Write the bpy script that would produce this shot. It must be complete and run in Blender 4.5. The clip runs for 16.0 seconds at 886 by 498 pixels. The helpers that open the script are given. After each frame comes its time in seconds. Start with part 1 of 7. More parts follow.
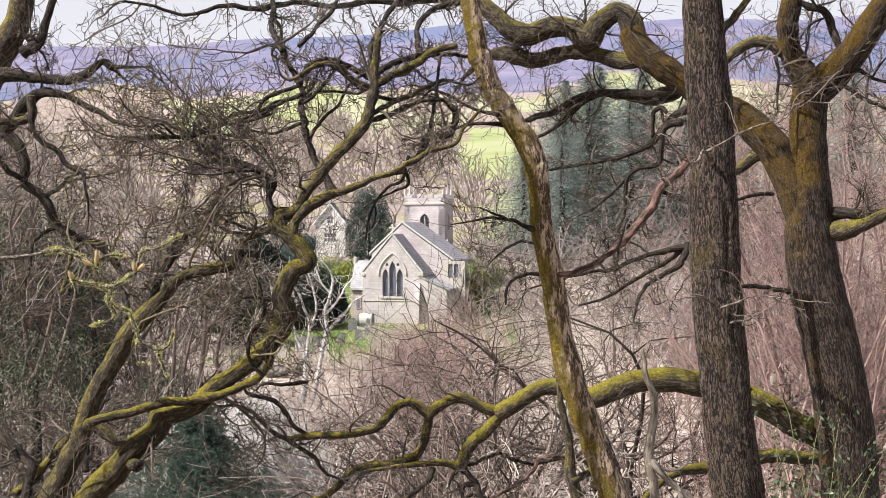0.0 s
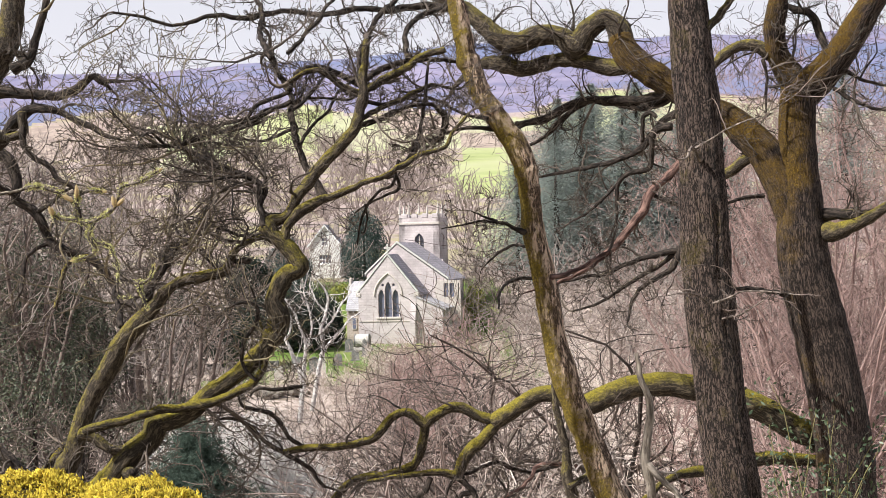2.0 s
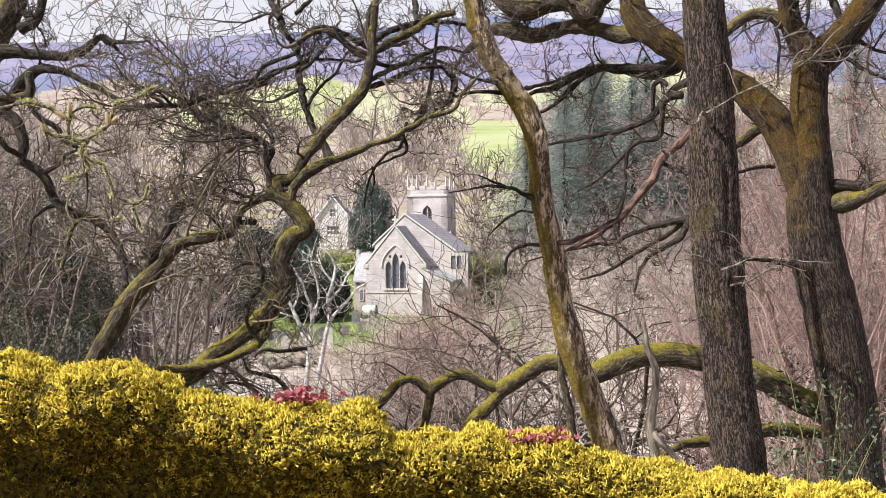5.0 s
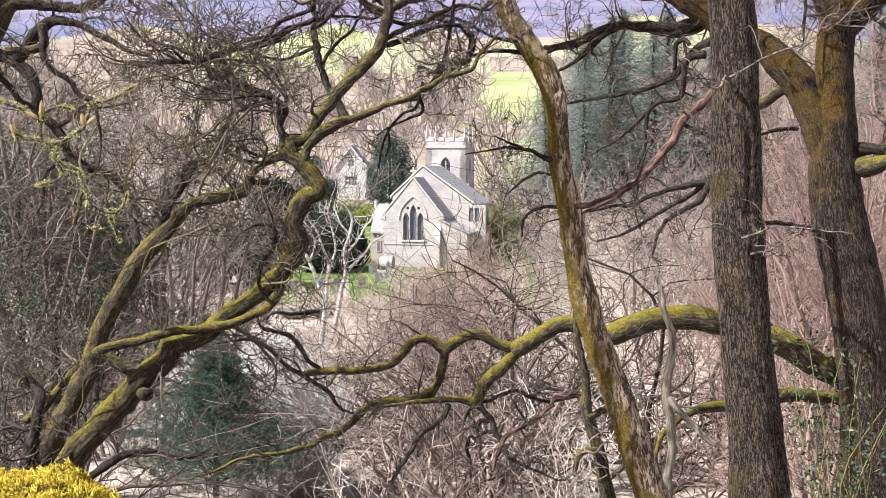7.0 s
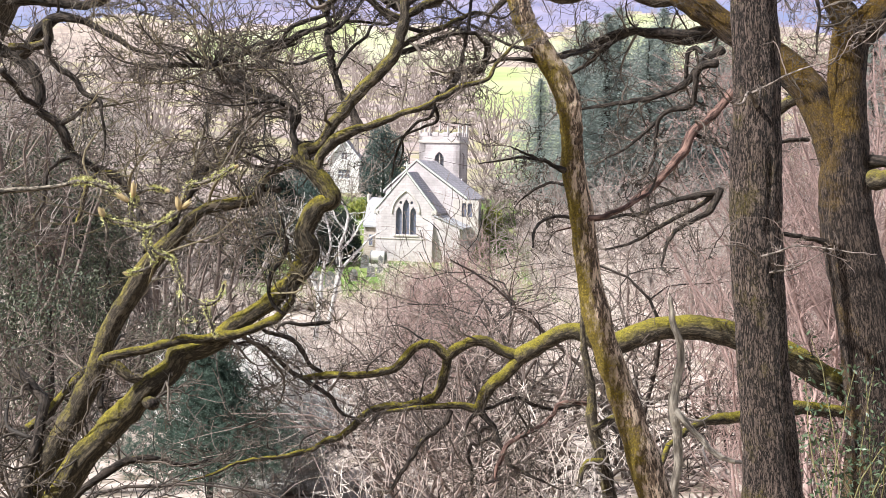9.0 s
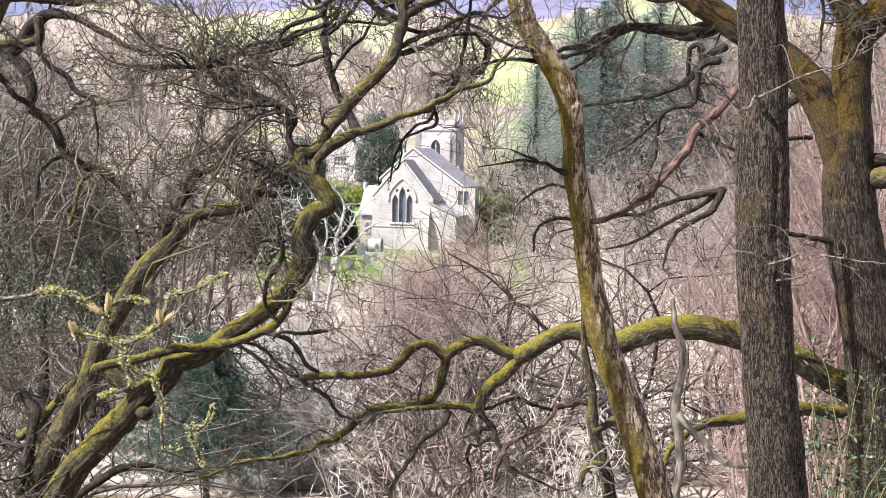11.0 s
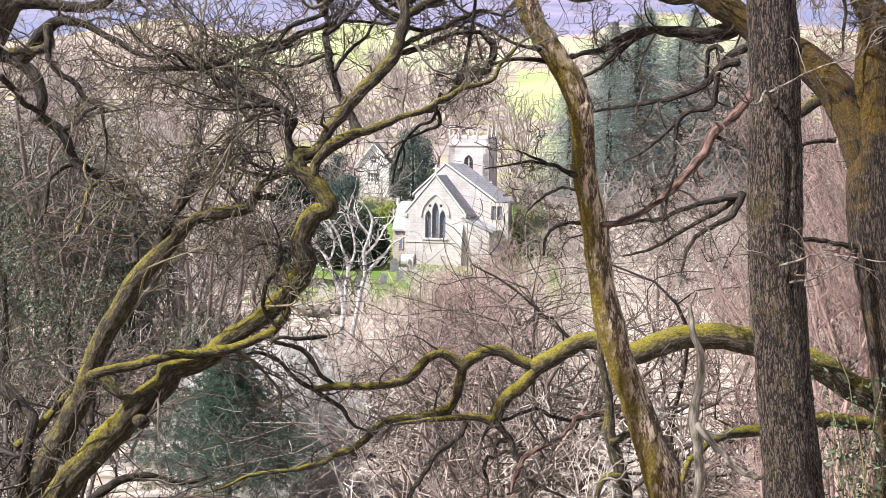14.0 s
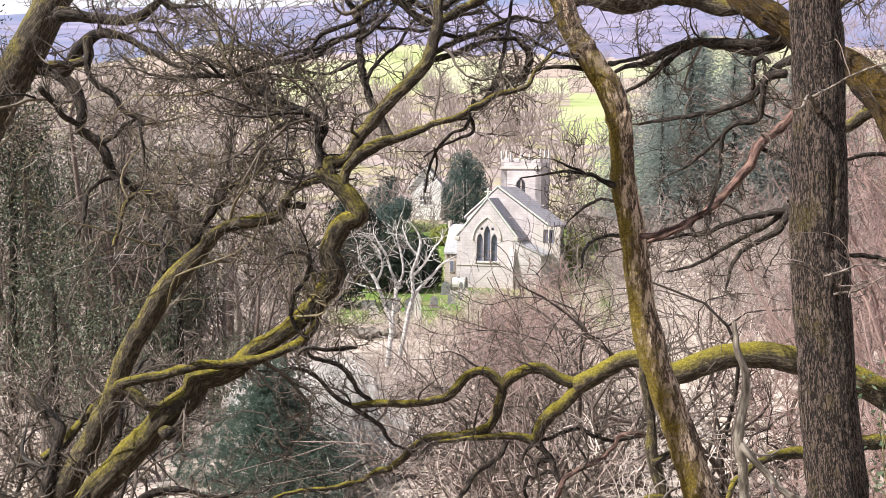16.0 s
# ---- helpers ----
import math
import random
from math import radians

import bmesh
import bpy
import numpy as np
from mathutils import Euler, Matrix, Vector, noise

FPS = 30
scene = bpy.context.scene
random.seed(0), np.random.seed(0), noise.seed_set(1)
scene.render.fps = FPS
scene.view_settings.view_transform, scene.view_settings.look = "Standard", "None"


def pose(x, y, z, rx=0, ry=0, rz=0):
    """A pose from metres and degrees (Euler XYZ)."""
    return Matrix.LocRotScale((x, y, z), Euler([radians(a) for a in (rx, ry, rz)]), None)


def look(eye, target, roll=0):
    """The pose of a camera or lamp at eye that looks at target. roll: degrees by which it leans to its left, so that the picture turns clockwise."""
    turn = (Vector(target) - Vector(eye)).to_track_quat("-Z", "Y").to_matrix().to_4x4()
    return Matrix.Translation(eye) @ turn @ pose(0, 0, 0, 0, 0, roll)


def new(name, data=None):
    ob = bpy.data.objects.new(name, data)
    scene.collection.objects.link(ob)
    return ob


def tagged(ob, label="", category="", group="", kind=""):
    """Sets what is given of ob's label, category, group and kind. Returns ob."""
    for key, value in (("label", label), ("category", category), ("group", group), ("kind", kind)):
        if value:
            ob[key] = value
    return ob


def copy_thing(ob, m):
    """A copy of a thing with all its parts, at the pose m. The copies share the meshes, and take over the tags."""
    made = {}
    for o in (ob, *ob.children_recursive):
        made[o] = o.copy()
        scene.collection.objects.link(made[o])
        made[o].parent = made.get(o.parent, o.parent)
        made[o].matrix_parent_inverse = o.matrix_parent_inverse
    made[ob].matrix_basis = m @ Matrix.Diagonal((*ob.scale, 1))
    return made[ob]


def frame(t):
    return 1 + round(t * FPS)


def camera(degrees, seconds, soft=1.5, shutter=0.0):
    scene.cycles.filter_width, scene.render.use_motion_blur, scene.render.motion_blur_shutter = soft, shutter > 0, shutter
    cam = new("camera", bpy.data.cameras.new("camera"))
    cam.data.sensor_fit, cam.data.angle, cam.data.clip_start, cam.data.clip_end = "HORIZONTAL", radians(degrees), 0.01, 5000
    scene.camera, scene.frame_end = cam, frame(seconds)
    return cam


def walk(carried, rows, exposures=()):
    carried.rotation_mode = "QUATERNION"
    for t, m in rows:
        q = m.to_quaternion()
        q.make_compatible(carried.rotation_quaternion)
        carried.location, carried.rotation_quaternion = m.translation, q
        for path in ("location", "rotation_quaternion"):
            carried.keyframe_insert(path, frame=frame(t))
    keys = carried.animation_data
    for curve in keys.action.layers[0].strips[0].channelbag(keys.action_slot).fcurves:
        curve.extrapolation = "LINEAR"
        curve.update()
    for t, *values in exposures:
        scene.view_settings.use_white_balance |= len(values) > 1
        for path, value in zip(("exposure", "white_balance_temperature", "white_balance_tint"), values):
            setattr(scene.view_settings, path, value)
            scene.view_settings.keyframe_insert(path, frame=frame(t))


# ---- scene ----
# ---- camera and walk ----
EXPO = 1.0
cam = camera(38.54, 16.0, soft=0.75)
PATH = [
    (0, (0.001, -0.005, 1.601), (4.00, 99.91, 0.23), -0.25),
    (0.5, (0.023, -0.028, 1.549), (3.53, 99.91, 0.80), -0.40),
    (1, (0.027, -0.031, 1.507), (3.68, 99.90, 1.33), -0.66),
    (1.5, (0.032, -0.039, 1.467), (4.08, 99.88, 1.66), -1.02),
    (2, (0.033, -0.035, 1.427), (4.42, 99.87, 1.69), -1.32),
    (2.5, (0.038, -0.050, 1.395), (4.46, 99.85, 1.29), -1.40),
    (3, (0.043, -0.044, 1.375), (4.18, 99.87, 0.63), -1.29),
    (3.5, (0.039, -0.010, 1.358), (3.83, 99.91, 0.17), -1.19),
    (4, (0.042, 0.004, 1.331), (3.60, 99.93, 0.20), -1.10),
    (4.2, (0.045, 0.011, 1.323), (3.61, 99.94, 0.28), -1.05),
    (6.3, (0.037, 0.158, 1.400), (3.22, 100.00, -3.17), 0.47),
    (6.5, (0.059, 0.189, 1.414), (2.75, 100.03, -3.51), 0.39),
    (7, (0.076, 0.228, 1.444), (2.39, 100.04, -4.26), 0.13),
    (7.5, (0.042, 0.273, 1.480), (2.35, 100.07, -4.48), 0.12),
    (8, (-0.032, 0.334, 1.524), (2.29, 100.15, -4.14), 0.52),
    (8.5, (-0.090, 0.368, 1.566), (2.52, 100.17, -4.11), 1.00),
    (8.7, (-0.119, 0.386, 1.576), (2.85, 100.17, -4.26), 1.11),
    (10.8, (-0.156, 0.645, 1.761), (3.11, 100.30, -5.91), 1.20),
    (11, (-0.158, 0.670, 1.762), (3.23, 100.35, -5.50), 1.10),
    (11.5, (-0.156, 0.775, 1.751), (3.20, 100.51, -4.69), 0.90),
    (12, (-0.129, 0.808, 1.746), (3.42, 100.53, -4.88), 0.85),
    (12.5, (-0.082, 0.863, 1.725), (4.09, 100.59, -4.34), 0.79),
    (13, (0.009, 0.897, 1.689), (3.09, 100.67, -4.23), 0.91),
    (13.5, (0.084, 0.925, 1.661), (1.56, 100.73, -4.41), 0.93),
    (14, (0.141, 0.960, 1.628), (0.69, 100.78, -4.39), 0.76),
    (14.5, (0.182, 1.033, 1.590), (0.91, 100.87, -4.01), 0.54),
    (15, (0.204, 1.104, 1.559), (0.92, 100.98, -3.47), 0.47),
    (15.5, (0.261, 1.164, 1.525), (-0.61, 101.06, -2.96), 0.56),
    (16, (0.322, 1.219, 1.493), (-3.35, 101.06, -2.68), 0.89),
]
walk(cam, [(t, look(eye, target, roll)) for t, eye, target, roll in PATH], exposures=[(0, EXPO - 0.24, 6300, 9), (4.2, EXPO - 0.25, 6250, 9), (7, EXPO - 0.02, 6150, 8), (11, EXPO + 0.10, 5950, 7), (14, EXPO + 0.10, 6050, 8), (16, EXPO - 0.03, 6250, 9)])

# ---- world and sun ----
world = bpy.data.worlds.new("sky")
scene.world = world
world.use_nodes = True
wn = world.node_tree.nodes
sky = wn.new("ShaderNodeTexSky")
sky.sky_type = "NISHITA"
sky.sun_disc = False
SUN_DIR = Vector((-0.64, -0.27, 0.74)).normalized()
sky.sun_elevation = math.asin(SUN_DIR.z)
sky.sun_rotation = math.atan2(SUN_DIR.x, SUN_DIR.y)
sky.air_density, sky.dust_density, sky.ozone_density = 1.0, 3.0, 1.0
haze = wn.new("ShaderNodeMix")
haze.data_type = "RGBA"
haze.inputs[7].default_value = (10.0, 9.5, 9.9, 1)
sky_at = wn.new("ShaderNodeTexCoord")
sky_sep = wn.new("ShaderNodeSeparateXYZ")
world.node_tree.links.new(sky_at.outputs["Generated"], sky_sep.inputs[0])
haze_fall = wn.new("ShaderNodeMapRange")
haze_fall.inputs[1].default_value, haze_fall.inputs[2].default_value = 0.02, 0.75
haze_fall.inputs[3].default_value, haze_fall.inputs[4].default_value = 0.95, 0.12
world.node_tree.links.new(sky_sep.outputs[2], haze_fall.inputs[0])
world.node_tree.links.new(haze_fall.outputs[0], haze.inputs[0])
world.node_tree.links.new(sky.outputs[0], haze.inputs[6])
world.node_tree.links.new(haze.outputs[2], wn["Background"].inputs[0])
wn["Background"].inputs[1].default_value = 0.061
sun_data = bpy.data.lights.new("sun", "SUN")
sun_data.energy, sun_data.angle, sun_data.color = 5.0, radians(0.6), (1.0, 0.955, 0.90)
sun = new("sun", sun_data)
sun.matrix_world = look(SUN_DIR * 60, (0, 0, 0))


# ---- materials ----
def mat_base(name, rough=0.9):
    m = bpy.data.materials.new(name)
    m.use_nodes = True
    nt = m.node_tree
    b = nt.nodes["Principled BSDF"]
    b.inputs["Roughness"].default_value = rough
    b.inputs["Specular IOR Level"].default_value = 0.3
    return m, nt, b


def node(nt, kind, **sets):
    n = nt.nodes.new(kind)
    for k, v in sets.items():
        n.inputs[k.replace("_", " ")].default_value = v
    return n


def ramp(nt, fac, stops):
    r = nt.nodes.new("ShaderNodeValToRGB")
    e = r.color_ramp.elements
    while len(e) < len(stops):
        e.new(0.5)
    for el, (p, c) in zip(e, stops):
        el.position, el.color = p, (*c, 1) if len(c) == 3 else c
    nt.links.new(fac, r.inputs[0])
    return r.outputs[0]


def mix(nt, fac, a, b):
    n = nt.nodes.new("ShaderNodeMix")
    n.data_type = "RGBA"
    for sock, v in ((n.inputs[0], fac), (n.inputs[6], a), (n.inputs[7], b)):
        if isinstance(v, bpy.types.NodeSocket):
            nt.links.new(v, sock)
        elif isinstance(v, tuple):
            sock.default_value = (*v, 1)
        else:
            sock.default_value = v
    return n.outputs[2]


def math_node(nt, op, a, b=0.0, clamp=False):
    n = nt.nodes.new("ShaderNodeMath")
    n.operation, n.use_clamp = op, clamp
    for sock, v in zip(n.inputs, (a, b)):
        if isinstance(v, bpy.types.NodeSocket):
            nt.links.new(v, sock)
        else:
            sock.default_value = v
    return n.outputs[0]


def tex_noise(nt, vec, scale, detail=4.0, rough=0.55, stretch=None):
    if stretch:
        mp = nt.nodes.new("ShaderNodeMapping")
        mp.inputs["Scale"].default_value = stretch
        nt.links.new(vec, mp.inputs[0])
        vec = mp.outputs[0]
    n = node(nt, "ShaderNodeTexNoise", Scale=scale, Detail=detail, Roughness=rough)
    nt.links.new(vec, n.inputs["Vector"])
    return n.outputs[0]


def bump(nt, b, height, strength, dist):
    n = nt.nodes.new("ShaderNodeBump")
    n.inputs["Strength"].default_value, n.inputs["Distance"].default_value = strength, dist
    nt.links.new(height, n.inputs["Height"])
    nt.links.new(n.outputs[0], b.inputs["Normal"])


def obj_coords(nt):
    return nt.nodes.new("ShaderNodeTexCoord").outputs["Object"]


MOSS_A, MOSS_B = (0.05, 0.04, 0.008), (0.255, 0.21, 0.022)


def bark_material(name, dark, light, moss=0.0, scale=26.0, stretch=0.16, lichen=None, relief=0.02, crack=0.0, top=0.22, tint=None, soft_edge=0.22, crust_scale=13.0, crust_from=0.525, rise=None, climb_by=(-0.22, 0.05), west=-0.07, crust_flow=0.6):
    m, nt, b = mat_base(name, 0.92)
    at = nt.nodes.new("ShaderNodeAttribute")
    at.attribute_name = "bark"
    v, o = at.outputs["Vector"], obj_coords(nt)
    fine = tex_noise(nt, v, scale, 6, 0.62, (1, 1, stretch))
    wide = tex_noise(nt, o, 2.1, 4, 0.6)
    mid = tex_noise(nt, o, 6.5, 6, 0.65)
    height = fine
    if crack:
        lines = []
        for k, d in ((1.0, 8.5), (2.1, 10.0)):
            n1 = tex_noise(nt, v, scale * k, 4, 0.6, (1, 1, stretch))
            off = math_node(nt, "ABSOLUTE", math_node(nt, "SUBTRACT", n1, 0.5))
            lines.append(math_node(nt, "MULTIPLY", off, d, True))
        plate = math_node(nt, "MINIMUM", lines[0], lines[1])
        height = math_node(nt, "ADD", math_node(nt, "MULTIPLY", plate, crack), math_node(nt, "MULTIPLY", fine, 1 - crack * 0.6))
    col = ramp(nt, height, [(0.30, tuple(c * 0.35 for c in dark)), (0.45, dark), (0.57, light), (0.78, tuple(min(1, c * 1.35) for c in light))])
    stain = ramp(nt, wide, [(0.35, (0.72, 0.69, 0.68)), (0.65, (1.12, 1.1, 1.06))])
    mul = nt.nodes.new("ShaderNodeMix")
    mul.data_type, mul.blend_type = "RGBA", "MULTIPLY"
    mul.inputs[0].default_value = 1.0
    nt.links.new(col, mul.inputs[6])
    nt.links.new(stain, mul.inputs[7])
    col = mul.outputs[2]
    if lichen:
        crust = tex_noise(nt, o, crust_scale, 9, 0.78, (1, 1, crust_flow))
        f = ramp(nt, math_node(nt, "ADD", math_node(nt, "MULTIPLY", crust, 0.75), math_node(nt, "MULTIPLY", fine, 0.25)), [(crust_from, (0, 0, 0)), (crust_from + 0.05, (0.9, 0.9, 0.9))])
        col = mix(nt, f, col, lichen)
    if moss > 0:
        g = nt.nodes.new("ShaderNodeNewGeometry")
        sep = nt.nodes.new("ShaderNodeSeparateXYZ")
        nt.links.new(g.outputs["Normal"], sep.inputs[0])
        up = math_node(nt, "MULTIPLY", sep.outputs[2], top)
        side = math_node(nt, "MULTIPLY", sep.outputs[0], west)
        t = math_node(nt, "ADD", math_node(nt, "ADD", up, side), math_node(nt, "MULTIPLY", wide, 0.75))
        t = math_node(nt, "ADD", t, math_node(nt, "MULTIPLY", mid, 0.4))
        tuft = tex_noise(nt, o, 45.0, 6, 0.75)
        t = math_node(nt, "ADD", t, math_node(nt, "MULTIPLY", math_node(nt, "ADD", fine, tuft), 0.3))
        if rise:
            osep = nt.nodes.new("ShaderNodeSeparateXYZ")
            nt.links.new(o, osep.inputs[0])
            climb = nt.nodes.new("ShaderNodeMapRange")
            climb.inputs[1].default_value, climb.inputs[2].default_value = rise
            climb.inputs[3].default_value, climb.inputs[4].default_value = climb_by
            nt.links.new(osep.outputs[2], climb.inputs[0])
            t = math_node(nt, "ADD", t, climb.outputs[0])
        f = ramp(nt, math_node(nt, "ADD", t, moss - 0.875), [(0.36, (0, 0, 0)), (0.36 + soft_edge, (1, 1, 1))])
        height = math_node(nt, "ADD", height, math_node(nt, "MULTIPLY", tuft, 1.2))
        low, mean, high = tint or (MOSS_A, MOSS_B, (0.50, 0.41, 0.045))
        mc = ramp(nt, tuft, [(0.32, low), (0.58, mean), (0.68, high)])
        col = mix(nt, f, col, mc)
    nt.links.new(col, b.inputs["Base Color"])
    bump(nt, b, height, 1.0, relief)
    return m


def plain_material(name, a, c, scale, rough=0.9, relief=0.01, mid=0.5, extra=None):
    m, nt, b = mat_base(name, rough)
    v = obj_coords(nt)
    n1 = tex_noise(nt, v, scale, 6, 0.65)
    n2 = tex_noise(nt, v, scale * 0.13, 3, 0.6)
    col = ramp(nt, n1, [(mid - 0.16, a), (mid + 0.16, c)])
    if extra:
        col = mix(nt, ramp(nt, n2, [(0.46, (0, 0, 0)), (0.6, (1, 1, 1))]), col, extra)
    nt.links.new(col, b.inputs["Base Color"])
    bump(nt, b, n1, 0.7, relief)
    return m


# golden moss, gathered by west on the -x side to paint it sunlit
goldbark = bark_material("oak_bark_golden_moss", (0.024, 0.016, 0.012), (0.105, 0.077, 0.062), moss=0.395, scale=26, stretch=0.13, crack=0.7, tint=((0.035, 0.018, 0.004), (0.15, 0.088, 0.011), (0.34, 0.225, 0.024)), soft_edge=0.30, rise=(4.2, 6.0), climb_by=(-0.2, 0.07), west=-0.2)
fissured = bark_material("oak_bark_fissured", (0.036, 0.026, 0.021), (0.185, 0.137, 0.115), moss=0.285, scale=30, stretch=0.2, relief=0.035, crack=0.72, tint=((0.03, 0.022, 0.005), (0.11, 0.085, 0.015), (0.26, 0.205, 0.028)))
mossbark = bark_material("oak_bark_mossy", (0.04, 0.031, 0.021), (0.14, 0.113, 0.08), moss=0.305, scale=34, stretch=0.3, crack=0.22, top=0.28, soft_edge=0.26)
mosslimb = bark_material("oak_limb_moss_topped", (0.034, 0.027, 0.017), (0.125, 0.10, 0.066), moss=0.33, scale=34, stretch=0.3, crack=0.2, top=0.36, soft_edge=0.28)
darkbark = bark_material("branch_bark_dark", (0.020, 0.015, 0.012), (0.068, 0.053, 0.043), moss=0.10, scale=34, stretch=0.3)
twigbark = bark_material("twig_bark_grey", (0.09, 0.074, 0.064), (0.27, 0.225, 0.20), moss=0.0, scale=40, stretch=0.4)
redbark = bark_material("branch_bark_reddish", (0.06, 0.034, 0.028), (0.20, 0.122, 0.10), moss=0.0, scale=24, stretch=0.2)
palebark = bark_material("dead_wood_pale", (0.20, 0.17, 0.14), (0.42, 0.37, 0.31), moss=0.02, scale=24, stretch=0.14)
lichenbark = bark_material("bark_lichen", (0.075, 0.05, 0.035), (0.25, 0.17, 0.115), moss=0.30, scale=34, stretch=0.22, lichen=(0.82, 0.62, 0.46), crack=0.35, crust_scale=15.0, crust_from=0.492, crust_flow=0.28, west=-0.26, rise=(2.2, 6.5), climb_by=(0.09, 0.14), tint=((0.045, 0.032, 0.007), (0.21, 0.148, 0.02), (0.55, 0.39, 0.055)))
whitebark = bark_material("birch_bark_white", (0.50, 0.48, 0.47), (0.76, 0.74, 0.72), moss=0.0, scale=8, stretch=1.0)


def twig_material(name, a, c):
    m, nt, b = mat_base(name, 0.75)
    g = nt.nodes.new("ShaderNodeNewGeometry")
    v = obj_coords(nt)
    n1 = tex_noise(nt, v, 1.4, 3, 0.6)
    f = math_node(nt, "ADD", math_node(nt, "MULTIPLY", g.outputs["Random Per Island"], 0.6), math_node(nt, "MULTIPLY", n1, 0.5))
    nt.links.new(ramp(nt, f, [(0.2, a), (0.85, c)]), b.inputs["Base Color"])
    return m


twig_oak = twig_material("oak_twigs", (0.012, 0.009, 0.007), (0.145, 0.114, 0.090))
twig_olive = twig_material("oak_twigs_mossy", (0.018, 0.014, 0.008), (0.21, 0.168, 0.10))
twig_mauve = twig_material("shrub_twigs_mauve", (0.03, 0.022, 0.019), (0.40, 0.31, 0.27))
twig_grey = twig_material("shrub_twigs_grey", (0.07, 0.058, 0.05), (0.44, 0.375, 0.335))
twig_pink = twig_material("shrub_twigs_pinkish", (0.20, 0.16, 0.14), (0.72, 0.61, 0.54))
twig_red = twig_material("shrub_twigs_reddish", (0.075, 0.048, 0.043), (0.43, 0.295, 0.262))
twig_pale = twig_material("shrub_twigs_pale", (0.50, 0.47, 0.44), (0.80, 0.77, 0.74))
twig_far = twig_material("far_wood_twigs", (0.165, 0.128, 0.115), (0.325, 0.262, 0.24))
twig_round = twig_material("wood_twigs_grey_pink", (0.105, 0.08, 0.07), (0.36, 0.288, 0.26))
twig_straw = twig_material("shrub_twigs_straw_pink", (0.24, 0.195, 0.17), (0.88, 0.77, 0.69))
twig_dark = twig_material("shrub_twigs_dark_brown", (0.012, 0.009, 0.007), (0.13, 0.098, 0.08))
twig_brown = twig_material("wood_twigs_brown", (0.012, 0.009, 0.007), (0.23, 0.175, 0.148))


def leaf_material(name, a, c, rough=0.6, thin=0.0):
    m, nt, b = mat_base(name, rough)
    g = nt.nodes.new("ShaderNodeNewGeometry")
    n1 = tex_noise(nt, obj_coords(nt), 0.9, 3, 0.6)
    f = math_node(nt, "ADD", math_node(nt, "MULTIPLY", g.outputs["Random Per Island"], 0.7), math_node(nt, "MULTIPLY", n1, 0.35))
    col = ramp(nt, f, [(0.15, a), (0.95, c)])
    nt.links.new(col, b.inputs["Base Color"])
    if thin:
        lit, blend = nt.nodes.new("ShaderNodeBsdfTranslucent"), nt.nodes.new("ShaderNodeMixShader")
        nt.links.new(col, lit.inputs[0])
        blend.inputs[0].default_value = thin
        nt.links.new(b.outputs[0], blend.inputs[1])
        nt.links.new(lit.outputs[0], blend.inputs[2])
        nt.links.new(blend.outputs[0], nt.nodes["Material Output"].inputs[0])
    return m


yew_leaf = leaf_material("yew_foliage", (0.012, 0.018, 0.013), (0.045, 0.058, 0.042), 0.9)
# spruce green lightened and flattened, so the haze sits in the leaf colour
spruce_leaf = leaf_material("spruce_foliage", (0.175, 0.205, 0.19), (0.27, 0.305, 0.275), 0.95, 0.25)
ivy_leaf = leaf_material("ivy_foliage", (0.015, 0.022, 0.013), (0.12, 0.135, 0.08))
# evergreens beyond the church: bluish, low-contrast green with haze painted in
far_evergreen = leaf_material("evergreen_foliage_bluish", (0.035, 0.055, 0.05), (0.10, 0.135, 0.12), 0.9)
pine_leaf = leaf_material("pine_foliage", (0.045, 0.068, 0.054), (0.12, 0.165, 0.128), 0.9, 0.3)
bush_leaf = leaf_material("bush_foliage_yellowgreen", (0.10, 0.12, 0.02), (0.30, 0.30, 0.06))
holly_leaf = leaf_material("holly_foliage", (0.02, 0.035, 0.018), (0.10, 0.13, 0.065), 0.4)
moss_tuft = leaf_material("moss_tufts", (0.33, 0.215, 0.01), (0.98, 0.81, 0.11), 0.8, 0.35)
# older moss, its colour also darkened to paint the wall front's shade
moss_brown_shade = leaf_material("moss_tufts_old", (0.02, 0.013, 0.002), (0.34, 0.235, 0.015), 0.8, 0.2)
pink_leaf = leaf_material("stonecrop_pink", (0.28, 0.05, 0.07), (0.50, 0.20, 0.22), 0.7)
bud_skin = leaf_material("bud_scales", (0.58, 0.17, 0.15), (0.62, 0.55, 0.28), 0.5, 0.3)
lichen_tuft = leaf_material("leafy_lichen", (0.34, 0.32, 0.10), (0.70, 0.68, 0.30), 0.8)

bud_stem = bark_material("bud_stem_bark", (0.06, 0.05, 0.04), (0.24, 0.205, 0.165), moss=0.1, scale=260, stretch=0.5, relief=0.001)
green_stem = plain_material("green_stem", (0.13, 0.12, 0.05), (0.25, 0.22, 0.10), 20.0, relief=0.002)
leaf_litter = plain_material("oak_leaf_litter", (0.10, 0.068, 0.045), (0.27, 0.19, 0.13), 9.0, relief=0.05, extra=(0.12, 0.12, 0.04))
litter = plain_material("ground_leaf_litter", (0.33, 0.265, 0.225), (0.60, 0.505, 0.44), 5.0, relief=0.06, extra=(0.19, 0.15, 0.11))
grass = plain_material("churchyard_grass", (0.05, 0.09, 0.015), (0.14, 0.21, 0.035), 1.6, relief=0.03, extra=(0.20, 0.22, 0.07))
field_green = plain_material("field_grass_green", (0.25, 0.29, 0.11), (0.34, 0.37, 0.16), 0.09, relief=0.2, extra=(0.36, 0.36, 0.21))
field_yellow = plain_material("field_grass_yellow", (0.31, 0.31, 0.19), (0.42, 0.40, 0.27), 0.09, relief=0.2, extra=(0.33, 0.36, 0.19))
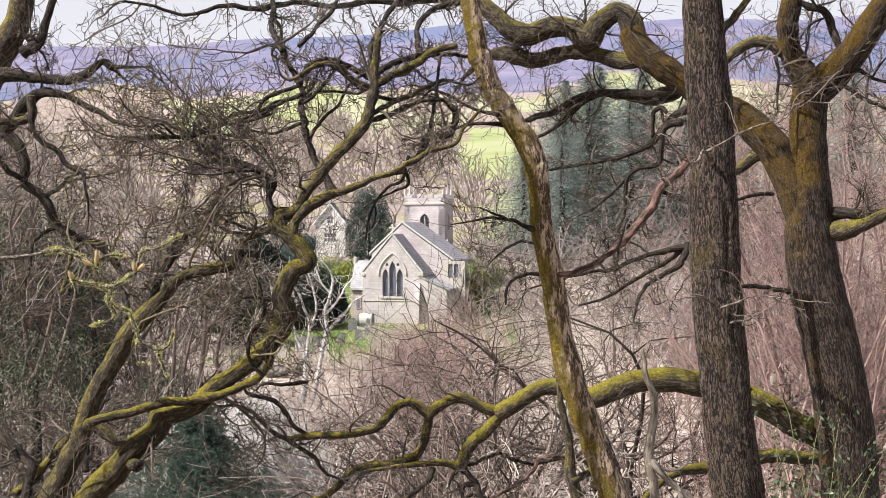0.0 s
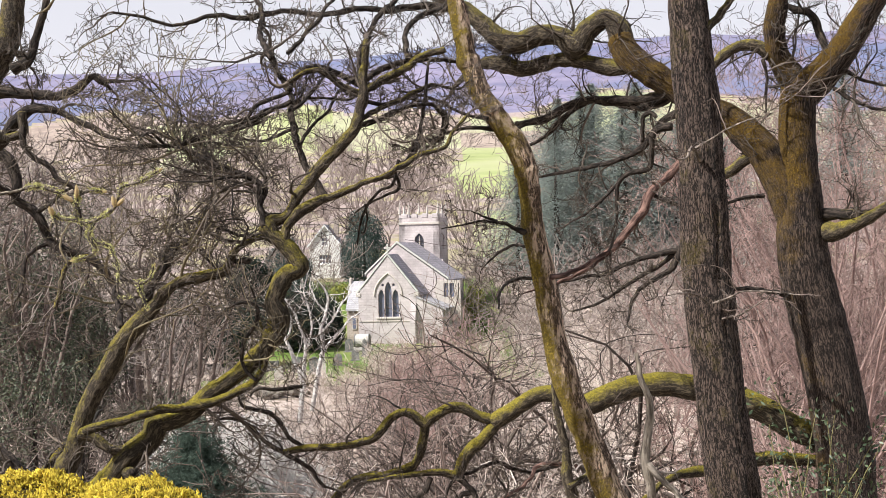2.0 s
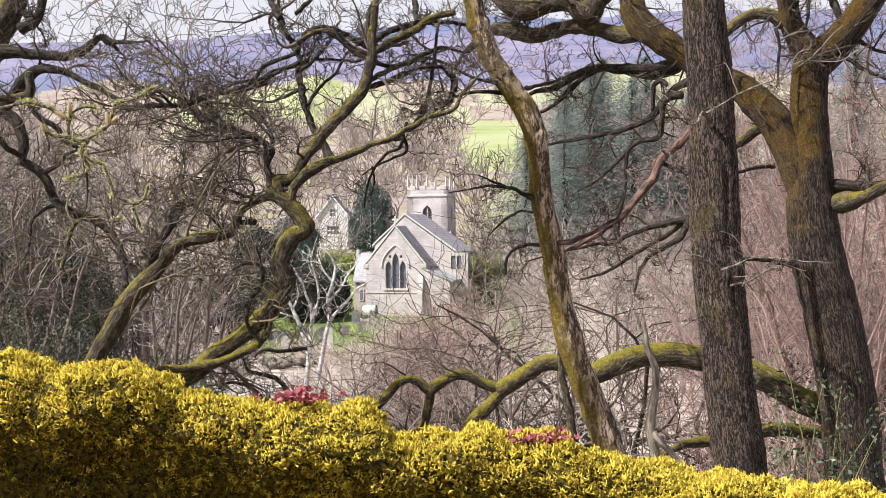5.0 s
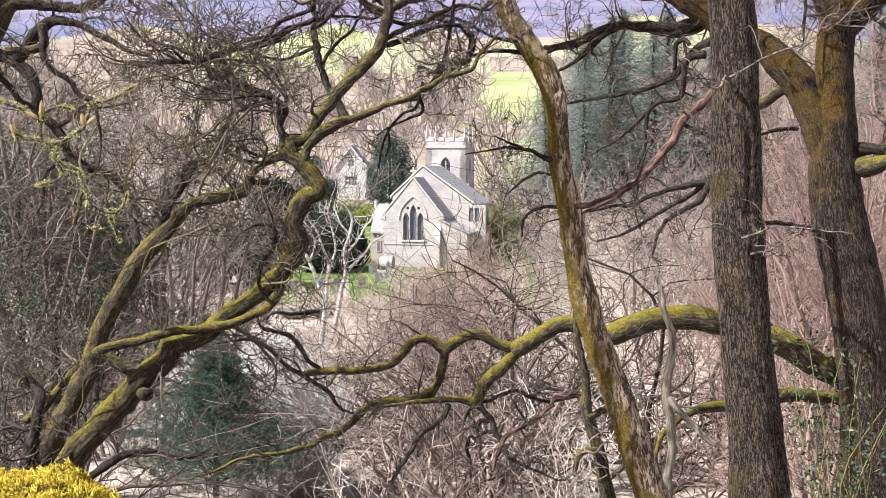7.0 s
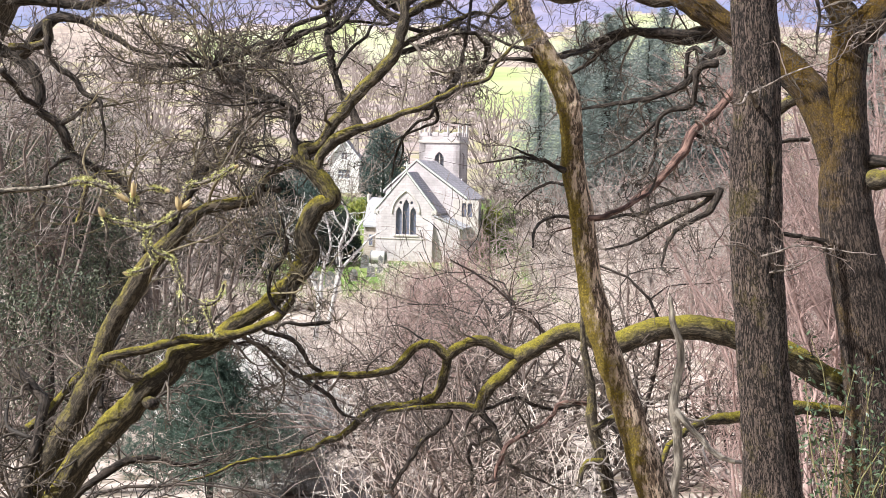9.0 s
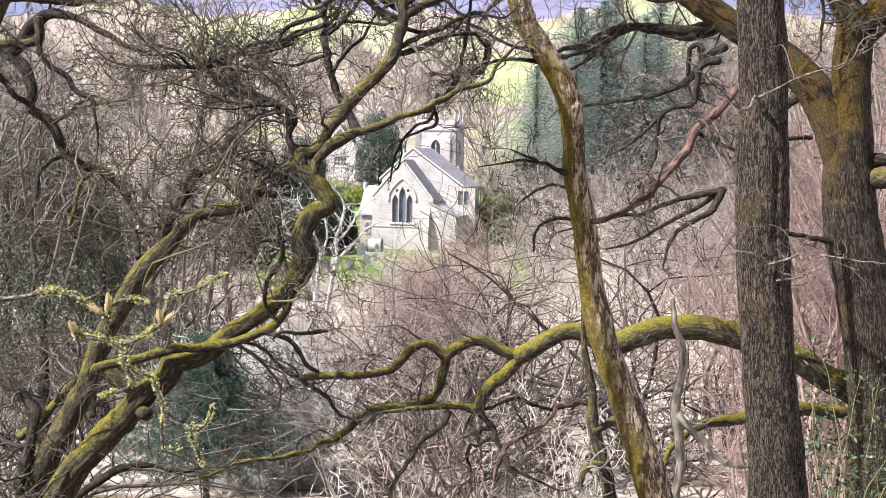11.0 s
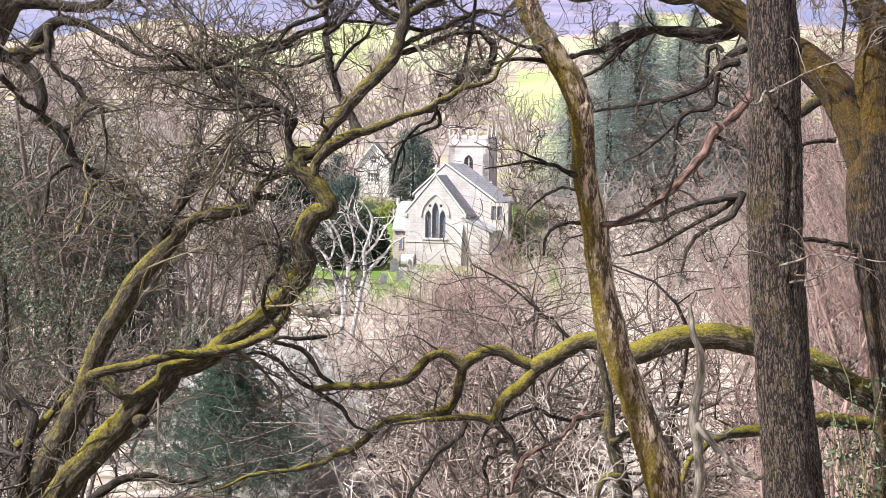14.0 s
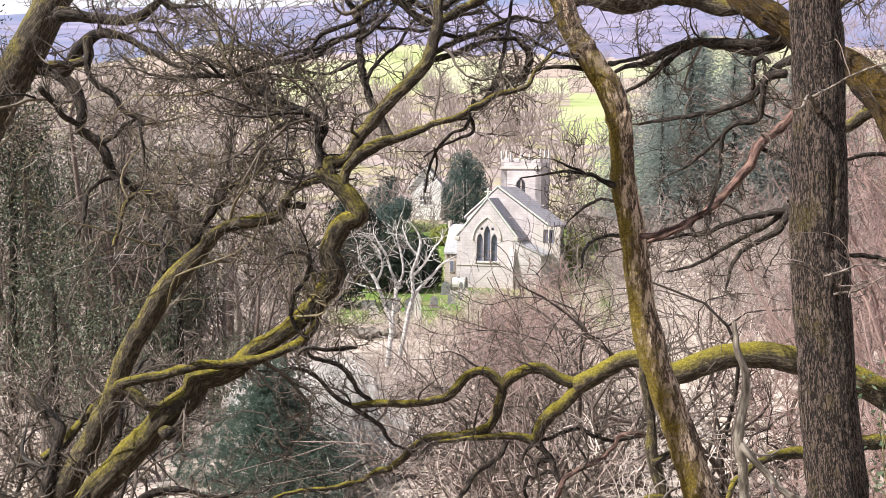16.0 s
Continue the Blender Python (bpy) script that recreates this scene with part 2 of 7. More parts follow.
field_tan = plain_material("field_rough_tan", (0.25, 0.195, 0.165), (0.42, 0.345, 0.28), 0.4, relief=0.3, extra=(0.26, 0.20, 0.17))
bracken = plain_material("bracken_slope", (0.25, 0.195, 0.18), (0.40, 0.325, 0.30), 0.55, relief=0.4, extra=(0.30, 0.27, 0.14))
# heather colour pushed to blue-purple: distance haze painted into the base
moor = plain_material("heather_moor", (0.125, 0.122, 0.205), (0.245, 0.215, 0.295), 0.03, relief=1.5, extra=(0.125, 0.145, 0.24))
moss_base = plain_material("moss_mat", (0.012, 0.009, 0.002), (0.26, 0.20, 0.02), 190.0, relief=0.012, mid=0.56)
wall_stone = plain_material("drystone", (0.10, 0.085, 0.07), (0.26, 0.23, 0.19), 14.0, relief=0.02)


def stone_material(name, a, c, joint, bw, bh):
    m, nt, b = mat_base(name, 0.92)
    tc = nt.nodes.new("ShaderNodeTexCoord")
    v = tc.outputs["Object"]
    sep = nt.nodes.new("ShaderNodeSeparateXYZ")
    nt.links.new(v, sep.inputs[0])
    com = nt.nodes.new("ShaderNodeCombineXYZ")
    nt.links.new(math_node(nt, "ADD", sep.outputs[0], sep.outputs[1]), com.inputs[0])
    nt.links.new(sep.outputs[2], com.inputs[1])
    br = node(nt, "ShaderNodeTexBrick", Scale=1.0, Mortar_Size=0.018, Brick_Width=bw, Row_Height=bh)
    br.inputs["Color1"].default_value, br.inputs["Color2"].default_value, br.inputs["Mortar"].default_value = (*a, 1), (*c, 1), (*joint, 1)
    nt.links.new(com.outputs[0], br.inputs["Vector"])
    n1 = tex_noise(nt, v, 0.55, 5, 0.65)
    n2 = tex_noise(nt, v, 7.0, 5, 0.65)
    mul = nt.nodes.new("ShaderNodeMix")
    mul.data_type, mul.blend_type = "RGBA", "MULTIPLY"
    mul.inputs[0].default_value = 1.0
    nt.links.new(br.outputs[0], mul.inputs[6])
    nt.links.new(ramp(nt, n1, [(0.3, (0.74, 0.72, 0.70)), (0.6, (1.05, 1.03, 1.0))]), mul.inputs[7])
    col = mix(nt, ramp(nt, n2, [(0.55, (0, 0, 0)), (0.8, (0.5, 0.5, 0.5))]), mul.outputs[2], tuple(x * 0.6 for x in a))
    nt.links.new(col, b.inputs["Base Color"])
    bump(nt, b, n2, 0.6, 0.03)
    return m


ashlar = stone_material("church_stone", (0.50, 0.455, 0.46), (0.57, 0.525, 0.535), (0.44, 0.395, 0.395), 0.62, 0.30)
rubble = stone_material("church_rubble", (0.36, 0.31, 0.28), (0.48, 0.42, 0.38), (0.31, 0.27, 0.24), 0.45, 0.22)
dressed = plain_material("dressed_stone", (0.44, 0.40, 0.36), (0.56, 0.51, 0.46), 3.0, relief=0.02)
slate = stone_material("roof_slate", (0.29, 0.275, 0.31), (0.38, 0.36, 0.40), (0.21, 0.20, 0.22), 0.35, 0.22)
slate_light = stone_material("roof_slate_light", (0.36, 0.36, 0.39), (0.44, 0.44, 0.47), (0.28, 0.28, 0.30), 0.35, 0.22)
tile_red = stone_material("roof_tile_weathered", (0.30, 0.25, 0.23), (0.38, 0.32, 0.29), (0.22, 0.18, 0.165), 0.3, 0.2)
verdigris = plain_material("coping_lichened", (0.46, 0.48, 0.44), (0.62, 0.62, 0.57), 4.0, relief=0.02)
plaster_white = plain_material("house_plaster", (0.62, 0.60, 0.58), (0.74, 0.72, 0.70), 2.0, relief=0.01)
paint_white = plain_material("window_paint", (0.74, 0.74, 0.72), (0.82, 0.82, 0.80), 8.0, 0.5, 0.002)
grave_grey = plain_material("headstone_grey", (0.10, 0.10, 0.10), (0.26, 0.25, 0.24), 5.0, relief=0.02)
grave_pale = plain_material("headstone_pale", (0.40, 0.38, 0.35), (0.58, 0.55, 0.51), 5.0, relief=0.02)
glass, gnt, gb = mat_base("leaded_glass", 0.15)
# blue-grey base colour carries the sky's reflection in the panes
gb.inputs["Base Color"].default_value = (0.14, 0.15, 0.20, 1)
gb.inputs["Specular IOR Level"].default_value = 0.6
gn = tex_noise(gnt, obj_coords(gnt), 9.0, 3)
bump(gnt, gb, gn, 0.4, 0.02)


# ---- mesh helpers ----
def thing(name, at=(0, 0, 0), rz=0.0):
    e = new(name)
    e.empty_display_size = 0.3
    e.matrix_basis = pose(*at, 0, 0, rz)
    return e


def quick_mesh(name, v, f, mat, smooth=True, attr=None):
    """A mesh from arrays: v is n x 3, f is m x 4 (or m x 3)."""
    me = bpy.data.meshes.new(name)
    v, f = np.asarray(v, np.float32), np.asarray(f, np.int32)
    k = f.shape[1]
    me.vertices.add(len(v))
    me.vertices.foreach_set("co", v.ravel())
    me.loops.add(f.size)
    me.loops.foreach_set("vertex_index", f.ravel())
    me.polygons.add(len(f))
    me.polygons.foreach_set("loop_start", np.arange(0, f.size, k, dtype=np.int32))
    me.update(calc_edges=True)
    if smooth:
        me.polygons.foreach_set("use_smooth", np.ones(len(f), bool))
    if attr is not None:
        a = me.attributes.new("bark", "FLOAT_VECTOR", "POINT")
        a.data.foreach_set("vector", np.asarray(attr, np.float32).ravel())
    me.materials.append(mat)
    return me


def mesh_part(name, me, parent, label="", kind=""):
    ob = new(name, me)
    ob.parent = parent
    return tagged(ob, label=label, kind=kind)


def part(name, bm, material, parent, label=""):
    me = bpy.data.meshes.new(name)
    bmesh.ops.recalc_face_normals(bm, faces=bm.faces)
    bm.to_mesh(me)
    bm.free()
    me.materials.append(material)
    return mesh_part(name, me, parent, label)


def box_bm(x0, x1, y0, y1, z0, z1, bevel=0.0):
    bm = bmesh.new()
    bmesh.ops.create_cube(bm, size=1)
    for v in bm.verts:
        v.co = ((x0 + x1) / 2 + v.co.x * (x1 - x0), (y0 + y1) / 2 + v.co.y * (y1 - y0), (z0 + z1) / 2 + v.co.z * (z1 - z0))
    if bevel:
        bmesh.ops.bevel(bm, geom=list(bm.edges), offset=bevel, segments=1, affect="EDGES")
    return bm


def prism_bm(profile, axis, a, b):
    """A closed profile (pairs) pushed along an axis from a to b."""
    bm = bmesh.new()
    def at(p, q):
        return (q, p[0], p[1]) if axis == "x" else (p[0], q, p[1]) if axis == "y" else (p[0], p[1], q)
    lo, hi = [bm.verts.new(at(p, a)) for p in profile], [bm.verts.new(at(p, b)) for p in profile]
    bm.faces.new(lo)
    bm.faces.new(hi)
    for i in range(len(profile)):
        j = (i + 1) % len(profile)
        bm.faces.new((lo[i], lo[j], hi[j], hi[i]))
    return bm


def wall_bm(outer, holes, y0, y1):
    """A wall in the x-z plane, between y0 and y1, with openings that go through."""
    bm = bmesh.new()
    edges = []
    for loop in [outer] + holes:
        vs = [bm.verts.new((x, y0, z)) for x, z in loop]
        edges += [bm.edges.new((vs[i], vs[(i + 1) % len(vs)])) for i in range(len(vs))]
    res = bmesh.ops.triangle_fill(bm, use_beauty=True, use_dissolve=False, edges=edges)
    faces = [g for g in res["geom"] if isinstance(g, bmesh.types.BMFace)]
    ext = bmesh.ops.extrude_face_region(bm, geom=faces)
    for g in ext["geom"]:
        if isinstance(g, bmesh.types.BMVert):
            g.co.y = y1
    return bm


def lancet(cx, z0, w, h_spring, rise, n=7):
    """A pointed opening: half width w, from z0 to its springing, with the given rise."""
    pts = [(cx - w, z0), (cx + w, z0)]
    for i in range(n + 1):
        a = i / n
        pts.append((cx + w * (1 - a ** 1.7), z0 + h_spring + rise * a ** 0.75))
    for i in range(n - 1, -1, -1):
        a = i / n
        pts.append((cx - w * (1 - a ** 1.7), z0 + h_spring + rise * a ** 0.75))
    return pts


class Tubes:
    """Tapered round rods collected into one mesh, with a bark coordinate on each vertex."""

    def __init__(self):
        self.v, self.f, self.b, self.n = [], [], [], 0

    def add(self, p, r, sides=3, ridge=0.0, turn=False):
        p, r = np.asarray(p, float), np.asarray(r, float)
        if turn:
            a, b = p[0] - p[1], p[-1] - p[-2]
            a, b = a / (np.linalg.norm(a) + 1e-9) * r[0] * 0.35, b / (np.linalg.norm(b) + 1e-9) * r[-1] * 0.5
            p = np.vstack([p[:1] + a, p[:1] + a * 0.6, p, p[-1:] + b * 0.6, p[-1:] + b])
            r = np.r_[r[0] * 0.04, r[0] * 0.72, r, r[-1] * 0.72, r[-1] * 0.04]
        t = np.gradient(p, axis=0)
        t /= np.linalg.norm(t, axis=1, keepdims=True) + 1e-9
        if turn:
            u = np.empty_like(p)
            w = np.cross(t[0], (0.31, 0.95, 0.05))
            for i in range(len(p)):
                w = w - t[i] * (w @ t[i])
                w /= np.linalg.norm(w) + 1e-9
                u[i] = w
        else:
            ref = np.array((0.2, 0.97, 0.1)) if abs(t[:, 1].mean()) < 0.7 else np.array((0.97, 0.1, 0.2))
            u = np.cross(t, ref)
            u /= np.linalg.norm(u, axis=1, keepdims=True) + 1e-9
        w = np.cross(t, u)
        a = np.arange(sides) * 2 * np.pi / sides
        c, s = np.cos(a), np.sin(a)
        rr = r[:, None] * np.ones(sides)
        length = np.r_[0, np.cumsum(np.linalg.norm(np.diff(p, axis=0), axis=1))]
        if ridge:
            seed = self.n * 0.37
            for i in range(len(p)):
                for j in range(sides):
                    q = (c[j] * 5.4 + seed, s[j] * 5.4, length[i] * 1.8)
                    k = (c[j] * 1.6, s[j] * 1.6 + seed, length[i] * 0.7)
                    rr[i, j] += ridge * (0.5 - 2 * abs(noise.noise(q))) + ridge * 0.9 * noise.noise(k)
        v = p[:, None] + rr[:, :, None] * (c[None, :, None] * u[:, None] + s[None, :, None] * w[:, None])
        m, i = len(p), np.arange(len(p) - 1)[:, None] * sides
        j, k = np.arange(sides), (np.arange(sides) + 1) % sides
        f = np.stack([i + j, i + k, i + sides + k, i + sides + j], -1).reshape(-1, 4) + self.n
        b = np.stack([c[None] * r[:, None], s[None] * r[:, None], np.repeat(length[:, None], sides, 1)], -1) + (self.n * 0.013 % 50)
        self.v.append(v.reshape(-1, 3))
        self.b.append(b.reshape(-1, 3))
        self.f.append(f)
        self.n += m * sides

    def mesh(self, name, mat):
        return quick_mesh(name, np.concatenate(self.v), np.concatenate(self.f), mat, True, np.concatenate(self.b))


def sway(rng):
    return Vector((rng.gauss(0, 1), rng.gauss(0, 1), rng.gauss(0, 1)))


def grow(tubes, rng, p, d, length, radius, level, gnarl=0.28, lift=0.06, kids=1.0, tip=0.0022):
    """A crooked branch with smaller ones along it, down to level 0."""
    n = 3 if level == 0 else 6
    step = length / n
    pts, rad, dirs = [tuple(p)], [radius], [d]
    for i in range(n):
        d = (d + sway(rng) * gnarl + Vector((0, 0, lift))).normalized()
        p = p + d * step
        pts.append(tuple(p))
        rad.append(max(tip, radius * (1 - 0.8 * (i + 1) / n)))
        dirs.append(d)
    tubes.add(pts, rad, 4 if radius > 0.012 else 3)
    if level <= 0:
        return
    count = max(2, int(round((3.2 if level > 1 else 3.0) * kids + rng.random())))
    for _ in range(count):
        i = rng.randint(1, n)
        base = Vector(pts[i])
        side = dirs[i].cross(sway(rng)).normalized()
        nd = (dirs[i] * rng.uniform(0.35, 0.9) + side * rng.uniform(0.6, 1.0)).normalized()
        grow(tubes, rng, base, nd, length * rng.uniform(0.4, 0.75), max(tip, rad[i] * 0.6), level - 1, gnarl, lift, kids, tip)


def crook(tubes, rng, p, d, length, radius, level, tip=0.0028, bend=0.55, lift=0.04):
    """A sinuous oak branch with side shoots thrown to alternate sides."""
    n = (4, 6, 9, 12)[level]
    plane, drift, side = d.cross(sway(rng)).normalized(), sway(rng) * 0.2, rng.choice((-1, 1))
    pts, rad, r = [tuple(p)], [radius], radius
    for i in range(n):
        k = (i + 1) / n
        drift = drift * 0.5 + (plane * rng.gauss(0, 0.8) + sway(rng) * 0.35) * bend
        d = (d + drift * 0.75 + Vector((0, 0, lift))).normalized()
        p = p + d * (length / n * rng.uniform(0.7, 1.3))
        r = max(tip, radius * (1 - 0.8 * k))
        pts.append(tuple(p))
        rad.append(r * (1.25 if level and i % 3 == 1 else 1.0))
        if level > 0 and rng.random() < 0.86:
            side = -side
            nd = (d * rng.uniform(0.35, 0.85) + plane * (side * rng.uniform(0.5, 1.0)) + sway(rng) * 0.35).normalized()
            crook(tubes, rng, p, nd, length * rng.uniform(0.28, 0.6) * (1.1 - 0.45 * k), max(tip, r * 0.66), level - 1, tip, bend, lift)
    tubes.add(pts, rad, 5 if radius > 0.012 else 3)


def spline(ctrl, spacing):
    """Points and radii along a smooth line through the control points."""
    c = np.asarray(ctrl, float)
    e = np.vstack([2 * c[0] - c[1], c, 2 * c[-1] - c[-2]])
    out = []
    for i in range(1, len(e) - 2):
        n = max(2, int(np.linalg.norm(e[i + 1, :3] - e[i, :3]) / spacing))
        s = np.linspace(0, 1, n, endpoint=False)[:, None]
        a, b, g, h = e[i - 1], e[i], e[i + 1], e[i + 2]
        out.append(0.5 * (2 * b + (g - a) * s + (2 * a - 5 * b + 4 * g - h) * s**2 + (3 * b - a - 3 * g + h) * s**3))
    out.append(c[-1:])
    q = np.concatenate(out)
    q[:, 3] = np.maximum(q[:, 3], 0.002)
    return q


class Tree:
    """A bare tree: an empty at its foot, a trunk and limbs, and its twigs."""

    def __init__(self, name, slim=1.0):
        self.name, self.slim, self.limbs, self.root = name, slim, [], None

    def limb(self, kind, mat, ctrl):
        fat = max(c[3] for c in ctrl)
        if kind != "trunk":
            k = self.slim if fat < 0.13 else (1 + self.slim) / 2
            ctrl = [(x, y, z, r * k) for x, y, z, r in ctrl]
        q = spline(ctrl, 0.03 if fat > 0.15 else max(0.022, fat * 0.6))
        if self.root is None:
            k = min(range(len(ctrl)), key=lambda i: ctrl[i][2])
            self.root = thing(TREE_KIND[self.name][0], ctrl[k][:3])
        off = self.root.location
        seed = len(self.limbs) * 7.3
        for row in q:
            nv = noise.noise_vector((row[0] * 5 + seed, row[1] * 5, row[2] * 5))
            row[:3] += np.array(nv) * min(0.02, row[3] * 0.5, 0.0018 / row[3])
            if kind == "trunk" and fat > 0.2:
                row[3] *= 1 + 0.05 * noise.noise((row[0] * 4, row[2] * 4, seed))
                continue
            kink = noise.noise_vector((row[0] * 11, row[1] * 11, row[2] * 11 + seed))
            row[:3] += np.array(kink) * min(0.02, row[3] * 0.55, 0.0004 / row[3])
            knot = noise.noise((row[0] * 9, row[2] * 9, seed))
            row[3] *= 1 + 0.10 * noise.noise((row[0] * 3, row[2] * 3, seed)) + (0.10 if row[3] > 0.12 else 0.45) * max(0.0, knot - 0.12)
        self.limbs.append((kind, q))
        tb = Tubes()
        loc = q[:, :3] - np.array(off)
        if fat > 0.12 and kind == "trunk":
            tb.add(loc, q[:, 3], 56 if mat is fissured else 36, 0.016 if mat is fissured else 0.007, True)
        else:
            tb.add(loc, q[:, 3], 14 if fat > 0.06 else 10 if fat > 0.03 else 7, 0.004 if fat > 0.06 else 0.0, True)
        mesh_part(kind, tb.mesh(kind, mat), self.root)

    def twigs(self, seed, per_m, reach, mat, level=2, big=0.45, skip_trunk=True, gnarl=0.42, lift=0.05, tip=0.0042):
        rng, tb = random.Random(seed), Tubes()
        for kind, q in self.limbs:
            if kind == "trunk" and skip_trunk:
                continue
            seg = np.linalg.norm(np.diff(q[:, :3], axis=0), axis=1)
            total = seg.sum()
            r_mean = q[:, 3].mean()
            count = int(total * per_m * (1.0 if r_mean < 0.05 else big) + 0.5)
            for c in range(count + 2):
                if c == 0 and q[-1, 3] > 0.04:
                    continue
                i = len(q) - 1 if c == 0 else rng.randint(len(q) // 6, len(q) - 1)
                a, b = q[max(0, i - 1), :3], q[min(len(q) - 1, i + 1), :3]
                d = Vector(b - a).normalized()
                side = d.cross(sway(rng)).normalized()
                nd = (d * rng.uniform(0.1, 0.9) + side + Vector((0, 0, 0.25))).normalized() if c else d
                if -0.85 < q[i, 0] < 0.85 and 0.3 < q[i, 2] < 2.05 and q[i, 1] < 14.5 and rng.random() < 0.8:
                    continue
                r = min(max(0.005, q[i, 3] * rng.uniform(0.25, 0.6)), 0.017) if c else q[i, 3]
                if gnarl > 0.3:
                    crook(tb, rng, Vector(q[i, :3]) - self.root.location, nd, reach * rng.uniform(0.35, 1.15), max(r, tip * 1.5), level, tip)
                else:
                    grow(tb, rng, Vector(q[i, :3]) - self.root.location, nd, reach * rng.uniform(0.35, 1.1), max(r, tip * 1.5), level, gnarl, lift, 1.0, tip)
        mesh_part("twig_crown", tb.mesh("twig_crown", mat), self.root, "fine crooked bare twigs", "stuff")

    def boughs(self, seed, count, reach, mat, x_most, level=3, radius=0.014, gnarl=0.42, z_least=-9.0):
        """Longer crooked side branches with their own twigs."""
        rng, tb = random.Random(seed), Tubes()
        spots = [(q, i) for kind, q in self.limbs for i in range(0, len(q), 2) if q[i, 0] < x_most and q[i, 2] > z_least]
        for _ in range(count):
            q, i = rng.choice(spots)
            d = Vector(q[min(len(q) - 1, i + 1), :3] - q[max(0, i - 1), :3]).normalized()
            side = d.cross(sway(rng)).normalized()
            nd = (d * rng.uniform(-0.1, 0.6) + side + Vector((0, 0, 0.2))).normalized()
            crook(tb, rng, Vector(q[i, :3]) - self.root.location, nd, reach * rng.uniform(0.5, 1.1), min(radius * rng.uniform(0.6, 1.2), q[i, 3] * 0.75), level, 0.0034, gnarl * 1.2)
        mesh_part("twig_crown", tb.mesh("twig_crown", mat), self.root, "crooked bare side branches", "stuff")

    def tag(self):
        _, label, cat = TREE_KIND[self.name]
        tagged(self.root, label, cat)


def leaf_cloud(rng, blobs, count, size, flat=0.5):
    """Small four-sided leaves scattered near the skins of blobs (x, y, z, rx, ry, rz)."""
    v, f = [], []
    share = [b[3] * b[5] for b in blobs]
    for i in range(count):
        bx, by, bz, rx, ry, rz = rng.choices(blobs, share)[0]
        d = sway(rng).normalized()
        k = rng.uniform(0.62, 1.06) * (1 + 0.22 * noise.noise((bx + d.x * 2.2, by + d.y * 2.2, bz + d.z * 2.2)))
        c = Vector((bx + d.x * rx * k, by + d.y * ry * k, bz + d.z * rz * k))
        a = (d.cross(sway(rng)) + Vector((0, 0, -flat))).normalized() * size * rng.uniform(0.6, 1.4)
        b = a.cross(sway(rng)).normalized() * size * rng.uniform(0.25, 0.55)
        n = len(v)
        v += [c - a, c + b, c + a, c - b]
        f.append((n, n + 1, n + 2, n + 3))
    return np.array([tuple(x) for x in v]), np.array(f)


# ---- the ground, one sheet to the horizon ----
PROFILE = [(-400, 30), (-60, 5), (-5, 0.3), (3, -0.1), (8, -1.7), (12, -2.9), (20, -4.9), (35, -7.4), (60, -9.0), (100, -10.2), (125, -10.0), (140, -8.95), (153, -8.6),
           (165, -5.0), (190, -2.0), (250, 5), (300, 11.5), (450, 33), (700, 71), (1000, 136), (1290, 204), (1400, 207), (2200, 190), (4600, 150)]
PY, PZ = [p[0] for p in PROFILE], [p[1] for p in PROFILE]


def ground_z(x, y):
    z = float(np.interp(y, PY, PZ))
    if y > 180:
        z += x * 0.045 * min(1.0, (y - 180) / 1000)
    amp = 0.12 if y < 60 else 0.25 if y < 170 else min(9.0, (y - 150) * 0.008)
    freq = 0.25 if y < 60 else 0.08 if y < 170 else 0.006
    return z + amp * noise.noise((x * freq, y * freq, 3.1))


def field_slot(x, y):
    """Which ground cover lies at a place."""
    if y < 15 + 3 * noise.noise((x * 0.3, y * 0.3, 0.0)) + 18 * min(1.0, max(0.0, (-x - 3) / 4)):
        return 7
    if y < 114 + 3 * noise.noise((x * 0.1, 0.0, 0.0)):
        return 0
    if y < 186:
        return 1 if -17 < x < 15 + 3 * noise.noise((0.0, y * 0.1, 0.0)) else 0
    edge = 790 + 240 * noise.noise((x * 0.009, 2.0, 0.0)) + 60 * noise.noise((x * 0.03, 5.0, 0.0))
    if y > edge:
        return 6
    if y > edge - 90 * max(0.0, noise.noise((x * 0.012, 9.0, 0.0)) + 0.4):
        return 5
    b = x / y + 0.022 * noise.noise((y * 0.014, x * 0.02, 1.0))
    if y < 540:
        if (0.055 < b < 0.11 and y > 320) or (0.075 < b < 0.14 and 205 < y < 290):
            return 2
        return 3 if -0.17 < b < -0.12 and y > 430 else 5
    if -0.095 < b < -0.05:
        return 2
    if b < -0.17:
        return 4
    return (3, 4, 3, 2, 3)[(math.floor(b * 16 + 40) + (y > 640)) % 5]


ys = [-400, -200, -100, -60, -30, -15, -8, -4, -2] + list(np.arange(0, 60, 1.5)) + list(np.arange(60, 190, 3.0)) + list(np.arange(190, 330, 5.0)) + list(np.arange(330, 900, 8.0)) + list(np.arange(900, 1420, 22.0)) + [1500, 1700, 2000, 2500, 3200, 4600]
COLS = 150
gv, gf, slots = [], [], []
for y in ys:
    half = 40 + 0.62 * abs(y)
    for i in range(COLS):
        x = (i / (COLS - 1) * 2 - 1) * half
        gv.append((x, y, ground_z(x, y)))
for r in range(len(ys) - 1):
    for i in range(COLS - 1):
        a = r * COLS + i
        gf.append((a, a + 1, a + COLS + 1, a + COLS))
        m = [sum(gv[k][j] for k in gf[-1]) / 4 for j in (0, 1)]
        slots.append(field_slot(*m))
gme = quick_mesh("ground", gv, gf, litter)
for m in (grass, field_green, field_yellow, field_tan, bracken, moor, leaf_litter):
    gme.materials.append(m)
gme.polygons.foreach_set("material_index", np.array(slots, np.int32))
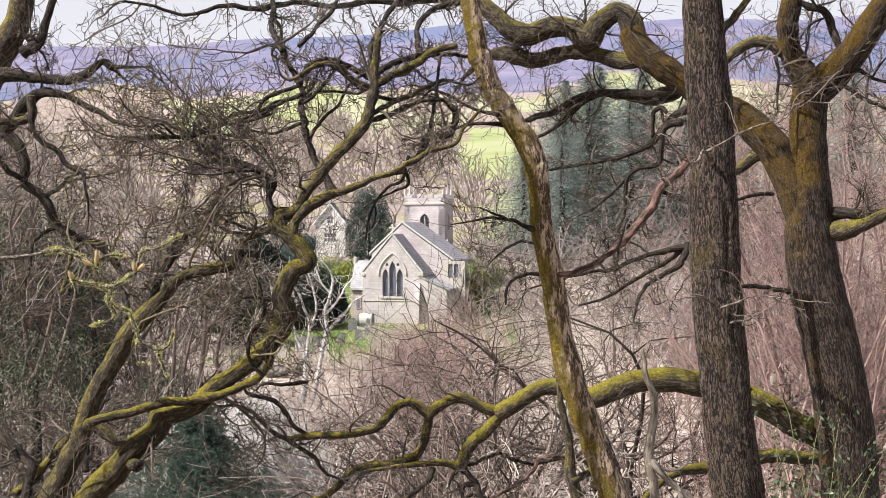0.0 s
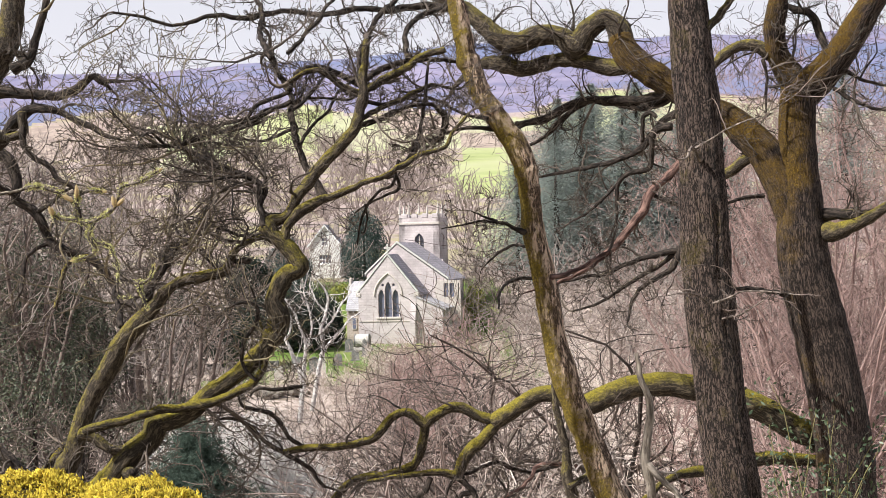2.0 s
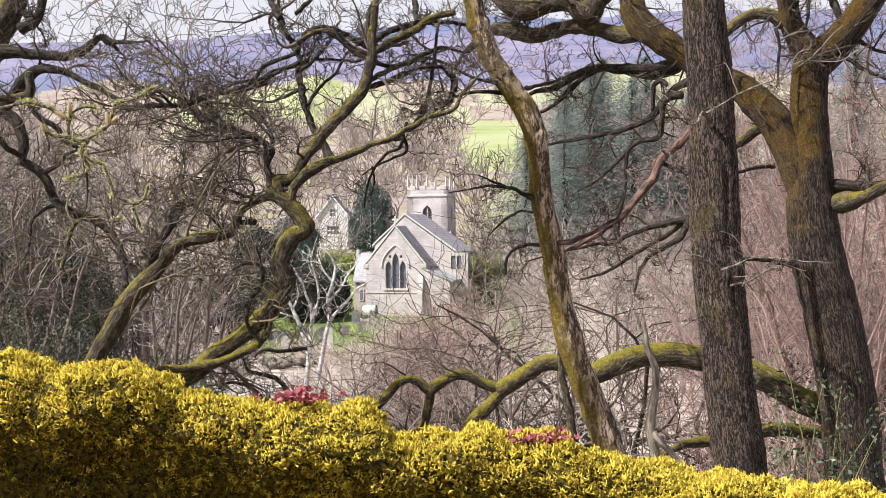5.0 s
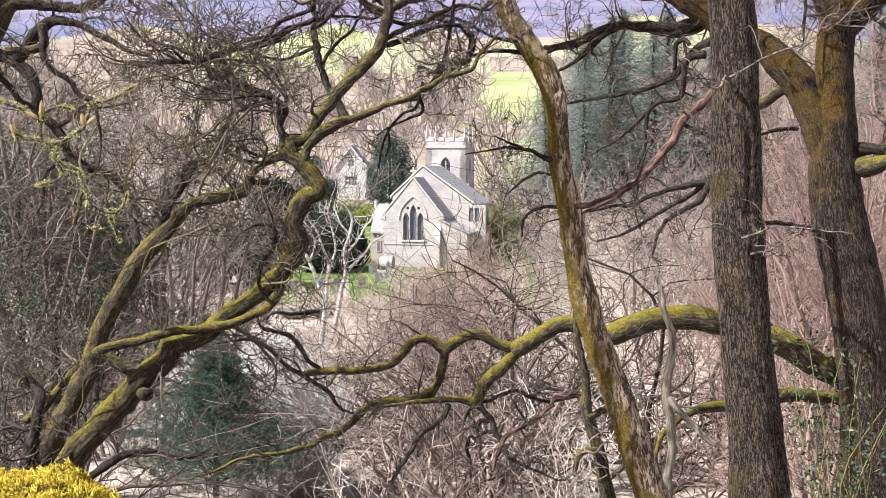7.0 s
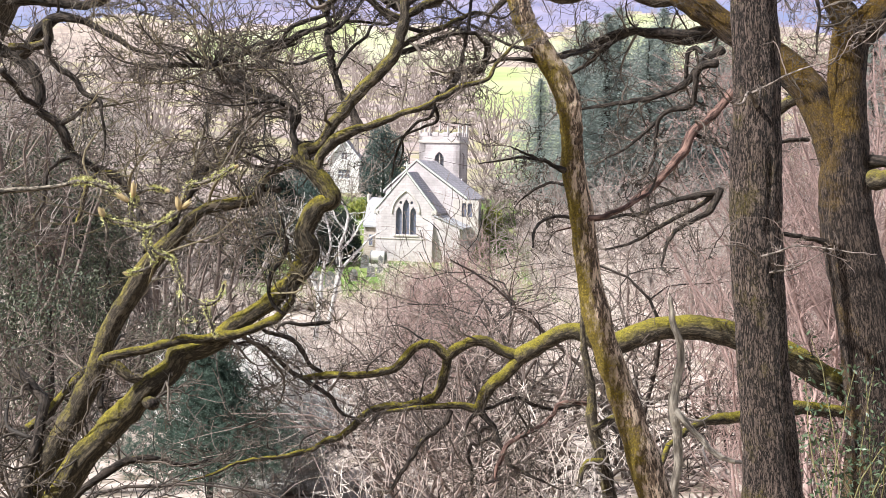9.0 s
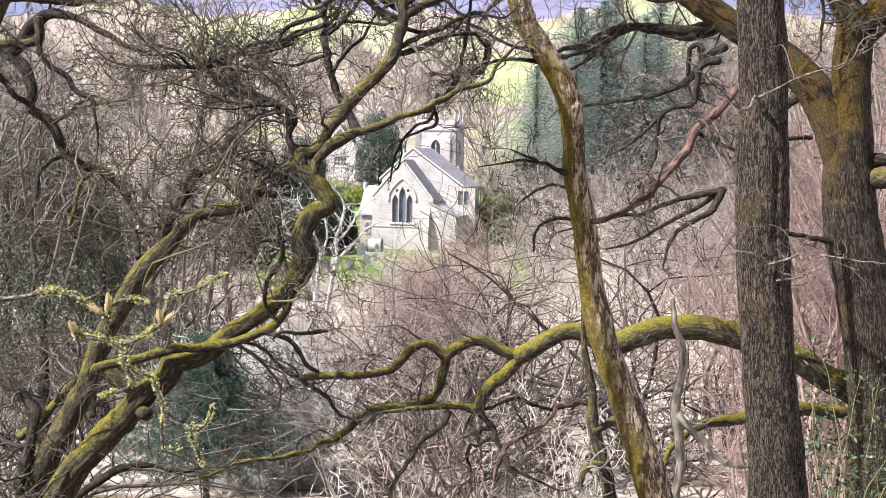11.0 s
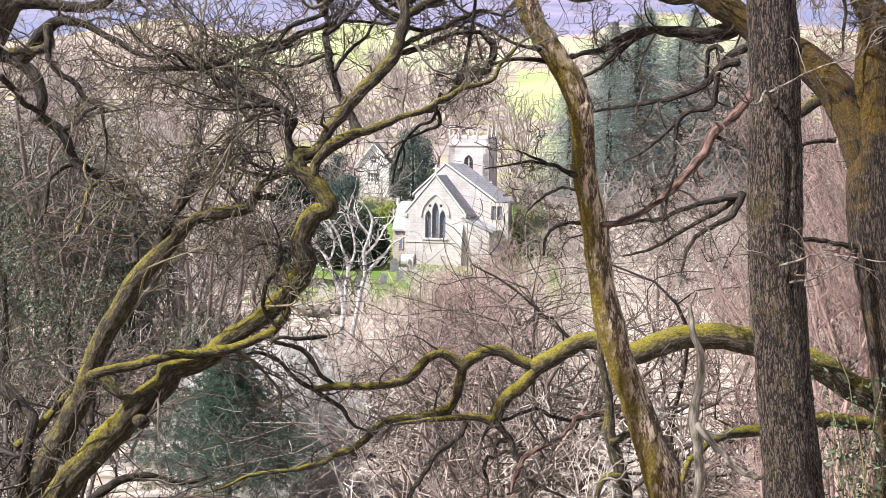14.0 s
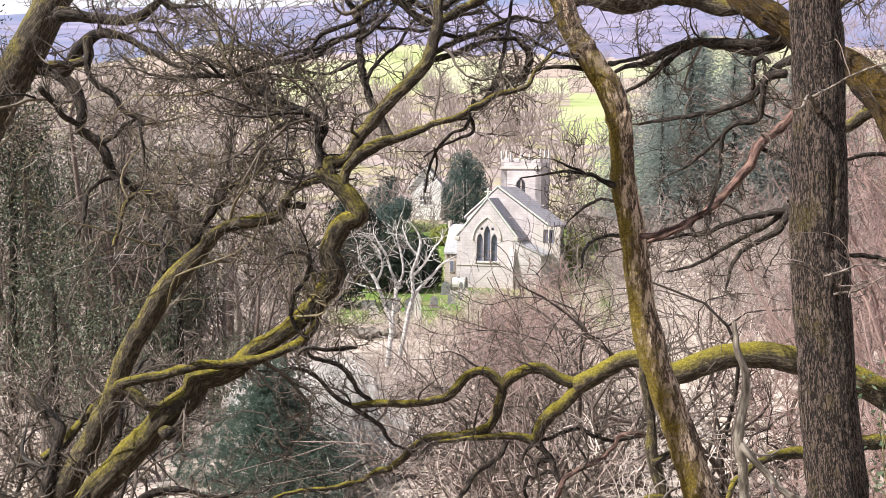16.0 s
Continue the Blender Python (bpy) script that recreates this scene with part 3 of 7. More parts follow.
ground = tagged(new("ground", gme), "wooded slope falling to a churchyard, fields and moor", "ground", kind="structure")

# ---- the near trees ----
TREE_KIND = {
    "main_oak": ("oak_tree", "straight oak trunk with deeply fissured grey-brown bark", "tree"),
    "forked_oak": ("oak_tree", "forked mossy oak with long sinuous moss-topped limbs", "tree"),
    "leaning_tree": ("leaning_tree", "leaning bent tree with mossy bark and pale lichen patches", "tree"),
    "left_oak": ("oak_tree", "twisting many-limbed bare oak with yellow-green moss", "tree"),
    "hillside_oak": ("oak_tree", "dark gnarled bare oak on the slope", "tree"),
    "dead_stem": ("dead_stem", "pale barkless dead stem standing in the thicket", "dead wood"),
    "white_tree": ("white_tree", "white-barked leafless many-stemmed tree before the churchyard", "tree"),
    "grey_sapling": ("sapling", "thin grey crooked bare sapling in the thicket", "tree"),
}
main_oak = Tree("main_oak")
main_oak.limb("trunk", fissured, [(2.81, 11.5, 4.57, 0.147), (2.84, 11.5, 3.76, 0.171), (2.88, 11.5, 3.07, 0.195), (2.92, 11.5, 2.61, 0.204), (2.95, 11.5, 1.69, 0.215), (2.99, 11.5, 0.75, 0.223), (3.04, 11.5, 0.28, 0.223), (3.08, 11.5, -0.19, 0.229), (3.14, 11.5, -0.67, 0.239), (3.18, 11.5, -1.06, 0.251), (3.22, 11.5, -1.68, 0.29), (3.24, 11.5, -2.26, 0.377)])
main_oak.limb("limb", twigbark, [(2.87, 11.3, 2.21, 0.022), (2.77, 11.16, 2.31, 0.014), (2.67, 11.02, 2.2, 0.011), (2.52, 10.88, 2.22, 0.007), (2.4, 10.74, 2.32, 0.006), (2.3, 10.6, 2.35, 0.004)])
main_oak.limb("limb", twigbark, [(2.81, 11.2, 2.31, 0.015), (2.91, 11.04, 2.37, 0.011), (3.02, 10.88, 2.45, 0.007), (3.15, 10.72, 2.5, 0.006), (3.26, 10.56, 2.54, 0.004), (3.46, 10.4, 2.67, 0.003)])
main_oak.limb("limb", twigbark, [(2.92, 11.1, 0.92, 0.012), (3.01, 10.95, 0.97, 0.009), (3.12, 10.8, 1.03, 0.007), (3.34, 10.65, 1.02, 0.006), (3.5, 10.5, 1, 0.004)])
main_oak.limb("limb", twigbark, [(3.02, 11.2, 0.78, 0.011), (3.11, 10.97, 0.82, 0.008), (3.17, 10.73, 0.9, 0.006), (3.24, 10.5, 1, 0.003)])
main_oak.limb("limb", twigbark, [(2.9, 11.2, 0.91, 0.011), (2.76, 11, 0.99, 0.008), (2.6, 10.8, 1.03, 0.004), (2.35, 10.6, 1.01, 0.003)])
forked_oak = Tree("forked_oak", 0.8)
forked_oak.limb("trunk", goldbark, [(5.9, 17.5, 3.79, 0.276), (5.84, 17.5, 3.44, 0.253), (5.81, 17.5, 3, 0.256), (5.82, 17.5, 2.53, 0.272), (5.83, 17.5, 2.05, 0.305), (5.84, 17.5, 1.5, 0.345), (5.92, 17.5, 0.87, 0.37), (6.11, 17.5, 0.08, 0.378), (6.27, 17.5, -0.72, 0.385), (6.37, 17.5, -1.51, 0.395), (6.42, 17.5, -2.31, 0.41), (6.45, 17.5, -3.19, 0.5)])
forked_oak.limb("limb", goldbark, [(5.86, 17.5, 3.63, 0.205), (5.61, 17.42, 3.94, 0.188), (5.49, 17.33, 4.16, 0.18), (5.45, 17.25, 4.46, 0.163), (5.48, 17.17, 4.75, 0.155), (5.53, 17.08, 5.2, 0.138), (5.45, 17, 5.79, 0.115)])
forked_oak.limb("limb", goldbark, [(5.93, 17.5, 3.55, 0.26), (6.15, 17.32, 3.81, 0.242), (6.36, 17.14, 4.09, 0.224), (6.52, 16.96, 4.41, 0.214), (6.65, 16.78, 4.68, 0.197), (6.88, 16.6, 5.1, 0.165)])
forked_oak.limb("limb", goldbark, [(5.98, 17.52, 0.9, 0.2), (5.84, 17.52, 1.5, 0.3), (5.7, 17.55, 2.05, 0.3), (5.52, 17.62, 2.5, 0.28), (5.34, 17.7, 2.82, 0.268), (5.16, 17.8, 3.04, 0.25), (4.97, 17.9, 3.24, 0.218), (4.59, 18, 3.45, 0.202), (4.16, 18.1, 3.77, 0.211), (3.81, 18.2, 4.04, 0.22), (3.59, 18.3, 4.26, 0.23), (3.51, 18.4, 4.48, 0.223)])
forked_oak.limb("limb", mossbark, [(3.54, 18.4, 4.35, 0.214), (3.5, 18.47, 4.65, 0.19), (3.32, 18.55, 4.81, 0.166), (3.08, 18.62, 4.68, 0.183), (2.91, 18.69, 4.44, 0.209), (2.68, 18.76, 4.6, 0.168), (2.38, 18.84, 4.64, 0.177), (2.05, 18.91, 4.54, 0.186), (1.76, 18.98, 4.65, 0.169), (1.49, 19.05, 4.91, 0.144), (1.22, 19.13, 5.14, 0.119), (0.75, 19.2, 5.36, 0.085)])
forked_oak.limb("limb", mossbark, [(3.71, 18.5, 4.12, 0.141), (3.4, 18.62, 4.11, 0.134), (3.08, 18.74, 4.21, 0.117), (2.76, 18.87, 4.28, 0.11), (2.48, 18.99, 4.24, 0.127), (2.15, 19.11, 4.18, 0.137), (1.82, 19.23, 4.28, 0.129), (1.62, 19.36, 4.32, 0.104), (1.37, 19.48, 4.21, 0.061), (1.11, 19.6, 3.96, 0.035)])
forked_oak.limb("limb", darkbark, [(4.27, 18.5, 3.72, 0.116), (4.16, 18.67, 3.59, 0.094), (3.88, 18.83, 3.54, 0.087), (3.52, 19, 3.63, 0.08), (3.22, 19.17, 3.69, 0.08), (2.93, 19.33, 3.66, 0.081), (2.71, 19.5, 3.55, 0.074), (2.53, 19.67, 3.45, 0.058), (2.26, 19.83, 3.42, 0.042), (2.07, 20, 3.33, 0.025)])
forked_oak.limb("limb", darkbark, [(4.22, 18, 3.69, 0.105), (3.86, 18.42, 3.61, 0.074), (3.52, 18.83, 3.66, 0.068), (3.16, 19.25, 3.68, 0.06), (2.88, 19.67, 3.53, 0.053), (2.62, 20.08, 3.26, 0.04), (2.35, 20.5, 3.11, 0.028)])
forked_oak.limb("limb", redbark, [(3.99, 16.5, 2.66, 0.069), (3.81, 16.41, 2.44, 0.065), (3.58, 16.32, 2.25, 0.068), (3.42, 16.23, 2.09, 0.074), (3.32, 16.14, 1.87, 0.071), (3.15, 16.05, 1.69, 0.064), (2.92, 15.96, 1.46, 0.057), (2.71, 15.87, 1.3, 0.05), (2.43, 15.78, 1.13, 0.036), (2.09, 15.69, 1, 0.023), (1.69, 15.6, 0.89, 0.01)])
forked_oak.limb("limb", darkbark, [(3.45, 16.4, 2.16, 0.034), (3.61, 16.27, 2.06, 0.034), (3.78, 16.13, 1.97, 0.03), (3.95, 16, 1.89, 0.027)])
forked_oak.limb("limb", darkbark, [(4, 17, 1.41, 0.078), (3.92, 16.91, 1.24, 0.06), (3.81, 16.83, 1.1, 0.049), (3.6, 16.74, 1.01, 0.042), (3.41, 16.66, 0.9, 0.035), (3.27, 16.57, 0.77, 0.031), (3.19, 16.49, 0.6, 0.024), (3.14, 16.4, 0.45, 0.014)])
forked_oak.limb("limb", darkbark, [(3.97, 17, 1.38, 0.064), (3.7, 16.92, 1.34, 0.05), (3.4, 16.83, 1.26, 0.039), (3.18, 16.75, 1.2, 0.035), (2.95, 16.67, 1.09, 0.031), (2.63, 16.58, 1.06, 0.024), (2.27, 16.5, 0.99, 0.014)])
forked_oak.limb("limb", darkbark, [(3.9, 17, 1.31, 0.043), (3.64, 17.12, 1.12, 0.036), (3.35, 17.24, 0.95, 0.033), (3.19, 17.36, 0.82, 0.029), (2.92, 17.48, 0.66, 0.026), (2.61, 17.6, 0.56, 0.015)])
forked_oak.limb("limb", darkbark, [(4.09, 17.4, 3.29, 0.073), (3.93, 17.47, 3.19, 0.062), (3.78, 17.55, 3.02, 0.062), (3.68, 17.62, 2.87, 0.063), (3.51, 17.7, 2.75, 0.048), (3.27, 17.77, 2.66, 0.045), (2.95, 17.85, 2.59, 0.041), (2.66, 17.92, 2.54, 0.034), (2.26, 18, 2.48, 0.026)])
forked_oak.limb("limb", darkbark, [(3.96, 17.2, 3.09, 0.072), (3.81, 17.27, 3.06, 0.072), (3.74, 17.33, 2.96, 0.058), (3.73, 17.4, 2.71, 0.047), (3.67, 17.47, 2.52, 0.047), (3.45, 17.53, 2.48, 0.044), (3.31, 17.6, 2.38, 0.041), (3.27, 17.67, 2.14, 0.033), (3.27, 17.73, 1.84, 0.022), (3.18, 17.8, 1.58, 0.011)])
forked_oak.limb("limb", darkbark, [(3.8, 17.4, 3.22, 0.036), (3.73, 17.45, 3.31, 0.044), (3.64, 17.5, 3.26, 0.037), (3.64, 17.55, 3.09, 0.037), (3.63, 17.6, 2.91, 0.033)])
forked_oak.limb("limb", darkbark, [(3.31, 17.6, 2.36, 0.029), (3.12, 17.73, 2.17, 0.026), (2.89, 17.87, 1.95, 0.022), (2.64, 18, 1.8, 0.015)])
forked_oak.limb("limb", mosslimb, [(6.62, 17.8, -1.94, 0.167), (6.14, 17.89, -1.39, 0.205), (5.75, 17.97, -1.18, 0.214), (5.42, 18.06, -0.96, 0.222), (5.06, 18.14, -0.8, 0.223), (4.46, 18.23, -0.63, 0.209), (4.01, 18.31, -0.57, 0.194), (3.56, 18.4, -0.61, 0.187), (3.19, 18.49, -0.75, 0.188), (2.85, 18.57, -0.88, 0.173), (2.51, 18.66, -0.73, 0.15), (2.24, 18.74, -0.72, 0.135), (1.97, 18.83, -0.87, 0.136), (1.74, 18.91, -1.04, 0.145), (1.6, 19, -1.14, 0.137)])
forked_oak.limb("limb", mosslimb, [(1.67, 19, -1.14, 0.121), (1.38, 19, -1.06, 0.105), (1.1, 19, -0.92, 0.101), (0.84, 19, -0.94, 0.097), (0.63, 19, -1.06, 0.105), (0.52, 19, -1.15, 0.097), (0.39, 19, -1.02, 0.089), (0.23, 19, -0.96, 0.081), (0.04, 19, -1.03, 0.081), (-0.12, 19, -1.21, 0.089), (-0.32, 19, -1.37, 0.073), (-0.64, 19, -1.44, 0.065), (-0.99, 19, -1.44, 0.069), (-1.32, 19, -1.46, 0.065), (-1.6, 19, -1.5, 0.052)])
forked_oak.limb("limb", darkbark, [(-1.6, 19, -1.5, 0.044), (-1.79, 18.9, -1.37, 0.036), (-1.94, 18.8, -1.18, 0.036), (-2.1, 18.7, -1.02, 0.032), (-2.29, 18.6, -0.93, 0.028), (-2.53, 18.5, -0.93, 0.02), (-2.78, 18.4, -0.96, 0.012)])
forked_oak.limb("limb", darkbark, [(-1.56, 19, -1.52, 0.04), (-1.38, 19, -1.64, 0.04), (-1.18, 19, -1.77, 0.04), (-1.1, 19, -1.92, 0.032), (-0.97, 19, -2.03, 0.028), (-0.83, 19, -2.09, 0.016)])
forked_oak.limb("limb", darkbark, [(-1.32, 19, -1.41, 0.04), (-1.5, 18.93, -1.26, 0.04), (-1.6, 18.87, -1.06, 0.04), (-1.76, 18.8, -0.89, 0.04), (-1.95, 18.73, -0.81, 0.036), (-2.13, 18.67, -0.77, 0.032), (-2.17, 18.6, -0.67, 0.02)])
forked_oak.limb("limb", mosslimb, [(0.55, 19, -1.14, 0.097), (0.51, 19.03, -1.39, 0.089), (0.44, 19.05, -1.64, 0.081), (0.29, 19.08, -1.81, 0.081), (-0.02, 19.11, -1.9, 0.073), (-0.35, 19.13, -1.93, 0.069), (-0.61, 19.16, -2.02, 0.069), (-0.8, 19.19, -2.2, 0.074), (-1, 19.21, -2.39, 0.07), (-1.25, 19.24, -2.49, 0.053), (-1.48, 19.27, -2.63, 0.049), (-1.79, 19.29, -2.73, 0.045), (-2.16, 19.32, -2.78, 0.037), (-2.58, 19.35, -2.86, 0.033), (-2.95, 19.37, -3.04, 0.025), (-3.33, 19.4, -3.16, 0.017)])
forked_oak.limb("limb", mosslimb, [(1.62, 19, -1.14, 0.129), (1.45, 19, -1.36, 0.121), (1.24, 19, -1.55, 0.113), (1.08, 19, -1.73, 0.113), (1, 19, -1.92, 0.097), (0.75, 19, -1.88, 0.065), (0.42, 19, -1.9, 0.057), (0.06, 19, -1.92, 0.044), (-0.34, 19, -1.98, 0.032)])
forked_oak.limb("limb", darkbark, [(1.02, 19, -1.92, 0.073), (1.14, 18.93, -2.05, 0.06), (1.24, 18.86, -2.17, 0.056), (1.29, 18.79, -2.34, 0.052), (1.39, 18.71, -2.5, 0.048), (1.5, 18.64, -2.69, 0.044), (1.66, 18.57, -2.77, 0.032), (1.97, 18.5, -2.89, 0.02)])
forked_oak.limb("limb", darkbark, [(0.6, 19, -1.96, 0.057), (0.51, 18.9, -2.14, 0.048), (0.31, 18.8, -2.27, 0.048), (0.15, 18.7, -2.39, 0.048), (0.05, 18.6, -2.55, 0.044), (-0.09, 18.5, -2.74, 0.039), (-0.25, 18.4, -3, 0.031)])
forked_oak.limb("limb", darkbark, [(1.23, 18.9, -2.18, 0.044), (1.07, 18.9, -2.19, 0.048), (1.03, 18.9, -2.3, 0.036), (1.05, 18.9, -2.45, 0.024)])
forked_oak.limb("limb", darkbark, [(0.99, 18.9, -1.94, 0.036), (0.87, 18.9, -2.1, 0.028), (0.81, 18.9, -2.26, 0.016)])
forked_oak.limb("limb", darkbark, [(1.27, 18.9, -2.35, 0.032), (1.11, 18.9, -2.37, 0.032), (1.02, 18.9, -2.45, 0.028), (0.91, 18.9, -2.43, 0.024), (0.87, 18.9, -2.61, 0.032), (0.93, 18.9, -2.79, 0.028), (0.93, 18.9, -3.04, 0.02)])
forked_oak.limb("limb", darkbark, [(1.01, 19, -1.9, 0.036), (1.24, 19.09, -1.91, 0.033), (1.43, 19.17, -1.83, 0.033), (1.63, 19.26, -1.79, 0.033), (1.85, 19.34, -1.9, 0.033), (2.13, 19.43, -1.99, 0.033), (2.47, 19.51, -1.94, 0.042), (2.77, 19.6, -1.89, 0.033)])
forked_oak.limb("limb", redbark, [(1.23, 18.4, -2.83, 0.024), (1.31, 18.47, -2.57, 0.047), (1.45, 18.55, -2.32, 0.043), (1.69, 18.62, -2.21, 0.04), (1.94, 18.7, -2.09, 0.036), (2.1, 18.77, -1.94, 0.036), (2.19, 18.85, -1.8, 0.04), (2.48, 18.92, -1.79, 0.048), (2.81, 19, -1.84, 0.04)])
forked_oak.limb("limb", mosslimb, [(6.58, 17.8, -1.83, 0.098), (5.98, 17.62, -1.64, 0.105), (5.4, 17.44, -1.56, 0.111), (4.83, 17.26, -1.56, 0.102), (4.31, 17.08, -1.62, 0.094), (4.01, 16.9, -1.62, 0.079), (3.79, 16.72, -1.63, 0.064), (3.58, 16.54, -1.7, 0.049), (3.37, 16.36, -1.79, 0.045), (3.22, 16.18, -1.91, 0.041), (3.13, 16, -2.13, 0.034)])
forked_oak.limb("limb", darkbark, [(5.35, 17.6, 2.12, 0.037), (5.09, 17.47, 2.1, 0.033), (4.87, 17.33, 2.05, 0.029), (4.58, 17.2, 1.99, 0.018)])
forked_oak.limb("limb", mossbark, [(5.36, 17.7, 2.79, 0.089), (5.2, 17.87, 2.65, 0.097), (5.04, 18.03, 2.52, 0.091), (4.77, 18.2, 2.32, 0.069)])
forked_oak.limb("limb", darkbark, [(5.69, 17.4, 0.73, 0.051), (5.37, 17.3, 0.76, 0.044), (5.08, 17.2, 0.82, 0.04), (4.83, 17.1, 0.84, 0.036), (4.55, 17, 0.81, 0.021)])
forked_oak.limb("limb", darkbark, [(6.1, 17.4, 1.82, 0.118), (6.26, 17.2, 1.83, 0.093), (6.46, 17, 1.81, 0.085), (6.73, 16.8, 1.84, 0.068)])
forked_oak.limb("limb", mossbark, [(6.1, 17.3, 1.58, 0.141), (6.29, 17.07, 1.62, 0.116), (6.48, 16.83, 1.73, 0.091), (6.73, 16.6, 1.91, 0.068)])
forked_oak.limb("limb", mossbark, [(4.70, 17.70, 3.97, 0.069), (4.81, 17.64, 4.11, 0.084), (4.95, 17.58, 4.20, 0.093), (5.14, 17.52, 4.24, 0.098), (5.30, 17.46, 4.20, 0.107), (5.44, 17.40, 4.08, 0.126)])
forked_oak.limb("limb", darkbark, [(5.61, 17.60, 4.88, 0.034), (5.68, 17.53, 4.80, 0.044), (5.82, 17.47, 4.72, 0.054), (5.98, 17.40, 4.66, 0.063), (6.06, 17.33, 4.52, 0.068), (6.09, 17.27, 4.31, 0.067), (6.15, 17.20, 4.14, 0.062)])
forked_oak.limb("limb", darkbark, [(5.25, 17.20, 3.98, 0.038), (5.31, 17.20, 3.80, 0.029), (5.29, 17.20, 3.53, 0.024), (5.29, 17.20, 3.25, 0.014)])
forked_oak.limb("limb", darkbark, [(6.24, 17.20, 3.57, 0.038), (6.44, 17.07, 3.39, 0.033), (6.68, 16.93, 3.25, 0.028), (6.95, 16.80, 3.19, 0.019)])
forked_oak.limb("limb", darkbark, [(6.41, 17.20, 3.81, 0.034), (6.61, 17.10, 3.66, 0.029), (6.88, 17.00, 3.57, 0.019)])
main_oak.limb("limb", mossbark, [(2.97, 11.40, 3.40, 0.041), (3.08, 11.45, 3.50, 0.036), (3.19, 11.50, 3.63, 0.033), (3.30, 11.55, 3.75, 0.031), (3.42, 11.60, 3.92, 0.026)])
leaning_tree = Tree("leaning_tree", 0.8)
leaning_tree.limb("trunk", lichenbark, [(0.62, 13.5, 4.97, 0.074), (0.74, 13.5, 4.49, 0.089), (0.84, 13.5, 4.07, 0.098), (0.9, 13.5, 3.71, 0.103), (0.96, 13.5, 3.44, 0.109), (1.07, 13.5, 3.11, 0.114), (1.27, 13.5, 2.82, 0.119), (1.44, 13.5, 2.56, 0.124), (1.54, 13.5, 2.26, 0.114), (1.58, 13.5, 1.9, 0.114), (1.62, 13.5, 1.54, 0.119), (1.7, 13.5, 1.17, 0.124), (1.77, 13.5, 0.69, 0.129), (1.86, 13.5, 0.2, 0.139), (2.01, 13.5, -0.28, 0.144), (2.2, 13.5, -0.77, 0.149), (2.38, 13.5, -1.27, 0.165), (2.63, 13.5, -2, 0.189)])
leaning_tree.limb("limb", darkbark, [(1.5, 13.4, 1.62, 0.039), (1.36, 13.32, 1.68, 0.027), (1.21, 13.24, 1.73, 0.022), (1.02, 13.16, 1.74, 0.019), (0.83, 13.08, 1.71, 0.013), (0.59, 13, 1.67, 0.008)])
leaning_tree.limb("limb", darkbark, [(1.21, 13.4, 1.74, 0.022), (1.05, 13.2, 1.79, 0.016), (0.9, 13, 1.85, 0.008)])
leaning_tree.limb("limb", darkbark, [(1.26, 13.5, 2.73, 0.039), (1.07, 13.56, 2.75, 0.028), (0.9, 13.62, 2.76, 0.022), (0.74, 13.68, 2.73, 0.02), (0.6, 13.74, 2.68, 0.017), (0.43, 13.8, 2.61, 0.014)])
leaning_tree.limb("limb", darkbark, [(1.14, 13.4, 2.83, 0.033), (0.98, 13.52, 2.88, 0.022), (0.82, 13.64, 2.95, 0.02), (0.63, 13.76, 3.08, 0.02), (0.41, 13.88, 3.16, 0.017), (0.23, 14, 3.22, 0.011)])
leaning_tree.limb("limb", darkbark, [(1.45, 13.5, 2.79, 0.028), (1.6, 13.67, 2.83, 0.022), (1.74, 13.83, 2.88, 0.02), (1.93, 14, 2.96, 0.014)])
leaning_tree.limb("limb", darkbark, [(1.68, 13.4, 1.4, 0.028), (1.58, 13.72, 1.45, 0.023), (1.46, 14.04, 1.49, 0.02), (1.35, 14.36, 1.44, 0.021), (1.26, 14.68, 1.36, 0.018), (1.19, 15, 1.26, 0.009)])
leaning_tree.limb("limb", redbark, [(1.75, 13.4, 1.13, 0.039), (1.99, 13.6, 1.17, 0.031), (2.24, 13.8, 1.27, 0.028), (2.5, 14, 1.4, 0.023)])
leaning_tree.limb("limb", darkbark, [(1.25, 14, 0.79, 0.012), (1.28, 14.2, 0.93, 0.018), (1.35, 14.4, 1.02, 0.021), (1.47, 14.6, 1.08, 0.024), (1.67, 14.8, 1.1, 0.025), (1.88, 15, 1.05, 0.025)])
left_oak = Tree("left_oak", 0.8)
left_oak.limb("trunk", mosslimb, [(-3.9, 12.0, -2.6, 0.17), (-3.23, 12.00, -1.39, 0.128), (-3.02, 12.00, -1.08, 0.124), (-2.81, 12.00, -0.84, 0.120), (-2.61, 12.00, -0.62, 0.117), (-2.43, 12.00, -0.43, 0.116), (-2.22, 12.00, -0.24, 0.110), (-2.15, 12.00, -0.12, 0.099), (-1.88, 12.00, -0.02, 0.089), (-1.62, 12.00, 0.18, 0.079), (-1.42, 12.00, 0.31, 0.074), (-1.28, 12.00, 0.43, 0.079), (-1.15, 12.00, 0.56, 0.084), (-1.04, 12.00, 0.70, 0.094), (-1.01, 12.00, 0.85, 0.099), (-1.04, 12.00, 0.98, 0.089), (-1.02, 12.00, 1.11, 0.084), (-0.93, 12.00, 1.23, 0.084), (-0.79, 12.00, 1.31, 0.084), (-0.85, 12.00, 1.43, 0.079), (-0.95, 12.00, 1.55, 0.074), (-1.06, 12.00, 1.64, 0.069), (-1.11, 12.00, 1.71, 0.059)])
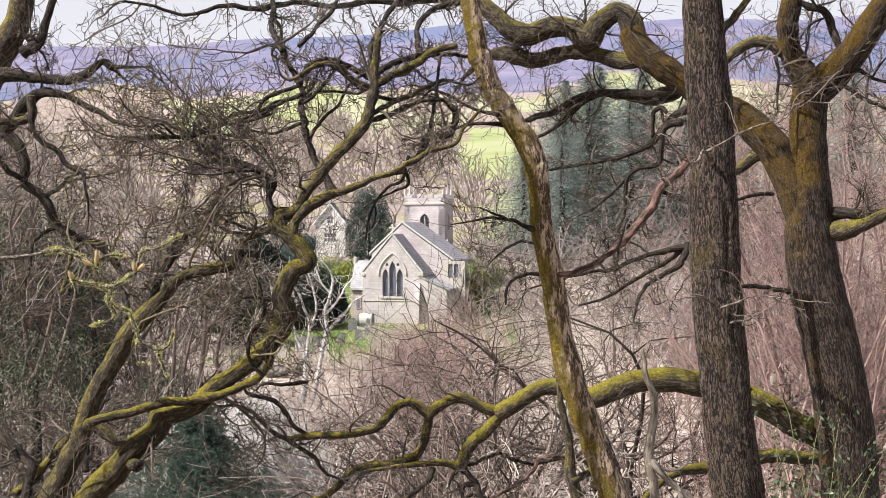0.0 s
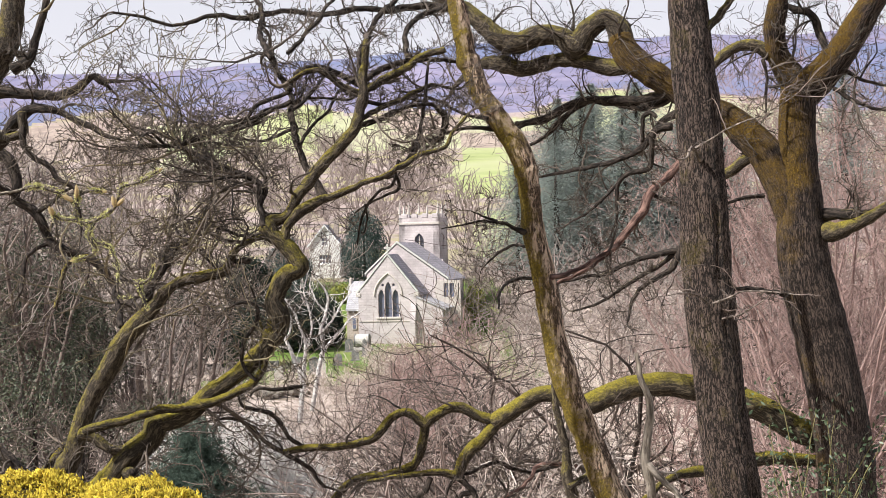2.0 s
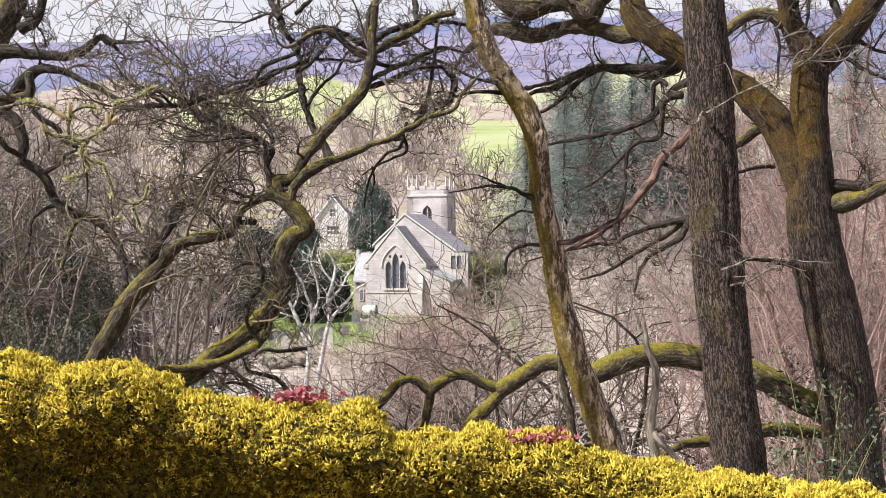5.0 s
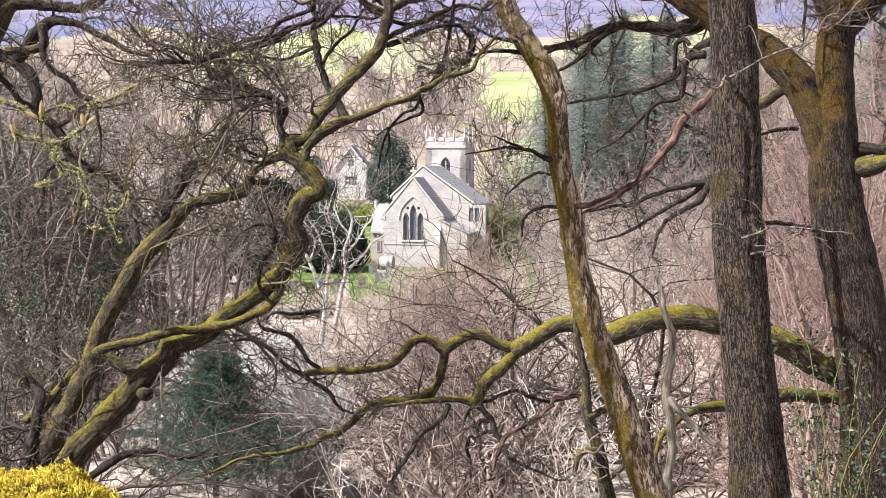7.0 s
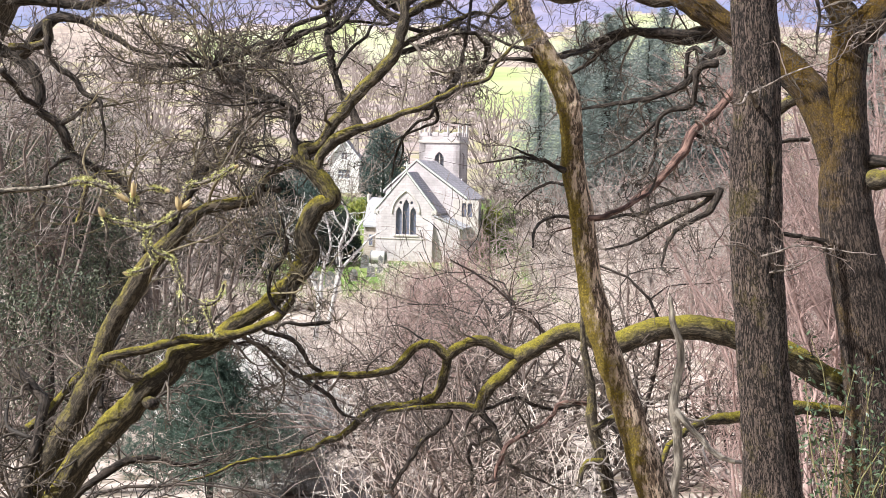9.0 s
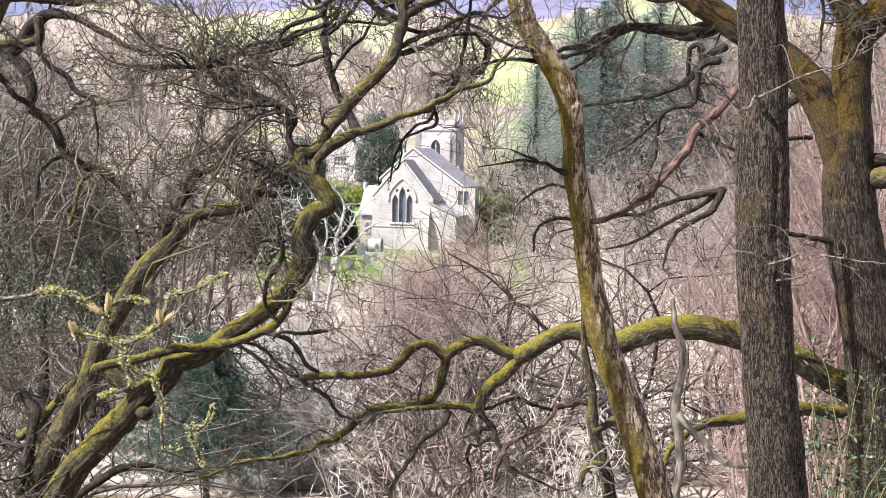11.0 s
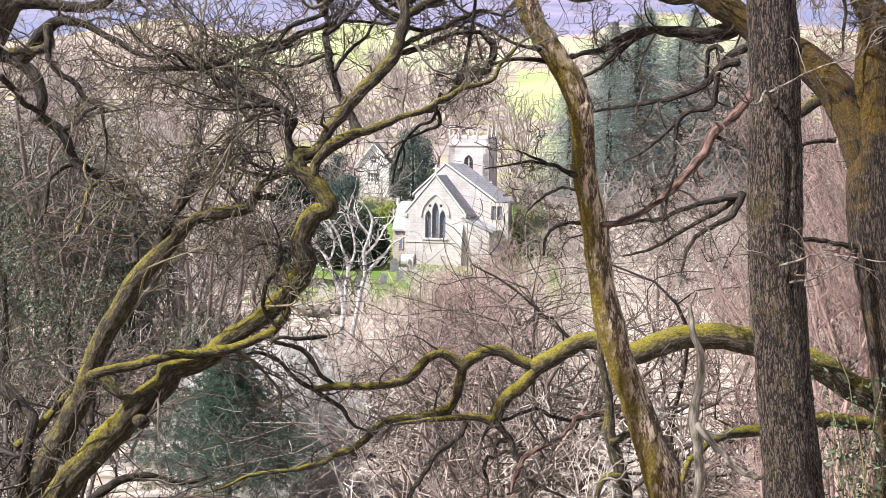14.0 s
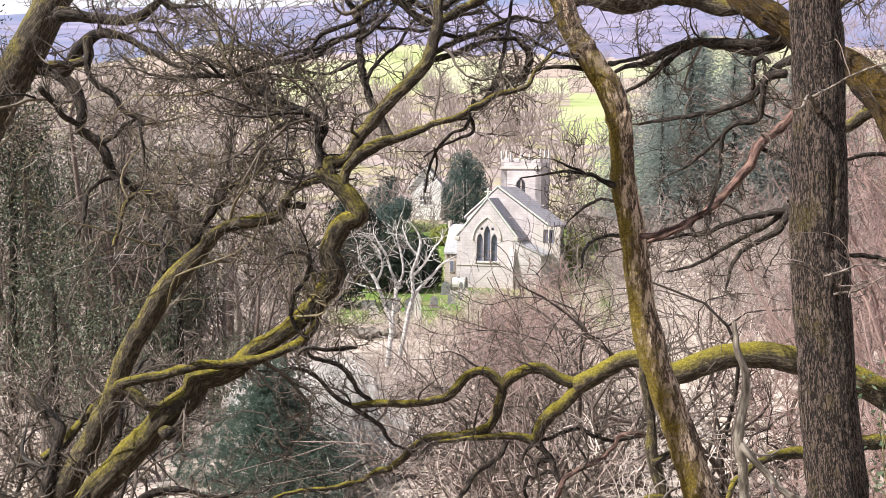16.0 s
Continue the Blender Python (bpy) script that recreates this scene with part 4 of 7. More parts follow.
left_oak.limb("limb", mossbark, [(-1.02, 12, 1.65, 0.063), (-1.08, 12.05, 1.75, 0.069), (-0.92, 12.11, 1.81, 0.059), (-0.8, 12.16, 2.01, 0.064), (-0.67, 12.22, 2.19, 0.074), (-0.53, 12.27, 2.35, 0.075), (-0.37, 12.33, 2.51, 0.075), (-0.25, 12.38, 2.68, 0.07), (-0.21, 12.44, 2.82, 0.066), (-0.18, 12.49, 3, 0.056), (-0.16, 12.55, 3.24, 0.051), (-0.13, 12.6, 3.55, 0.041)])
left_oak.limb("limb", mossbark, [(-0.93, 12, 1.57, 0.063), (-0.91, 12.03, 1.69, 0.059), (-0.8, 12.06, 1.84, 0.064), (-0.65, 12.09, 1.93, 0.064), (-0.46, 12.12, 2, 0.044), (-0.24, 12.15, 2.08, 0.035), (0.01, 12.18, 2.17, 0.032), (0.21, 12.22, 2.28, 0.035), (0.35, 12.25, 2.36, 0.03), (0.53, 12.28, 2.42, 0.025), (0.64, 12.31, 2.47, 0.022), (0.69, 12.34, 2.6, 0.023), (0.77, 12.37, 2.67, 0.02), (0.86, 12.4, 2.79, 0.015)])
left_oak.limb("limb", darkbark, [(-0.56, 12.4, 1.97, 0.061), (-0.65, 12.51, 2.14, 0.051), (-0.75, 12.62, 2.3, 0.044), (-0.83, 12.73, 2.49, 0.041), (-0.89, 12.84, 2.68, 0.039), (-0.92, 12.96, 2.87, 0.04), (-0.91, 13.07, 3.04, 0.037), (-0.98, 13.18, 3.2, 0.038), (-1.07, 13.29, 3.36, 0.035), (-1.14, 13.4, 3.62, 0.027)])
left_oak.limb("limb", darkbark, [(-0.96, 12.2, 1.8, 0.045), (-1.14, 12.27, 1.84, 0.035), (-1.18, 12.33, 1.95, 0.035), (-1.15, 12.4, 2.08, 0.038), (-1.25, 12.47, 2.17, 0.036), (-1.39, 12.53, 2.25, 0.033), (-1.54, 12.6, 2.31, 0.031), (-1.69, 12.67, 2.4, 0.026), (-1.89, 12.73, 2.47, 0.026), (-2.03, 12.8, 2.56, 0.026), (-2.28, 12.87, 2.56, 0.018), (-2.56, 12.93, 2.55, 0.013), (-2.81, 13, 2.55, 0.008)])
left_oak.limb("limb", darkbark, [(-2.07, 13, 2.56, 0.026), (-1.93, 13.07, 2.63, 0.024), (-1.75, 13.13, 2.71, 0.024), (-1.55, 13.2, 2.77, 0.022), (-1.37, 13.27, 2.86, 0.022), (-1.21, 13.33, 2.96, 0.024), (-1.05, 13.4, 3, 0.022)])
left_oak.limb("limb", darkbark, [(-2.03, 12.8, 2.59, 0.023), (-2.15, 12.96, 2.73, 0.018), (-2.22, 13.12, 2.88, 0.019), (-2.31, 13.28, 3.03, 0.016), (-2.4, 13.44, 3.18, 0.014), (-2.6, 13.6, 3.36, 0.011)])
left_oak.limb("limb", darkbark, [(-1.15, 12.4, 2.03, 0.025), (-1.15, 12.52, 2.21, 0.02), (-1.23, 12.64, 2.37, 0.018), (-1.34, 12.76, 2.51, 0.016), (-1.5, 12.88, 2.55, 0.018), (-1.68, 13, 2.6, 0.013)])
left_oak.limb("limb", mossbark, [(-0.23, 12.4, 2.74, 0.035), (-0.03, 12.56, 2.86, 0.033), (0.2, 12.72, 2.97, 0.031), (0.38, 12.88, 3.08, 0.029), (0.55, 13.04, 3.16, 0.024), (0.77, 13.2, 3.13, 0.016)])
left_oak.limb("limb", darkbark, [(-0.2, 12.5, 2.7, 0.036), (0.02, 12.6, 2.78, 0.031), (0.28, 12.7, 2.9, 0.028), (0.49, 12.8, 2.93, 0.023), (0.6, 12.9, 2.88, 0.032), (0.66, 13, 2.81, 0.042), (0.63, 13.1, 2.66, 0.043), (0.61, 13.2, 2.6, 0.038), (0.45, 13.3, 2.62, 0.038), (0.34, 13.4, 2.6, 0.033)])
left_oak.limb("limb", darkbark, [(0.16, 12.4, 2.25, 0.03), (0.28, 12.5, 2.38, 0.033), (0.36, 12.6, 2.54, 0.033), (0.39, 12.7, 2.7, 0.021), (0.44, 12.8, 2.92, 0.021), (0.47, 12.9, 3.14, 0.021), (0.49, 13, 3.36, 0.018)])
left_oak.limb("limb", darkbark, [(0.03, 12.3, 2.17, 0.02), (0.14, 12.36, 2.17, 0.023), (0.15, 12.42, 2.06, 0.02), (0.03, 12.48, 2, 0.015), (-0.17, 12.54, 1.91, 0.013), (-0.28, 12.6, 1.84, 0.01)])
left_oak.limb("limb", darkbark, [(-0.17, 12.3, 1.91, 0.013), (-0.16, 12.43, 1.82, 0.013), (-0.17, 12.57, 1.72, 0.01), (-0.2, 12.7, 1.64, 0.008)])
left_oak.limb("limb", darkbark, [(-0.85, 12.4, 2.86, 0.025), (-0.74, 12.55, 2.98, 0.02), (-0.65, 12.7, 3.1, 0.021), (-0.58, 12.85, 3.22, 0.018), (-0.52, 13, 3.4, 0.016)])
left_oak.limb("limb", darkbark, [(-0.82, 12.6, 2.53, 0.023), (-0.7, 12.76, 2.72, 0.021), (-0.56, 12.92, 2.87, 0.021), (-0.49, 13.08, 3.02, 0.019), (-0.42, 13.24, 3.15, 0.016), (-0.26, 13.4, 3.28, 0.014)])
left_oak.limb("limb", darkbark, [(-0.89, 12.5, 2.67, 0.023), (-1.07, 12.8, 2.63, 0.021), (-1.26, 13.1, 2.62, 0.016), (-1.46, 13.4, 2.67, 0.014)])
left_oak.limb("limb", darkbark, [(-0.91, 13, 3.01, 0.032), (-1.12, 13.2, 2.95, 0.027), (-1.33, 13.4, 2.86, 0.027), (-1.52, 13.6, 2.81, 0.022)])
left_oak.limb("limb", darkbark, [(-1.09, 12.8, 3.43, 0.04), (-1.24, 13.2, 3.72, 0.035), (-1.25, 13.6, 4.02, 0.036), (-1.37, 14, 4.34, 0.031)])
left_oak.limb("limb", darkbark, [(-0.92, 12.8, 3.09, 0.034), (-0.85, 13, 3.29, 0.035), (-0.69, 13.2, 3.38, 0.041), (-0.55, 13.4, 3.39, 0.042), (-0.38, 13.6, 3.33, 0.039), (-0.2, 13.8, 3.26, 0.037), (-0.02, 14, 3.32, 0.031)])
left_oak.limb("limb", darkbark, [(-0.19, 12.8, 3.2, 0.037), (-0.22, 13, 3.4, 0.029), (-0.14, 13.2, 3.66, 0.032), (-0.01, 13.4, 3.93, 0.036), (0.17, 13.6, 4.14, 0.03)])
left_oak.limb("limb", darkbark, [(-0.13, 12.8, 3.2, 0.04), (0.04, 13, 3.34, 0.04), (0.28, 13.2, 3.43, 0.038), (0.58, 13.4, 3.48, 0.03), (0.83, 13.6, 3.48, 0.024)])
left_oak.limb("limb", darkbark, [(0.28, 13, 3.43, 0.038), (0.28, 13.27, 3.73, 0.035), (0.41, 13.53, 3.95, 0.036), (0.66, 13.8, 4.09, 0.037)])
left_oak.limb("limb", mosslimb, [(-2.81, 11.8, -0.16, 0.058), (-2.63, 11.82, -0.1, 0.053), (-2.39, 11.84, -0.05, 0.051), (-2.13, 11.85, 0.02, 0.051), (-1.89, 11.87, 0.04, 0.049), (-1.62, 11.89, 0.08, 0.049), (-1.41, 11.91, 0.16, 0.049), (-1.24, 11.93, 0.25, 0.049), (-1.15, 11.95, 0.38, 0.039), (-1.13, 11.96, 0.55, 0.032), (-1.16, 11.98, 0.72, 0.024), (-1.19, 12, 0.82, 0.017)])
left_oak.limb("limb", darkbark, [(-1.22, 11.9, 0.27, 0.022), (-1.32, 11.88, 0.37, 0.022), (-1.34, 11.85, 0.51, 0.024), (-1.31, 11.82, 0.66, 0.024), (-1.21, 11.8, 0.79, 0.024), (-1.17, 11.78, 0.93, 0.024), (-1.24, 11.75, 1, 0.019), (-1.36, 11.72, 1, 0.017), (-1.45, 11.7, 0.95, 0.01)])
left_oak.limb("limb", mossbark, [(-2.89, 12, -0.19, 0.069), (-2.75, 12, -0.25, 0.064), (-2.6, 12, -0.34, 0.059), (-2.44, 12, -0.36, 0.064), (-2.33, 12, -0.33, 0.059)])
left_oak.limb("limb", mossbark, [(-3.9, 12.2, -2.5, 0.13), (-3.48, 12.25, -1.33, 0.118), (-3.27, 12.25, -0.91, 0.118), (-3.12, 12.24, -0.60, 0.112), (-2.99, 12.24, -0.34, 0.101), (-2.92, 12.24, -0.14, 0.095), (-2.84, 12.24, 0.07, 0.095), (-2.74, 12.23, 0.25, 0.101), (-2.61, 12.23, 0.48, 0.101), (-2.49, 12.23, 0.68, 0.095), (-2.36, 12.22, 0.83, 0.090), (-2.23, 12.22, 0.95, 0.078), (-2.13, 12.22, 1.08, 0.062), (-2.03, 12.22, 1.17, 0.056), (-1.88, 12.21, 1.22, 0.062), (-1.68, 12.21, 1.25, 0.062), (-1.52, 12.21, 1.30, 0.056), (-1.45, 12.21, 1.48, 0.039), (-1.31, 12.20, 1.57, 0.031), (-1.14, 12.20, 1.62, 0.025)])
left_oak.limb("limb", mossbark, [(-2.48, 12, -0.55, 0.06), (-2.41, 11.88, -0.56, 0.064), (-2.37, 11.8, -0.56, 0.066)])
# dark plug in the cut stub's end, standing in for the hollow's shade
left_oak.limb("limb", darkbark, [(-2.40, 11.86, -0.56, 0.046), (-2.36, 11.775, -0.56, 0.05)])
left_oak.limb("limb", darkbark, [(-2.38, 12.4, 0.87, 0.056), (-2.31, 12.52, 1.12, 0.046), (-2.21, 12.64, 1.29, 0.044), (-2.13, 12.76, 1.46, 0.039), (-2.07, 12.88, 1.56, 0.034), (-1.97, 13, 1.62, 0.021)])
left_oak.limb("limb", darkbark, [(-2.57, 12.4, 0.78, 0.036), (-2.65, 12.67, 0.97, 0.036), (-2.75, 12.93, 1.09, 0.021), (-2.76, 13.2, 1.21, 0.016)])
left_oak.limb("limb", darkbark, [(-0.79, 11.8, 0.21, 0.019), (-0.9, 11.73, 0.21, 0.024), (-1.02, 11.67, 0.2, 0.021), (-1.13, 11.6, 0.23, 0.019)])
left_oak.limb("limb", mossbark, [(-3.67, 12.4, -0.92, 0.051), (-3.55, 12.5, -0.84, 0.057), (-3.43, 12.6, -0.7, 0.052), (-3.35, 12.7, -0.56, 0.047), (-3.23, 12.8, -0.42, 0.053)])
left_oak.limb("limb", darkbark, [(-3.01, 12.5, -0.73, 0.041), (-3.04, 12.67, -0.55, 0.037), (-3.07, 12.83, -0.42, 0.032), (-2.99, 13, -0.23, 0.024)])
left_oak.limb("limb", darkbark, [(-1.3, 12.2, 1.39, 0.035), (-1.46, 12.27, 1.38, 0.03), (-1.62, 12.33, 1.34, 0.023), (-1.76, 12.4, 1.45, 0.018), (-1.9, 12.47, 1.55, 0.015), (-2.04, 12.53, 1.72, 0.013), (-2.02, 12.6, 1.9, 0.01)])
left_oak.limb("limb", darkbark, [(-1.13, 12.2, 1.65, 0.022), (-1.27, 12.3, 1.63, 0.023), (-1.43, 12.4, 1.65, 0.02), (-1.57, 12.5, 1.7, 0.018), (-1.72, 12.6, 1.76, 0.013), (-1.86, 12.7, 1.83, 0.01), (-2.09, 12.8, 1.87, 0.008)])
left_oak.limb("limb", darkbark, [(-1.12, 11.95, 1.71, 0.034), (-1.16, 12.05, 1.85, 0.031), (-1.18, 12.16, 2.08, 0.028), (-1.28, 12.27, 2.21, 0.028), (-1.51, 12.37, 2.26, 0.029), (-1.68, 12.47, 2.37, 0.026), (-1.85, 12.58, 2.47, 0.023), (-2.01, 12.69, 2.53, 0.020), (-2.10, 12.79, 2.62, 0.017), (-2.27, 12.89, 2.70, 0.017), (-2.50, 13.00, 2.77, 0.013)])
left_oak.limb("limb", darkbark, [(-2.02, 12.70, 2.53, 0.020), (-2.31, 12.82, 2.58, 0.017), (-2.60, 12.95, 2.57, 0.017), (-2.87, 13.07, 2.59, 0.014), (-2.99, 13.20, 2.63, 0.010)])
left_oak.limb("limb", darkbark, [(-2.02, 12.70, 2.53, 0.020), (-1.92, 12.84, 2.64, 0.020), (-1.76, 12.98, 2.69, 0.020), (-1.56, 13.12, 2.73, 0.017), (-1.31, 13.26, 2.81, 0.017), (-1.22, 13.40, 2.87, 0.010)])
left_oak.limb("limb", darkbark, [(-0.89, 12.80, 2.92, 0.023), (-0.75, 12.93, 3.03, 0.020), (-0.54, 13.05, 3.04, 0.017), (-0.35, 13.18, 3.04, 0.017), (-0.23, 13.30, 3.10, 0.010)])
left_oak.limb("limb", darkbark, [(-0.92, 12.80, 3.08, 0.026), (-1.06, 12.90, 3.05, 0.027), (-1.26, 13.00, 2.98, 0.027), (-1.40, 13.10, 2.84, 0.024), (-1.60, 13.20, 2.83, 0.024), (-1.83, 13.30, 2.72, 0.021), (-2.07, 13.40, 2.63, 0.014)])
left_oak.limb("limb", mossbark, [(-1.79, 13.20, 1.93, 0.021), (-1.84, 13.11, 1.88, 0.027), (-1.88, 13.03, 1.77, 0.034), (-1.97, 12.94, 1.59, 0.034), (-2.15, 12.86, 1.55, 0.037), (-2.20, 12.77, 1.41, 0.033), (-2.28, 12.69, 1.27, 0.026), (-2.30, 12.60, 1.12, 0.026)])
left_oak.limb("limb", darkbark, [(-0.16, 12.50, 2.93, 0.026), (0.05, 12.63, 2.92, 0.023), (0.24, 12.77, 2.99, 0.020), (0.42, 12.90, 2.97, 0.013)])
left_oak.limb("limb", darkbark, [(-0.19, 12.40, 2.69, 0.026), (-0.02, 12.53, 2.77, 0.023), (0.12, 12.65, 2.85, 0.020), (0.26, 12.78, 2.90, 0.017), (0.39, 12.90, 3.04, 0.013)])
left_oak.limb("limb", darkbark, [(0.16, 12.30, 2.34, 0.019), (0.10, 12.34, 2.11, 0.019), (-0.04, 12.38, 2.04, 0.016), (-0.17, 12.42, 1.87, 0.016), (-0.24, 12.46, 1.69, 0.013), (-0.26, 12.50, 1.52, 0.010)])
left_oak.limb("limb", mossbark, [(-4.25, 16.50, 0.82, 0.035), (-4.17, 16.60, 1.27, 0.035), (-4.06, 16.70, 1.45, 0.031), (-3.88, 16.80, 1.50, 0.022)])
left_oak.limb("limb", darkbark, [(0.76, 14.20, 4.17, 0.059), (0.41, 14.12, 4.19, 0.051), (0.12, 14.04, 4.13, 0.043), (-0.19, 13.96, 4.14, 0.039), (-0.64, 13.88, 4.06, 0.035), (-1.00, 13.80, 4.09, 0.035), (-1.41, 13.72, 4.01, 0.034), (-1.77, 13.64, 4.02, 0.030), (-2.17, 13.56, 3.91, 0.023), (-2.51, 13.48, 3.99, 0.019), (-2.79, 13.40, 4.03, 0.015)])
left_oak.limb("limb", darkbark, [(-0.93, 12.90, 3.48, 0.029), (-0.76, 13.03, 3.70, 0.025), (-0.61, 13.15, 3.88, 0.026), (-0.57, 13.28, 4.01, 0.022), (-0.42, 13.40, 4.18, 0.019)])
left_oak.limb("limb", mossbark, [(0.66, 12.90, 3.50, 0.043), (0.41, 12.88, 3.42, 0.047), (0.25, 12.85, 3.30, 0.047), (0.02, 12.82, 3.19, 0.047), (-0.18, 12.80, 3.06, 0.046), (-0.37, 12.78, 3.11, 0.043), (-0.56, 12.75, 3.27, 0.036), (-0.75, 12.72, 3.27, 0.032), (-0.90, 12.70, 3.17, 0.028)])
left_oak.limb("limb", palebark, [(-2.80, 12.26, 0.12, 0.026), (-2.62, 12.6, 0.38, 0.025), (-2.44, 12.9, 0.68, 0.024), (-2.34, 13, 1.19, 0.022), (-2.21, 13, 1.59, 0.019), (-2.13, 13, 1.89, 0.016), (-2.04, 13, 2.5, 0.008)])
left_oak.limb("limb", darkbark, [(-3.6, 13.9, -1.95, 0.05), (-3.3, 14.0, -1.72, 0.056), (-3.05, 14.0, -1.60, 0.052), (-2.82, 14.0, -1.56, 0.044), (-2.5, 14.1, -1.66, 0.03), (-2.2, 14.2, -1.62, 0.018)])
hillside_oak = Tree("hillside_oak", 0.82)
hillside_oak.limb("trunk", mossbark, [(-6.98, 18, 1.24, 0.284), (-6.5, 18, 2.27, 0.269), (-5.91, 18, 3.29, 0.245), (-5.54, 18, 4, 0.214), (-5.3, 18, 4.4, 0.182), (-5.17, 18, 4.79, 0.166), (-5.11, 18, 5.34, 0.15)])
hillside_oak.limb("limb", darkbark, [(-5.05, 17.6, 4.07, 0.093), (-4.85, 17.6, 4.18, 0.085), (-4.74, 17.6, 4.45, 0.07), (-4.64, 17.6, 4.76, 0.062), (-4.54, 17.6, 5.11, 0.046)])
hillside_oak.limb("limb", darkbark, [(-5.35, 17.6, 3.79, 0.116), (-4.94, 17.5, 3.74, 0.092), (-4.58, 17.4, 3.69, 0.084), (-4.36, 17.3, 3.67, 0.076), (-4.11, 17.2, 3.73, 0.068), (-3.94, 17.1, 3.82, 0.057), (-3.8, 17, 3.89, 0.045), (-3.63, 16.9, 3.8, 0.037), (-3.28, 16.8, 3.78, 0.019)])
hillside_oak.limb("limb", darkbark, [(-3.8, 17, 3.86, 0.037), (-3.65, 17, 3.76, 0.034), (-3.58, 17, 3.68, 0.026)])
hillside_oak.limb("limb", darkbark, [(-5.28, 17.6, 3.02, 0.101), (-4.91, 17.51, 3.44, 0.1), (-4.74, 17.43, 3.51, 0.077), (-4.52, 17.34, 3.5, 0.061), (-4.24, 17.26, 3.39, 0.053), (-3.96, 17.17, 3.25, 0.049), (-3.68, 17.09, 3.09, 0.038), (-3.44, 17, 3.01, 0.019)])
hillside_oak.limb("limb", mossbark, [(-4.88, 17.4, 3.45, 0.077), (-4.86, 17.4, 3.23, 0.077), (-4.92, 17.4, 3.16, 0.061), (-5.15, 17.4, 3.12, 0.054), (-5.37, 17.4, 3.12, 0.054)])
hillside_oak.limb("limb", darkbark, [(-4.86, 17.4, 3.31, 0.061), (-4.86, 17.33, 3.04, 0.053), (-4.7, 17.27, 2.84, 0.049), (-4.49, 17.2, 2.72, 0.045), (-4.34, 17.13, 2.53, 0.042), (-4.13, 17.07, 2.41, 0.038), (-4.07, 17, 2.22, 0.023)])
hillside_oak.limb("limb", darkbark, [(-5.75, 18, 3.14, 0.112), (-5.5, 17.97, 3.06, 0.105), (-5.28, 17.94, 2.92, 0.105), (-5.14, 17.91, 2.7, 0.097), (-5.11, 17.88, 2.47, 0.082), (-5.12, 17.85, 2.29, 0.075), (-4.91, 17.82, 2.17, 0.082), (-4.76, 17.78, 2.03, 0.082), (-4.67, 17.75, 1.77, 0.074), (-4.45, 17.72, 1.58, 0.074), (-4.14, 17.69, 1.48, 0.074), (-3.91, 17.66, 1.33, 0.067), (-3.78, 17.63, 1.11, 0.059), (-3.66, 17.6, 0.89, 0.044)])
hillside_oak.limb("limb", darkbark, [(-4.65, 17.8, 1.69, 0.037), (-4.85, 17.7, 1.58, 0.033), (-4.95, 17.6, 1.43, 0.033), (-4.95, 17.5, 1.18, 0.033), (-4.94, 17.4, 1.03, 0.022)])
hillside_oak.limb("limb", darkbark, [(-4.83, 17.8, 2.12, 0.052), (-4.59, 17.6, 2.21, 0.037), (-4.39, 17.4, 2.34, 0.029), (-4.15, 17.2, 2.44, 0.018)])
hillside_oak.limb("limb", darkbark, [(-5.09, 17.8, 2.36, 0.045), (-5.23, 17.53, 2.45, 0.051), (-5.28, 17.27, 2.62, 0.05), (-5.36, 17, 2.77, 0.049)])
hillside_oak.limb("limb", darkbark, [(-3.84, 12.6, -0.39, 0.067), (-3.65, 12.5, -0.53, 0.062), (-3.51, 12.4, -0.64, 0.056), (-3.5, 12.3, -0.79, 0.061), (-3.53, 12.2, -1.03, 0.065), (-3.58, 12.1, -1.31, 0.075), (-3.57, 12, -1.63, 0.084)])
dead_stem = Tree("dead_stem")
dead_stem.limb("trunk", palebark, [(3.1, 15.6, 0.12, 0.026), (3.14, 15.6, -0.18, 0.036), (3.24, 15.6, -0.47, 0.046), (3.23, 15.6, -0.77, 0.052), (3.2, 15.6, -1.03, 0.056), (3.18, 15.6, -1.27, 0.059), (3.24, 15.6, -1.56, 0.056), (3.25, 15.6, -1.9, 0.056), (3.22, 15.6, -2.23, 0.059), (3.2, 15.6, -2.77, 0.066)])
dead_stem.limb("limb", palebark, [(3.18, 15.6, -1.25, 0.046), (3.32, 15.45, -1.39, 0.042), (3.47, 15.3, -1.55, 0.039), (3.6, 15.15, -1.7, 0.035), (3.79, 15, -1.75, 0.025)])
grey_sapling = Tree("grey_sapling")
grey_sapling.limb("trunk", mossbark, [(2.15, 16.4, -0.08, 0.028), (2.18, 16.4, -0.63, 0.041), (2.3, 16.4, -1.19, 0.055), (2.31, 16.4, -1.54, 0.076), (2.41, 16.4, -1.89, 0.083), (2.52, 16.4, -2.32, 0.09), (2.63, 16.4, -2.87, 0.104)])
grey_sapling.limb("limb", mossbark, [(2.32, 16.3, -1.65, 0.041), (2.52, 16.53, -1.6, 0.049), (2.69, 16.77, -1.57, 0.035), (2.95, 17, -1.47, 0.018)])
grey_sapling.limb("limb", mossbark, [(2.43, 16.3, -2.07, 0.048), (2.24, 16.2, -2.06, 0.041), (2.16, 16.1, -2.16, 0.034), (2.09, 16, -2.34, 0.03)])
white_tree = Tree("white_tree")
